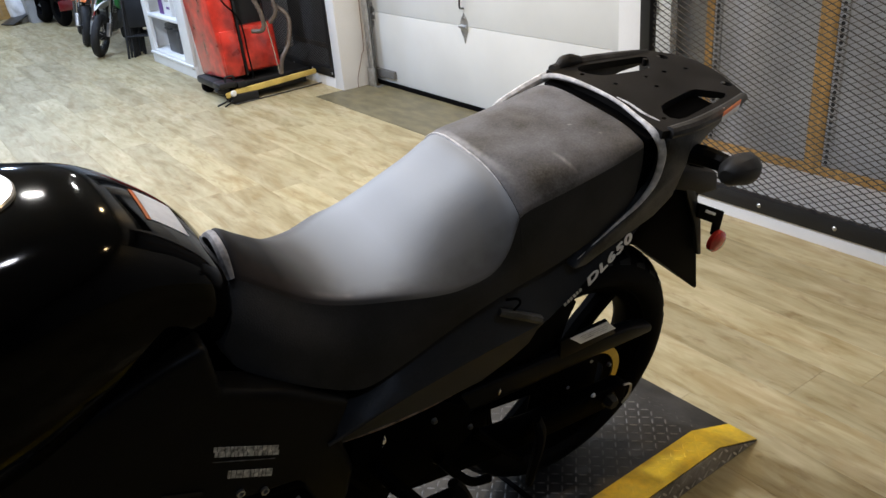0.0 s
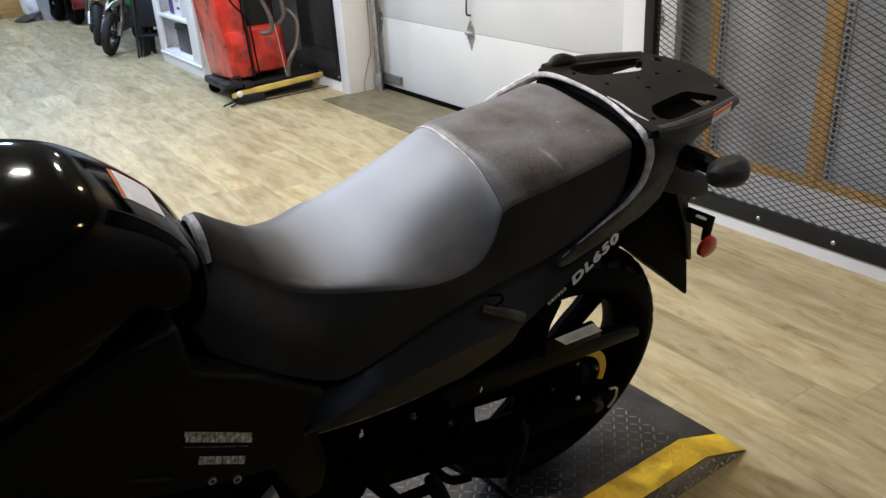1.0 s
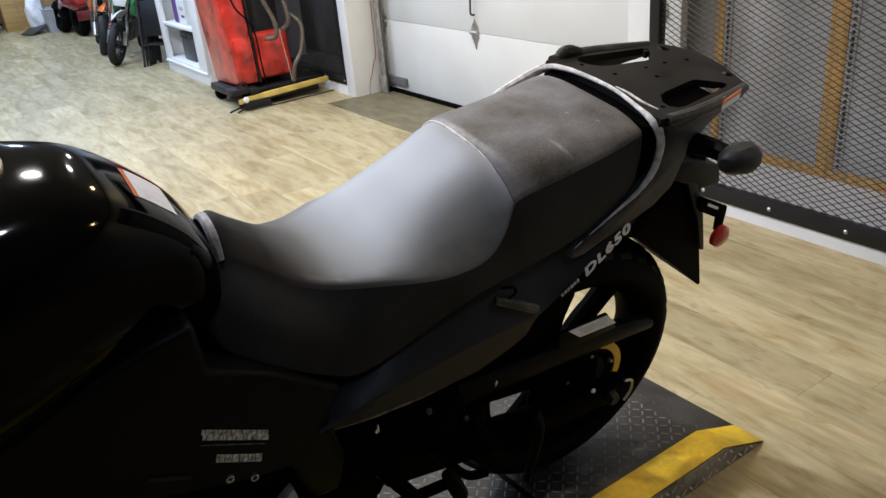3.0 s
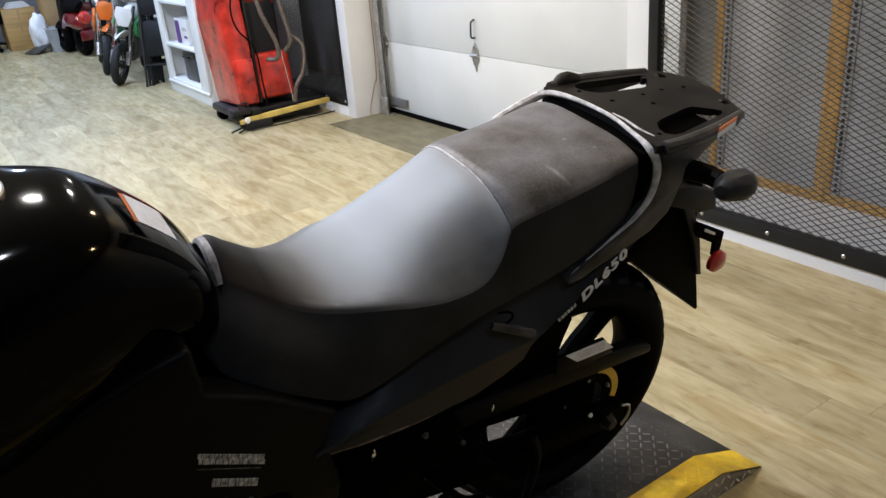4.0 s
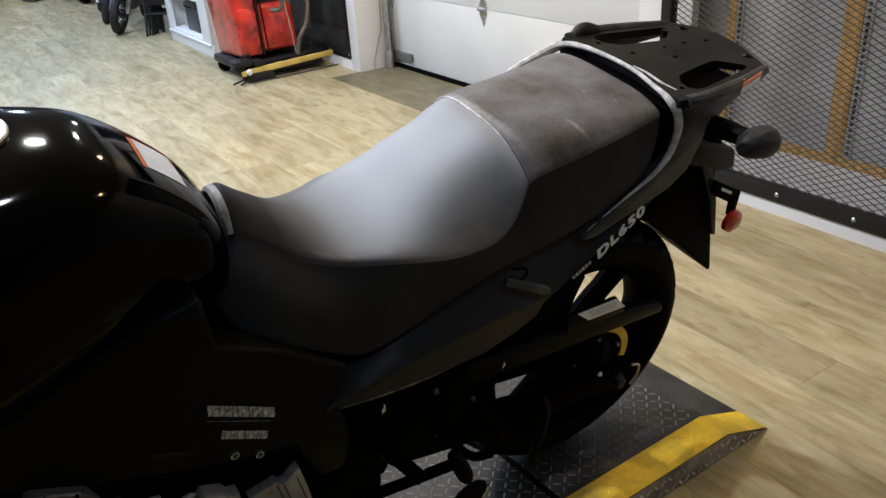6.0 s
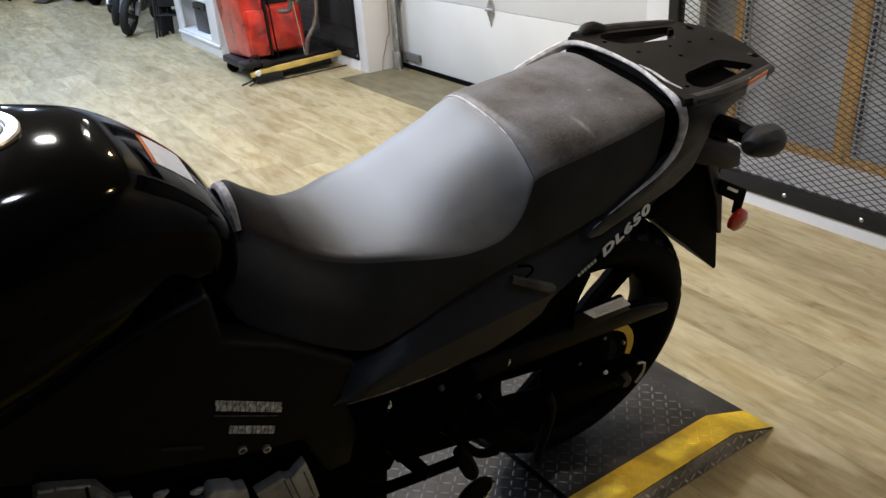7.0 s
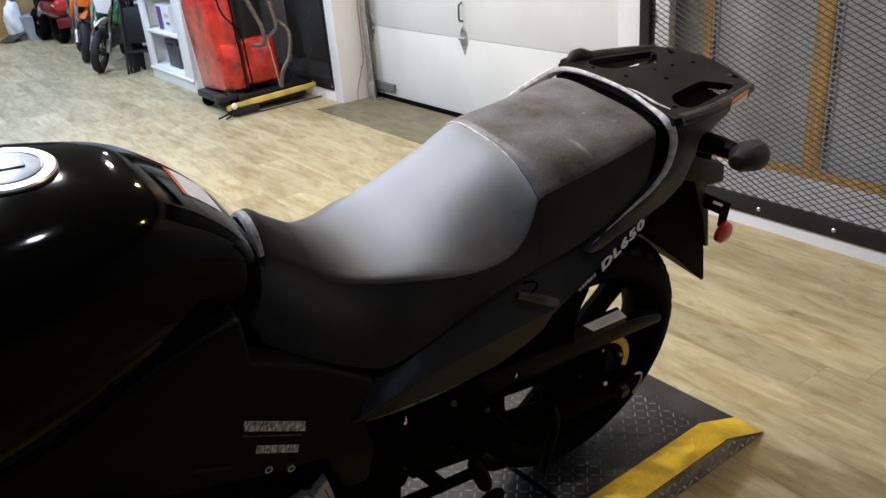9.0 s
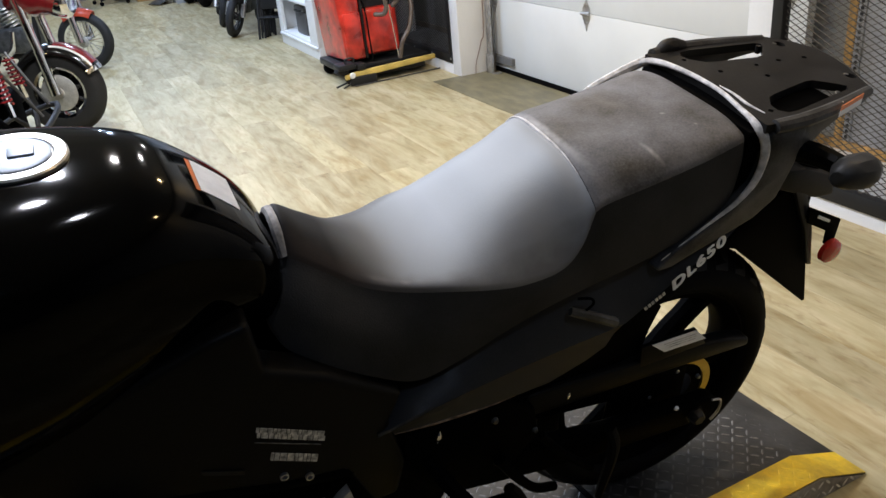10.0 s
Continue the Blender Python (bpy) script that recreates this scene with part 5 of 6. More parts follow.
part("fork_crown", box(-1.34, -1.24, -0.13, 0.13, 1.085, 1.112, 0.008), FRAME, bike, "black fork crown")

# decals
for z, x0, x1, h in ((0.640, -0.818, -0.727, 0.021), (0.594, -0.806, -0.739, 0.017)):
    # printed label that cannot be read: short uneven bars on a dark ground
    dice = random.Random(int(z * 1000))
    slope = -0.56
    x = x0
    while x < x1 - 0.004:
        w = dice.choice((0.004, 0.006, 0.009))
        for row in range(2 if h > 0.02 else 1):
            hh = h / (2.4 if h > 0.02 else 1.2)
            zz = z + slope * (x - (x0 + x1) / 2) + row * (hh + 0.0015)
            skew = 0.25 * hh
            part("print_bar", prism([(x, zz), (x + w, zz + slope * w), (x + w + skew, zz + slope * w + hh), (x + skew, zz + hh)], -0.1592, -0.1582, "xzy"), GREYINK, left_cover)
        x += w + 0.0012
part("print_bar", prism([(-0.822, 0.6565), (-0.732, 0.6085), (-0.732, 0.6100), (-0.822, 0.6580)], -0.1592, -0.1582, "xzy"), DIMINK, left_cover)
for x, z in ((-0.791, 0.571), (-0.755, 0.552)):
    part("hose_clip", lathe([(0.0042, -0.003), (0.0065, -0.003), (0.0065, 0.003), (0.0042, 0.003)], 14, "y", Matrix.Translation((x, -0.160, z)), None, True), ZINC, left_cover, "small bright clip")
part("vent_bar", prism([(-0.897, 0.629), (-0.843, 0.602), (-0.843, 0.610), (-0.897, 0.637)], -0.1600, -0.1580, "xzy"), PLASTIC2, left_cover)


def lettering(text, size, m, material, parent):
    data = bpy.data.curves.new("lettering", "FONT")
    data.body, data.size, data.extrude, data.shear, data.space_character = text, size, 0.0004, 0.25, 1.12
    data.offset = 0.0006
    tmp = bpy.data.objects.new("lettering", data)
    me = bpy.data.meshes.new_from_object(tmp)
    bpy.data.objects.remove(tmp)
    me.materials.append(material)
    ob = new("lettering", me)
    ob.parent = parent
    ob.matrix_local = m
    return tagged(ob, "white model number")


slope = math.degrees(math.atan2(0.077, 0.103))
for dx, dy in ((0.0, 0.0), (0.0018, -0.0004)):      # laid twice for a heavy stroke
    lettering("DL650", 0.032, Matrix.Translation((-0.125 + dx, -0.1605 + dy, 0.683)) @ Matrix.Rotation(radians(90), 4, "X") @ Matrix.Rotation(radians(slope), 4, "Z") @ Matrix.Diagonal((1.22, 0.9, 1.0, 1.0)), WHITEINK, tail)
bar = bmesh.new()
for k in range(6):
    box(0.0075 * k, 0.0075 * k + 0.0055, -0.0005, 0.0005, 0.0, 0.0075, 0.0, bar)
bmesh.ops.transform(bar, matrix=Matrix.Translation((-0.170, -0.1560, 0.654)) @ Matrix.Rotation(radians(-31), 4, "Y"), verts=bar.verts)
part("maker_mark", bar, GREYINK, tail, "small grey printed mark")

# ---- red floor scrubber against the far screen ----
scrub = thing("floor_scrubber", "red floor scrubber with grey hoses and a yellow-edged squeegee", "floor scrubber", pose(0.86, 4.26, 0))
deckp = box(0.02, 0.72, 0.10, 0.62, 0.070, 0.125, 0.015)
base = part("base_deck", deckp, BLACKIRON, scrub, "black steel base deck")
for x, y in ((0.07, 0.02), (0.45, 0.5), (0.07, 0.5)):
    part("caster", lathe([(0.0, -0.02), (0.045, -0.02), (0.05, -0.014), (0.05, 0.014), (0.045, 0.02), (0.0, 0.02)], 20, "y", Matrix.Translation((x, y + 0.03, 0.05))), RUBBER, base, "black rubber caster")
blade = prism([(0.01, 0.050), (0.72, 0.088), (0.72, 0.122), (0.60, 0.118), (0.30, 0.105), (0.08, 0.095), (0.01, 0.080)], 0.0, 0.03, "xzy", 0.004)
part("squeegee_blade", blade, STRIPYEL, base, "dull yellow edge board")
part("lower_blade", tube([(0.06, -0.03, 0.006), (0.40, -0.01, 0.006), (0.76, 0.02, 0.006)], 0.005, 8, 3), DARKALLOY, base, "thin metal floor rail")
part("skid_foot", box(0.04, 0.24, -0.018, 0.06, 0.004, 0.066, 0.010), BLACKIRON, base, "black skid foot")
part("brush_skirt", box(0.10, 0.66, 0.06, 0.10, 0.035, 0.085, 0.006), BLACKIRON, base, "black brush skirt")
body_m = pose(0.075, 0.10, 0.155, -4, 0, 0)
bl = prism([(0.0, 0.0), (0.145, 0.0), (0.145, 0.50), (0.130, 0.86), (0.03, 0.92), (-0.01, 0.90), (-0.035, 0.62), (-0.015, 0.25)], 0.0, 0.52, "xzy", 0.022, None, 3)
bmesh.ops.transform(bl, matrix=body_m, verts=bl.verts)
tankp = part("tank_housing", bl, REDBODY, scrub, "red moulded tank housing", 50)
for z0, z1, d, x1 in ((0.02, 0.345, 0.01, 0.43), (0.37, 0.66, 0.13, 0.42), (0.67, 0.94, 0.10, 0.43)):
    bx = box(0.166, x1, d, 0.50, z0, z1, 0.03, None, 3)
    bmesh.ops.transform(bx, matrix=body_m, verts=bx.verts)
    part("recovery_tank", bx, REDBODY, scrub, "red moulded recovery tank", 50)
panel = box(0.006, 0.138, -0.010, 0.010, 0.01, 0.33, 0.007, None, 3)
bmesh.ops.transform(panel, matrix=body_m, verts=panel.verts)
part("front_panel", panel, REDBODY, tankp, "raised lower panel of the housing", 50)
spine = box(0.147, 0.164, 0.0, 0.5, 0.0, 0.93, 0.005)
bmesh.ops.transform(spine, matrix=body_m, verts=spine.verts)
part("spine", spine, BLACKIRON, scrub, "black spine between the housings")
core = box(0.18, 0.40, 0.10, 0.48, 0.0, 0.92, 0.01)
bmesh.ops.transform(core, matrix=body_m, verts=core.verts)
part("core", core, BLACKIRON, scrub)
for pts in ([(0.27, 0.06, 1.05), (0.29, 0.02, 0.80), (0.36, -0.01, 0.58), (0.36, 0.0, 0.47), (0.30, 0.06, 0.46)],
            [(0.43, 0.06, 1.05), (0.45, 0.02, 0.78), (0.47, -0.01, 0.58), (0.43, 0.03, 0.50)],
            [(0.50, 0.10, 0.62), (0.57, 0.02, 0.52), (0.53, -0.02, 0.36), (0.46, -0.02, 0.25), (0.44, 0.0, 0.14)]):
    line = curve(pts, 12)
    hose = tube([tuple(p) for p in line], [0.0175 if i % 2 else 0.0145 for i in range(len(line))], 10, 1)
    part("hose", hose, HOSE, scrub, "grey ribbed hose", 70)
part("cable", tube([(0.17, 0.07, 1.05), (0.10, 0.06, 0.85), (0.12, 0.06, 0.7), (0.22, 0.05, 0.55), (0.24, 0.05, 0.3), (0.25, 0.05, 0.14)], 0.006, 6, 6), RUBBER, scrub, "black cable")
part("pipe", tube([(0.39, 0.0, 0.52), (0.41, 0.0, 0.35), (0.43, 0.0, 0.15)], 0.0045, 8, 3), CHROME, scrub, "thin metal pipe")
pm = part("brush_motor", box(-0.035, 0.10, 0.0, 0.13, 0.115, 0.158, 0.014), BLACKIRON, scrub, "black brush motor cover")
part("motor_cap", box(0.105, 0.175, 0.005, 0.10, 0.10, 0.148, 0.010), BLACKIRON, pm)
part("motor_bracket", prism([(-0.045, 0.10), (0.02, 0.06), (0.05, 0.06), (0.05, 0.115), (-0.03, 0.13)], 0.03, 0.10, "xzy", 0.006), BLACKIRON, pm)
part("motor_handle", tube([(0.03, 0.03, 0.155), (0.03, 0.03, 0.190), (0.09, 0.03, 0.190), (0.09, 0.03, 0.155)], 0.007, 8, 3), BLACKIRON, pm)
part("lever_arm", tube([(0.06, 0.02, 0.045), (0.0, 0.0, 0.03), (-0.075, -0.02, 0.018)], 0.007, 8, 3), BLACKIRON, pm)
part("lever_arm", tube([(0.06, 0.0, 0.035), (0.02, -0.02, 0.02), (-0.03, -0.05, 0.012)], 0.006, 8, 3), BLACKIRON, pm)
part("wheel_cap", lathe([(0.0, -0.016), (0.016, -0.014), (0.023, 0.0)], 16, "y", Matrix.Translation((0.055, -0.017, 0.080))), WHITEP, pm, "white wheel cap")

# ---- white shelf unit ----
shelf = thing("shelf_unit", "white laminate shelf unit with open compartments", "shelf", pose(1.02, 5.32, 0))
H, LNG, DEP = 1.5, 1.12, 0.5
for y, w in ((0.0, 0.20), (LNG - 0.12, 0.12)):
    part("stile", box(0, 0.03, y, y + w, 0.10, H, 0.002), SHELFW, shelf)
for a, b in ((0.0, 0.02), (LNG - 0.02, LNG)):
    part("side_panel", box(0.03, DEP, a, b, 0.0, H, 0.002), SHELFW, shelf)
for z in (0.115, 0.43, 0.80, 1.15, 1.48):
    part("shelf_board", box(0.002, DEP, 0.02, LNG - 0.02, z - 0.012, z + 0.012, 0.002), SHELFW, shelf)
part("back_panel", box(DEP - 0.01, DEP, 0.0, LNG, 0.0, H), SHELFW, shelf)
part("kick_panel", box(0.004, 0.03, 0.0, LNG, 0.0, 0.098, 0.002), SHELFW, shelf)
part("kick_moulding", box(-0.012, 0.003, 0.0, LNG, 0.085, 0.105, 0.003), SHELFW, shelf)
case = thing("tool_case", "dark grey plastic tool case on a white shelf", "case", pose(1.08, 5.92, 0.127))
part("case_body", box(0.0, 0.25, -0.13, 0.16, 0.0, 0.20, 0.015), EDGE2, case)
part("case_lid", box(-0.005, 0.255, -0.135, 0.165, 0.202, 0.245, 0.012), EDGE2, case)
part("case_handle", tube([(-0.004, -0.05, 0.21), (-0.03, -0.04, 0.215), (-0.03, 0.06, 0.215), (-0.004, 0.07, 0.21)], 0.008, 8, 3), BLACKIRON, case)
carton = thing("printed_carton", "white and purple printed carton on a white shelf", "box", pose(1.07, 5.98, 0.443))
part("carton_body", box(0.0, 0.22, -0.20, 0.12, 0.0, 0.22, 0.004), WHITEP, carton)
part("printed_face", box(-0.002, -0.0005, 0.0, 0.115, 0.01, 0.20), PURPLE, carton, "purple printed face")
part("print_bar", box(-0.002, -0.0005, -0.17, -0.06, 0.12, 0.15), GREYINK, carton)
part("print_bar", box(-0.002, -0.0005, -0.17, -0.09, 0.06, 0.08), PURPLE, carton)


# ---- other motorcycles: x points ahead, the front wheel's hub over the origin ----
def road_wheel(parent, x, r, wide, rim_mat, spokes=10, disc=0.0, spoke_mat=None):
    m = Matrix.Translation((x, 0, r))
    k = r - wide * 0.85
    tyre = lathe([(k, -wide * 0.42), (r - wide * 0.4, -wide / 2), (r - wide * 0.12, -wide * 0.36), (r, 0), (r - wide * 0.12, wide * 0.36), (r - wide * 0.4, wide / 2), (k, wide * 0.42)], 40, "y", m, None, True)
    wheel = part("wheel", lathe([(k + 0.004, -wide * 0.42), (k - 0.016, -wide * 0.36), (k - 0.02, 0), (k - 0.016, wide * 0.36), (k + 0.004, wide * 0.42)], 40, "y", m, None, True), rim_mat, parent, "bright wheel rim")
    part("tyre", tyre, TYREGREY, wheel, "dusty black rubber tyre", 60)
    # black disc added so the gaps between the spokes look dark
    if disc > 0.1:
        part("wheel_disc", lathe([(0.0, 0.0), (k - 0.03, 0.0), (k - 0.03, 0.008), (0.0, 0.008)], 36, "y", m), CRUISEBLACK, wheel, "black disc darkening the gaps between spokes")
    part("hub", lathe([(0, -0.05), (0.035, -0.05), (0.04, 0), (0.035, 0.05), (0, 0.05)], 20, "y", m), rim_mat, wheel)
    if disc:
        part("brake_disc", lathe([(0.0, -0.070), (0.03, -0.070), (0.035, -0.062), (disc - 0.006, -0.060), (disc, -0.056), (disc, -0.050), (0.0, -0.050)], 36, "y", m), DISCSTEEL, wheel, "dull steel brake disc")
    for n in range(spokes):
        a = 2 * math.pi * (n + 0.3) / spokes
        u = Vector((math.cos(a), 0, math.sin(a)))
        s = 0.03 if n % 2 else -0.03
        part("spoke", rod(m.translation + u * 0.03 + Vector((0, s, 0)), m.translation + u * (k - 0.01), 0.003 if spokes > 10 else 0.013, 6), spoke_mat or rim_mat, wheel)
    return wheel


def small_bike(label, m, plastic, plate, shroud, seat_mat, group="small dirt bikes"):
    top = thing("dirt_bike", label, "dirt bike", m, group)
    r = 0.205
    road_wheel(top, 0, r, 0.075, BLACKIRON, 16, 0.0, ALLOY)
    road_wheel(top, -0.92, r, 0.085, BLACKIRON, 16, 0.0, ALLOY)
    for s in (-1, 1):
        fork = part("fork_leg", tube([(0, s * 0.075, r), (-0.05, s * 0.075, 0.42), (-0.13, s * 0.075, 0.76)], [0.022, 0.020, 0.016], 10, 3), CHROME, top, "silver fork leg")
        part("fork_boot", tube([(0.0, s * 0.075, r), (-0.03, s * 0.075, 0.33)], 0.026, 10, 1), ALLOY, fork)
        part("shroud", prism([(-0.10, 0.60), (-0.16, 0.48), (-0.30, 0.42), (-0.42, 0.56), (-0.30, 0.66)], s * 0.08, s * 0.115, "xzy", 0.008), shroud, top)
        part("side_panel", prism([(-0.45, 0.56), (-0.75, 0.62), (-0.72, 0.50), (-0.52, 0.44)], s * 0.07, s * 0.095, "xzy", 0.008), plastic, top)
    part("front_fender", tube([(0.16, 0, 0.465), (0.06, 0, 0.49), (-0.08, 0, 0.485), (-0.20, 0, 0.46)], [0.015, 0.05, 0.06, 0.04], 12, 4, None, 0.25), plate, top)
    part("number_plate", prism([(-0.05, 0.56), (0.05, 0.56), (0.085, 0.66), (0.07, 0.74), (-0.07, 0.74), (-0.085, 0.66)], -0.075, -0.055, "yzx", 0.008), plate, top, "plastic front number plate")
    part("handlebar", tube([(-0.20, -0.32, 0.82), (-0.15, -0.22, 0.83), (-0.14, -0.10, 0.80), (-0.14, 0.10, 0.80), (-0.15, 0.22, 0.83), (-0.20, 0.32, 0.82)], 0.012, 8, 4), CHROME, top)
    part("fuel_tank", tube([(-0.18, 0, 0.64), (-0.30, 0, 0.66), (-0.44, 0, 0.60)], [0.05, 0.085, 0.05], 12, 4), plastic, top)
    part("seat", tube([(-0.36, 0, 0.66), (-0.55, 0, 0.645), (-0.80, 0, 0.66), (-0.95, 0, 0.68)], [0.05, 0.075, 0.08, 0.05], 12, 4, None, 0.55), seat_mat, top)
    part("rear_fender", tube([(-0.75, 0, 0.60), (-0.95, 0, 0.62), (-1.15, 0, 0.66)], [0.07, 0.075, 0.04], 12, 4, None, 0.3), plastic, top)
    eng = part("engine", box(-0.60, -0.24, -0.09, 0.09, 0.22, 0.44, 0.03), DARKALLOY, top)
    for n in range(4):
        part("fin", box(-0.34, -0.20, -0.075, 0.075, 0.40 + n * 0.022, 0.41 + n * 0.022, 0.003), ALLOY, eng)
    part("frame_tube", tube([(-0.14, 0, 0.70), (-0.20, 0, 0.42), (-0.28, 0, 0.22), (-0.6, 0, 0.22), (-0.68, 0, 0.55)], 0.018, 8, 4), BLACKIRON, top)
    part("swingarm", tube([(-0.58, 0.06, 0.30), (-0.92, 0.06, r)], 0.02, 8, 1), ALLOY, top)
    part("stand", rod((-0.45, 0.06, 0.24), (-0.42, 0.20, 0.01), 0.010), BLACKIRON, top)
    return top


def fender_shell(r, a0, a1, wide, lift, y0=-1.0, y1=1.0):
    """A curved sheet over a wheel, from angle a0 to a1, between two fractions of its width."""
    rings = []
    for k in range(17):
        a = radians(a0 + (a1 - a0) * k / 16)
        outer, inner = [], []
        for j in range(9):
            q = y0 + (y1 - y0) * j / 8
            R = r + lift - 0.055 * abs(q) ** 2.6
            outer.append(Vector((R * math.cos(a), q * wide, r + R * math.sin(a))))
            inner.append(Vector(((R - 0.006) * math.cos(a), q * wide * 0.985, r + (R - 0.006) * math.sin(a))))
        rings.append(outer + inner[::-1])
    return loft(rings)


def cruiser(label, m, paint, r=0.31, wide=0.12, spokes=9, fender="full", group="parked cruisers"):
    top = thing("cruiser_motorcycle", label, "motorcycle", m, group)
    cast = spokes < 12
    w = road_wheel(top, 0, r, wide, CHROME, spokes, 0.115 if cast else 0.05, BLACKIRON if cast else None)
    road_wheel(top, -1.6, r, wide + 0.02, CHROME, spokes, 0.115, BLACKIRON if cast else None)
    for s in (-1, 1):
        part("fork_slider", tube([(0.0, s * 0.10, r), (-0.035, s * 0.10, r + 0.28)], [0.034, 0.030], 12, 2), CHROME, top, "chrome fork slider")
        part("fork_tube", tube([(-0.033, s * 0.10, r + 0.27), (-0.09, s * 0.10, r + 0.62)], [0.026, 0.032], 12, 2), CHROME, top, "chrome fork tube")
        part("exhaust", tube([(-0.55, s * 0.16, 0.40), (-0.62, s * 0.18, 0.22), (-1.0, s * 0.19, 0.20), (-1.9, s * 0.20, 0.22)], [0.022, 0.028, 0.036, 0.042], 12, 4), CHROME, top)
        part("shock", tube([(-1.30, s * 0.15, 0.62), (-1.48, s * 0.15, 0.36)], 0.03, 10, 2), CHROME, top)
    if fender == "full":
        f = part("front_fender", fender_shell(r, 28, 150, 0.088, 0.030), CRUISEBLACK, top, "gloss black front fender", 50)
        part("fender_panel", fender_shell(r, 34, 84, 0.088, 0.0325, -0.55, 0.55), paint, f, "maroon painted fender top", 50)
        for s in (-1, 1):
            part("fender_stripe", fender_shell(r, 32, 88, 0.088, 0.033, *sorted((s * 0.55, s * 0.66))), WHITEP, f, "thin white stripe", 50)
        part("fender_tip", fender_shell(r, 25, 31, 0.090, 0.033), CHROME, f, "chrome fender tip", 50)
    else:
        part("front_fender", fender_shell(r, 62, 125, 0.060, 0.030), ORANGERED, top, "short orange-red front fender", 50)
    part("headlight", lathe([(0.0, 0.05), (0.07, 0.045), (0.095, 0.02), (0.10, 0.0), (0.08, -0.08), (0.03, -0.12), (0.0, -0.125)], 28, "x", Matrix.Translation((0.16, 0, r + 0.54))), CHROME, top, "round chrome headlight")
    part("nacelle", tube([(0.14, 0, r + 0.55), (0.04, 0, r + 0.60), (-0.08, 0, r + 0.60), (-0.18, 0, r + 0.54)], [0.10, 0.135, 0.13, 0.05], 14, 4), paint, top, "painted headlight nacelle")
    part("handlebar", tube([(-0.62, -0.40, r + 0.66), (-0.45, -0.34, r + 0.70), (-0.28, -0.12, r + 0.64), (-0.28, 0.12, r + 0.64), (-0.45, 0.34, r + 0.70), (-0.62, 0.40, r + 0.66)], 0.014, 8, 4), CHROME, top)
    part("fuel_tank", tube([(-0.38, 0, 0.78), (-0.55, 0, 0.82), (-0.80, 0, 0.80), (-0.98, 0, 0.72)], [0.07, 0.15, 0.15, 0.06], 16, 5, None, 0.75), paint, top)
    part("seat", tube([(-0.92, 0, 0.70), (-1.15, 0, 0.68), (-1.45, 0, 0.74), (-1.75, 0, 0.74)], [0.08, 0.15, 0.14, 0.08], 14, 4, None, 0.5), RUBBER, top)
    eng = part("engine", box(-0.95, -0.42, -0.14, 0.14, 0.20, 0.42, 0.04), DARKALLOY, top, "dark alloy engine case")
    for a, x in ((-22, -0.60), (22, -0.78)):
        for n in range(6):
            c = lathe([(0.0, 0.0), (0.075, 0.0), (0.075, 0.012), (0.0, 0.012)], 20, "z", pose(x, 0, 0.40, 0, a, 0) @ Matrix.Translation((0, 0, 0.02 + n * 0.03)))
            part("cylinder_fin", c, ALLOY, eng)
    part("frame_tube", tube([(-0.34, 0, 0.85), (-0.42, 0, 0.45), (-0.50, 0, 0.19), (-1.1, 0, 0.19), (-1.35, 0, 0.45)], 0.022, 8, 4), BLACKIRON, top)
    part("rear_fender", tube([(-1.25, 0, 0.62), (-1.5, 0, 0.69), (-1.8, 0, 0.62), (-1.93, 0, 0.42)], [0.08, 0.10, 0.10, 0.08], 14, 4, None, 0.6), paint, top)
    part("stand", rod((-0.8, 0.10, 0.2), (-0.75, 0.26, 0.01), 0.012), BLACKIRON, top)
    return top


cruiser("black and maroon cruiser motorcycle with chrome forks", pose(-0.945, 4.50, 0, 0, 0, -26), MAROON, 0.276, 0.13, 9)
cruiser("maroon cruiser motorcycle with wire wheels and an orange-red fender", pose(-0.655, 6.72, 0, 0, 0, -30), MAROON, 0.25, 0.085, 24, "short")


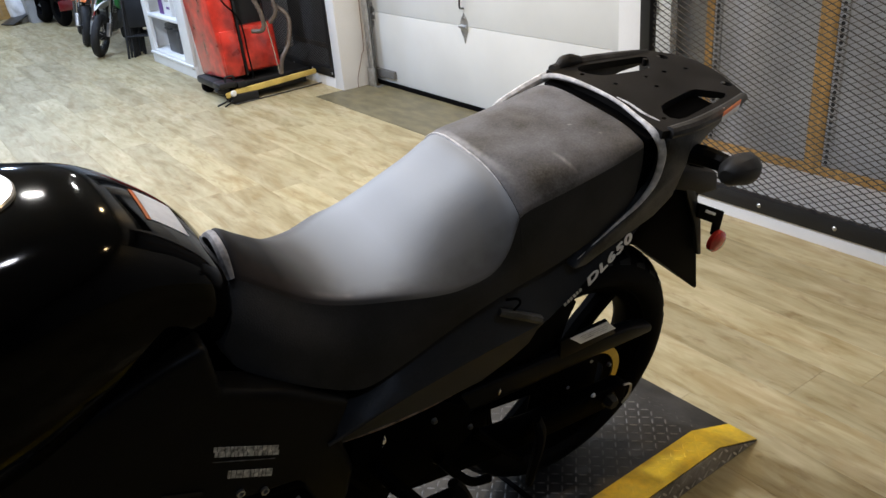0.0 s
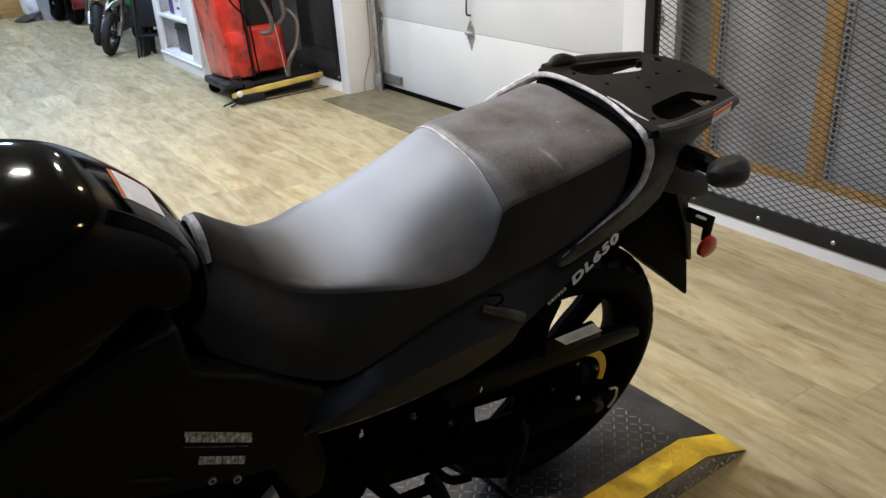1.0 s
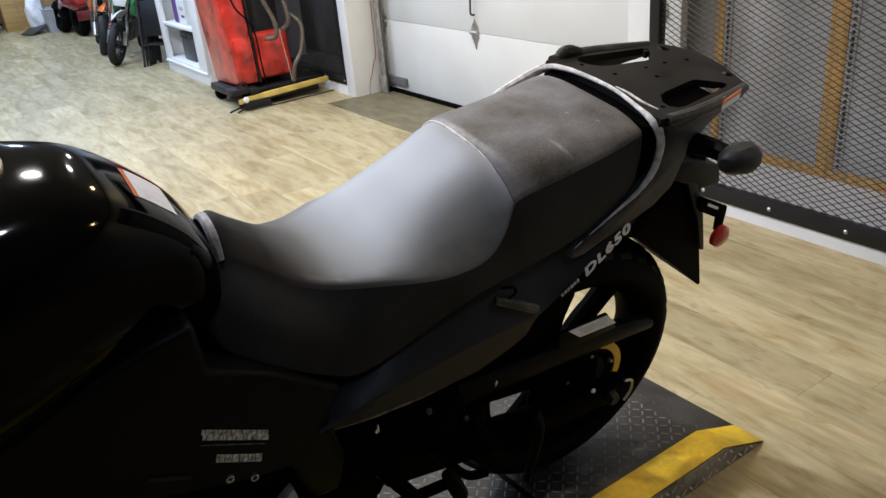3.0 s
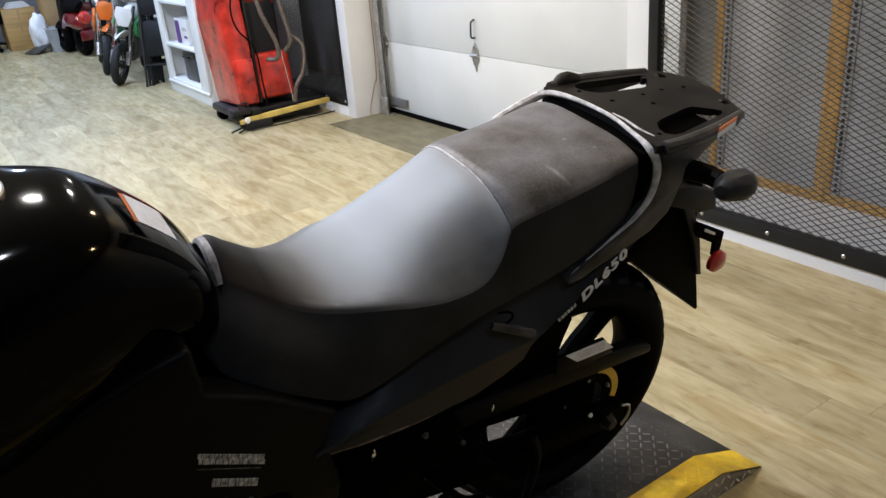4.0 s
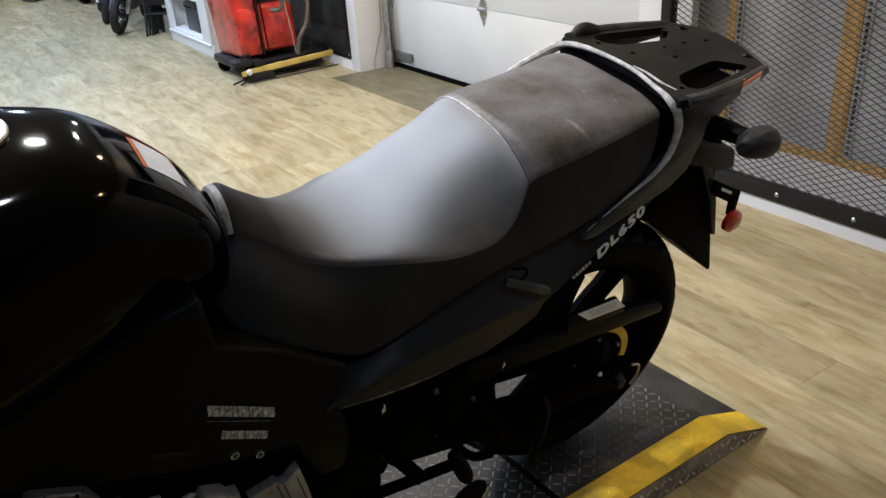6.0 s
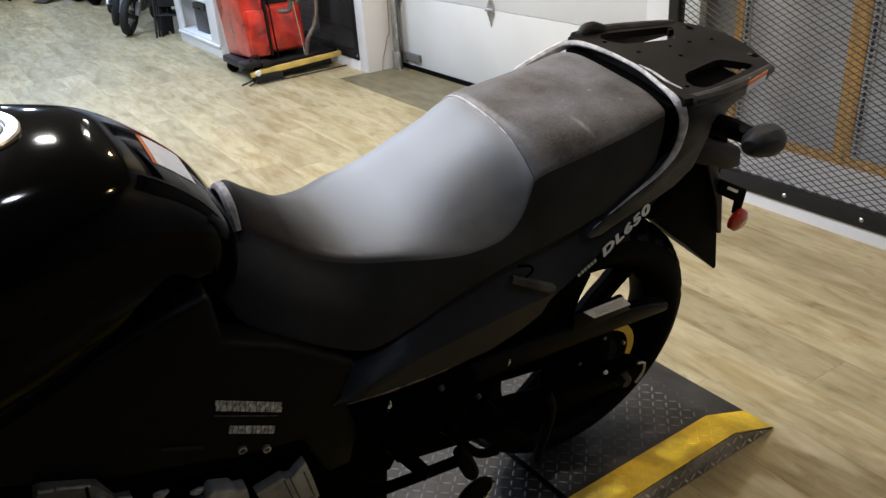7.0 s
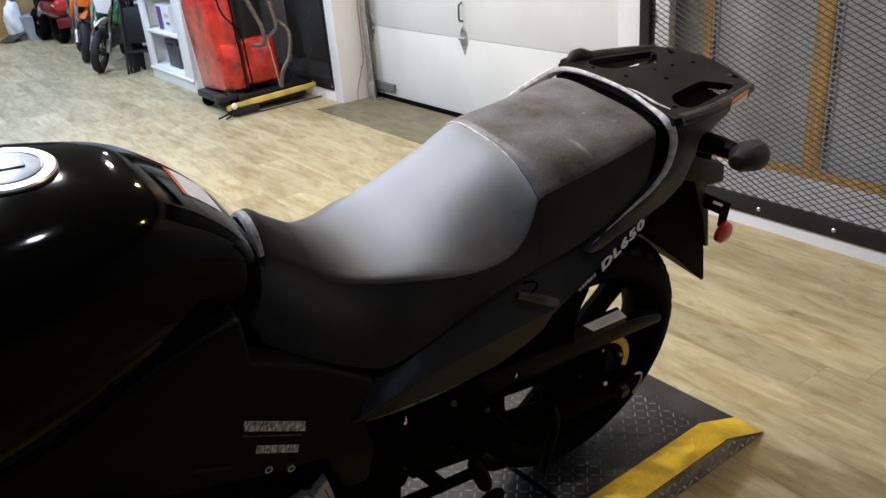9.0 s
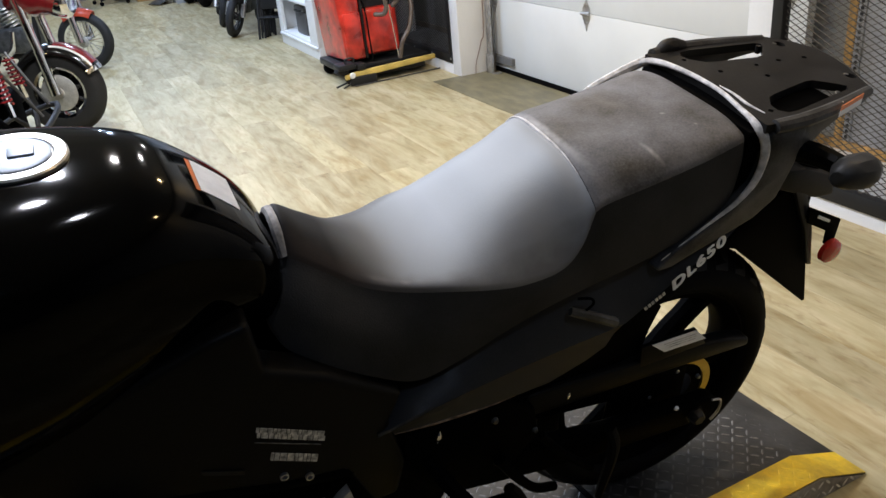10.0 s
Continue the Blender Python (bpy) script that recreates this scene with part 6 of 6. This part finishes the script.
def quad(m):
    """Front corner of a small quad: knobbly tyre, arms, coil-over shock and a red nose."""
    top = thing("quad_bike", "black and red quad bike with red shock springs", "quad bike", m)
    r, w = 0.235, 0.17
    for s in (-1, 1):
        hub = Vector((0, s * 0.36, r))
        tyre = part("tyre", lathe([(0.12, -w * 0.45), (0.17, -w / 2), (r - 0.02, -w * 0.46), (r - 0.004, -w * 0.3), (r, 0), (r - 0.004, w * 0.3), (r - 0.02, w * 0.46), (0.17, w / 2), (0.12, w * 0.45)], 40, "y", Matrix.Translation(hub), None, True), RUBBER, top, "black knobbly tyre", 40)
        for n in range(16):
            a = 2 * math.pi * n / 16
            u = Vector((math.cos(a), 0, math.sin(a)))
            k = box(-0.012, 0.012, -w * 0.42, -0.01, 0, 0.012, 0.002)
            bmesh.ops.transform(k, matrix=Matrix.Translation(hub + u * (r - 0.003) + Vector((0, 0.085 * (n % 2), 0))) @ Matrix.Rotation(math.pi / 2 - a, 4, "Y"), verts=k.verts)
            part("tread_knob", k, RUBBER, tyre)
        part("rim", lathe([(0.0, -0.03), (0.10, -0.03), (0.125, -0.06), (0.125, 0.06), (0.10, 0.0), (0.0, 0.0)], 24, "y", Matrix.Translation(hub)), BLACKIRON, top)
        part("lower_arm", tube([hub + Vector((0.0, -s * 0.06, 0.0)), Vector((0.30, s * 0.24, 0.40)), Vector((0.34, s * 0.10, 0.24))], 0.014, 8, 2), BLACKIRON, top, "black suspension arm")
        part("upper_arm", tube([Vector((0.27, s * 0.20, 0.66)), Vector((0.34, s * 0.16, 0.52)), Vector((0.42, s * 0.14, 0.36))], 0.009, 8, 2), DARKALLOY, top, "dull metal suspension arm")
        a, b = Vector((0.30, s * 0.24, 0.40)), Vector((0.27, s * 0.20, 0.64))
        shock = part("shock", rod(a, b, 0.016), CHROME, top, "bright shock absorber")
        coil = []
        for n in range(50):
            ang = n / 49 * 7 * 2 * math.pi
            coil.append(a.lerp(b, 0.28 + 0.66 * n / 49) + Vector((0.027 * math.cos(ang), 0.027 * math.sin(ang), 0)))
        part("coil_spring", tube(coil, 0.0065, 6, 1), MAROON, shock, "red coil spring")
        part("leg_guard", prism([(0.02, 0.22), (0.20, 0.20), (0.30, 0.34), (0.22, 0.46), (0.05, 0.42)], s * 0.27, s * 0.33, "xzy", 0.012), FRAME, top, "black moulded leg guard")
        part("fender", tube([(0.22, s * 0.30, 0.60), (0.10, s * 0.32, 0.62), (-0.15, s * 0.34, 0.58), (-0.36, s * 0.34, 0.44)], [0.03, 0.08, 0.12, 0.10], 14, 4, None, 0.25), FRAME, top, "black plastic fender")
    part("nose", tube([(0.14, -0.05, 0.72), (0.06, -0.05, 0.74), (-0.20, 0, 0.74), (-0.45, 0, 0.72)], [0.05, 0.09, 0.15, 0.12], 14, 4, None, 0.6), REDBODY, top, "red nose panel")
    part("bumper", tube([(0.30, -0.22, 0.24), (0.42, -0.20, 0.30), (0.46, 0.14, 0.36), (0.20, 0.18, 0.30)], 0.016, 8, 4), BLACKIRON, top)
    part("chassis", box(-1.1, 0.30, -0.12, 0.12, 0.20, 0.50, 0.03), FRAME, top)
    part("seat", tube([(-0.40, 0, 0.72), (-0.7, 0, 0.74), (-1.1, 0, 0.76)], [0.08, 0.14, 0.10], 12, 4, None, 0.5), RUBBER, top)
    part("handlebar", tube([(-0.42, -0.36, 0.92), (-0.34, -0.2, 0.95), (-0.30, 0, 0.88), (-0.34, 0.2, 0.95), (-0.42, 0.36, 0.92)], 0.012, 8, 4), BLACKIRON, top)
    for s in (-1, 1):
        hub = Vector((-1.05, s * 0.36, r))
        part("tyre", lathe([(0.0, -w * 0.4), (0.17, -w / 2), (r - 0.02, -w * 0.46), (r, 0), (r - 0.02, w * 0.46), (0.17, w / 2), (0.0, w * 0.4)], 32, "y", Matrix.Translation(hub)), RUBBER, top, "black rear tyre", 40)
    return top


quad(pose(-1.47, 3.66, 0, 0, 0, -8))
small_bike("orange small dirt bike with silver forks", pose(0.79, 8.0, 0, -11, 0, -100), ORANGE, ORANGE, ORANGE, RUBBER)
small_bike("white and green small dirt bike with a cream seat", pose(0.73, 7.20, 0, -14, 0, -122), WHITEP, WHITEP, GREEN, CREAM)
small_bike("green small dirt bike beside an office chair", pose(-0.55, 11.4, 0, 0, 0, -60), GREEN, GREEN, GREEN, RUBBER)
tail_bike = thing("scooter", "small red scooter with a round red tail lamp", "scooter", pose(0.99, 9.72, 0, 0, 0, 8), kind="")
part("tyre", lathe([(0.10, -0.05), (0.17, -0.06), (0.20, -0.03), (0.205, 0), (0.20, 0.03), (0.17, 0.06), (0.10, 0.05)], 32, "x", Matrix.Translation((0, 0.12, 0.205)), None, True), RUBBER, tail_bike, "black tyre", 60)
part("tyre", lathe([(0.10, -0.05), (0.17, -0.06), (0.20, -0.03), (0.205, 0), (0.20, 0.03), (0.17, 0.06), (0.10, 0.05)], 32, "x", Matrix.Translation((0, 0.78, 0.205)), None, True), RUBBER, tail_bike, "black tyre", 60)
part("tail_body", tube([(0, -0.08, 0.36), (0, 0.05, 0.42), (0, 0.35, 0.46), (0, 0.62, 0.36)], [0.06, 0.12, 0.13, 0.08], 14, 4, None, 0.7), MAROON, tail_bike, "dark red tail body")
part("number_board", box(-0.09, 0.09, -0.10, -0.085, 0.20, 0.32, 0.01), MAROON, tail_bike, "red board")
part("tail_lamp", lathe([(0, -0.04), (0.05, -0.035), (0.075, -0.01), (0.08, 0.02), (0, 0.03)], 24, "y", Matrix.Translation((0, -0.12, 0.47))), REDLENS, tail_bike, "round red tail lamp")
part("seat", tube([(0, 0.0, 0.60), (0, 0.3, 0.63), (0, 0.55, 0.58)], [0.07, 0.13, 0.08], 12, 4, None, 0.5), RUBBER, tail_bike)
part("front_column", tube([(0, 0.78, 0.22), (0, 0.66, 0.60), (0, 0.60, 0.92)], [0.03, 0.05, 0.03], 10, 3), BLACKIRON, tail_bike)
part("handlebar", tube([(-0.28, 0.52, 0.95), (0, 0.60, 0.94), (0.28, 0.52, 0.95)], 0.014, 8, 3), BLACKIRON, tail_bike)
part("exhaust", tube([(0.13, 0.45, 0.18), (0.13, 0.1, 0.20), (0.13, -0.05, 0.21)], [0.03, 0.045, 0.03], 12, 3), CHROME, tail_bike)
cart = thing("metal_cart", "dark grey metal cart with shelves at the far end", "cart", pose(1.32, 10.75, 0))
for x in (0.0, 0.52):
    for y in (0.0, 0.40):
        part("post", box(x, x + 0.03, y, y + 0.03, 0.0, 0.92, 0.003), BLACKIRON, cart)
for z in (0.10, 0.48, 0.90):
    part("tray", box(0.0, 0.55, 0.0, 0.43, z, z + 0.035, 0.006), EDGE2, cart)


# ---- folded chairs beside the shelf ----
def folded_chair(m):
    top = thing("folding_chair", "black metal folding chair leaning folded", "chair", m, "folded chairs")
    for s in (-1, 1):
        part("leg", tube([(0, s * 0.20, 0), (0.03, s * 0.20, 0.45), (0.06, s * 0.20, 0.85)], 0.012, 8, 2), BLACKIRON, top)
        part("leg", tube([(0.06, s * 0.17, 0), (0.05, s * 0.17, 0.45), (0.045, s * 0.17, 0.60)], 0.012, 8, 2), BLACKIRON, top)
    part("seat", box(0.02, 0.045, -0.17, 0.17, 0.28, 0.60, 0.008), BLACKIRON, top)
    part("backrest", box(0.045, 0.075, -0.19, 0.19, 0.66, 0.85, 0.010), BLACKIRON, top)
    part("crossbar", rod((0.01, -0.2, 0.2), (0.01, 0.2, 0.2), 0.008), BLACKIRON, top)
    return top


fold = folded_chair(pose(1.08, 6.72, 0, 0, 6, 20))
for k in range(3):
    copy_thing(fold, pose(1.10 + 0.02 * k, 6.80 + 0.10 * k, 0, 0, 6, 24 + 5 * k))
for k in range(3):
    copy_thing(fold, pose(1.04 + 0.05 * k, 6.66 + 0.05 * k, 0, 0, 8, 48 + 6 * k))

# ---- far end of the room ----
desk = thing("cardboard_box", "plain yellow-brown cardboard box at the far wall", "box", pose(0.52, 11.75, 0))
part("box_body", box(-0.20, 0.22, -0.25, 0.30, 0.0, 0.55, 0.006), DESKWOOD, desk)
part("box_tape", box(-0.012, 0.012, -0.2515, -0.2502, 0.05, 0.55), CARDBOARD, desk, "brown tape down the seam")
papers = thing("paper_stack", "crumpled pale papers on a cardboard box", "papers", pose(0.55, 11.7, 0.551))
for n in range(6):
    part("sheet", box(-0.16 + 0.012 * n, 0.15 - 0.01 * n, -0.12, 0.16, n * 0.012, n * 0.012 + 0.01, 0.002), WHITEP, papers)
bx = thing("cardboard_box", "tall brown cardboard box standing at the far end", "box", pose(1.02, 11.35, 0))
part("box_body", box(-0.22, 0.2, -0.2, 0.25, 0, 0.85, 0.006), CARDBOARD, bx)
part("box_flap", box(-0.22, 0.2, -0.32, -0.2, 0.845, 0.852), CARDBOARD, bx)
bag = bmesh.new()
bmesh.ops.create_icosphere(bag, subdivisions=4, radius=0.17)
for v in bag.verts:
    d = noise.noise(v.co * 9) * 0.035 + noise.noise(v.co * 22) * 0.015
    v.co = Vector((v.co.x * 0.8, v.co.y * 0.8, max(-0.19, v.co.z * 1.35))) * (1 + d * 6)
    v.co.z += 0.19
me_bag = part("plastic_bag", bag, BAG, None, "", 80)
me_bag.location = (0.66, 10.95, 0.012)
me_bag.scale = (0.9, 0.9, 1.15)
tagged(me_bag, "crumpled white plastic bag on the floor", "bag")
bn = thing("storage_bin", "light grey open storage bin on the floor", "bin", pose(0.88, 10.75, 0))
part("bin_wall", loft([[Vector((s * w, t * d, z)) for s, t in ((-1, -1), (1, -1), (1, 1), (-1, 1))] for w, d, z in ((0.15, 0.14, 0.0), (0.18, 0.17, 0.30), (0.17, 0.16, 0.30), (0.14, 0.13, 0.02))]), GREYBIN, bn)
part("bin_rim", tube([(-0.18, -0.17, 0.30), (0.18, -0.17, 0.30), (0.18, 0.17, 0.30), (-0.18, 0.17, 0.30), (-0.18, -0.17, 0.30)], 0.008, 6, 1), GREYBIN, bn)
pn = thing("scrap_plate", "grey sheet panel lying tilted on the floor", "panel", pose(0.45, 10.75, 0.01, 0, -18, 30))
part("panel_sheet", box(0, 0.30, -0.12, 0.12, 0, 0.012, 0.003), DARKALLOY, pn)
rk = thing("utility_cart", "dark grey utility cart behind the dirt bikes", "cart", pose(1.05, 10.2, 0))
for z in (0.14, 0.46, 0.78):
    part("tray", box(-0.05, 0.5, -0.3, 0.3, z, z + 0.05, 0.008), EDGE2, rk)
for x in (-0.03, 0.48):
    for y in (-0.28, 0.28):
        part("post", box(x - 0.02, x + 0.02, y - 0.02, y + 0.02, 0.0, 0.80, 0.004), EDGE2, rk)
for n, (dx, dy, dz, sz, mt) in enumerate(((0.02, -0.15, 0.19, 0.10, REDBODY), (0.02, 0.05, 0.19, 0.12, EDGE2), (0.04, -0.1, 0.51, 0.11, MAROON), (0.05, 0.1, 0.83, 0.10, WHITEP), (0.2, -0.1, 0.83, 0.12, GREYBIN))):
    c = thing("parts_box", "small parts box on a dark cart", "box", pose(1.05 + dx, 10.2 + dy, dz + 0.001), "boxes on the cart")
    part("box_body", box(0, sz, 0, sz * 1.2, 0, sz * 0.8, 0.006), mt, c)
    part("box_lid", box(-0.003, sz + 0.003, -0.003, sz * 1.2 + 0.003, sz * 0.8 + 0.0005, sz * 0.9, 0.004), mt, c)

chair = thing("office_chair", "black office chair on a five-star base", "chair", pose(0.05, 11.8, 0, 0, 0, 12))
part("seat", box(-0.24, 0.24, -0.24, 0.24, 0.44, 0.52, 0.03), RUBBER, chair)
part("backrest", box(-0.22, 0.22, -0.30, -0.23, 0.36, 1.0, 0.03), RUBBER, chair)
part("back_bar", tube([(0, -0.1, 0.42), (0, -0.31, 0.42), (0, -0.315, 0.60)], 0.02, 8, 3), BLACKIRON, chair)
part("gas_lift", rod((0, 0, 0.09), (0, 0, 0.44), 0.025), BLACKIRON, chair)
for n in range(5):
    a = 2 * math.pi * n / 5
    leg = part("base_leg", tube([(0, 0, 0.12), (0.15 * math.cos(a), 0.15 * math.sin(a), 0.10), (0.30 * math.cos(a), 0.30 * math.sin(a), 0.075)], [0.025, 0.02, 0.015], 8, 3), BLACKIRON, chair)
    part("caster", lathe([(0, -0.02), (0.025, -0.02), (0.03, 0), (0.025, 0.02), (0, 0.02)], 14, "y", Matrix.Translation((0.30 * math.cos(a), 0.30 * math.sin(a), 0.031))), RUBBER, leg)
for s in (-1, 1):
    part("armrest", tube([(s * 0.25, -0.05, 0.48), (s * 0.29, -0.05, 0.62), (s * 0.28, 0.12, 0.68), (s * 0.25, 0.22, 0.66)], 0.018, 8, 4), RUBBER, chair)

# ---- floor planks ----
PW, PL = 0.18, 1.22
floor = thing("floor", "pale greyed-oak vinyl plank floor", "floor", kind="structure")


def plank_mesh(w, l):
    g, b = 0.0002, 0.0004
    v = [(sx * (w / 2 - g), sy * (l / 2 - g), -0.012) for sx, sy in ((-1, -1), (1, -1), (1, 1), (-1, 1))]
    v += [(sx * (w / 2 - g), sy * (l / 2 - g), -b) for sx, sy in ((-1, -1), (1, -1), (1, 1), (-1, 1))]
    v += [(sx * (w / 2 - g - b), sy * (l / 2 - g - b), 0) for sx, sy in ((-1, -1), (1, -1), (1, 1), (-1, 1))]
    f = [(8, 9, 10, 11)] + [(i + a, (i + 1) % 4 + a, (i + 1) % 4 + 4 + a, i + 4 + a) for a in (0, 4) for i in range(4)]
    return v, f


def plank_data(w, l):
    me = bpy.data.meshes.new("plank")
    me.from_pydata(*(lambda q: (q[0], [], q[1]))(plank_mesh(w, l)))
    me.materials.append(PLANK)
    return me


whole = plank_data(PW, PL)
rest_v, rest_f = [], []
dice = random.Random(4)
x = WX - PW / 2
while x > WEST:
    y = SOUTH - dice.random() * PL
    while y < NORTH:
        a, b, w = max(y, SOUTH), min(y + PL, NORTH), PW
        pieces = [(a, b)]
        if x + PW / 2 > 1.40:      # stop at the threshold
            if x < 1.40:      # a narrow strip runs along the threshold
                p, q = max(a, GATE[0]), min(b, GATE[1] + 0.02)
                if q - p > 0.02:
                    w = 1.40 - x + PW / 2
                    ob = new("plank", plank_data(w, q - p))
                    ob.location = (1.40 - w / 2, (p + q) / 2, 0)
                    ob.parent = floor
            pieces = [(p, q) for p, q in ((a, min(b, GATE[0])), (max(a, GATE[1] + 0.02), b)) if q - p > 0.02]
        for a, b in pieces:
            cx, cy = x, (a + b) / 2
            if x > -1.7 and b > -1.0:
                ob = new("plank", whole if b - a > PL - 0.001 else plank_data(PW, b - a))
                ob.location = (cx, cy, 0)
                ob.parent = floor
            elif b - a > 0.01:
                v, f = plank_mesh(PW, b - a)
                n = len(rest_v)
                rest_v += [(p + cx, q + cy, r) for p, q, r in v]
                rest_f += [tuple(i + n for i in face) for face in f]
        y += PL
    x -= PW
me = bpy.data.meshes.new("far_planks")
me.from_pydata(rest_v, [], rest_f)
me.materials.append(PLANKS)
far = new("far_planks", me)
far.parent = floor
tagged(far, "more pale oak planks", kind="stuff")
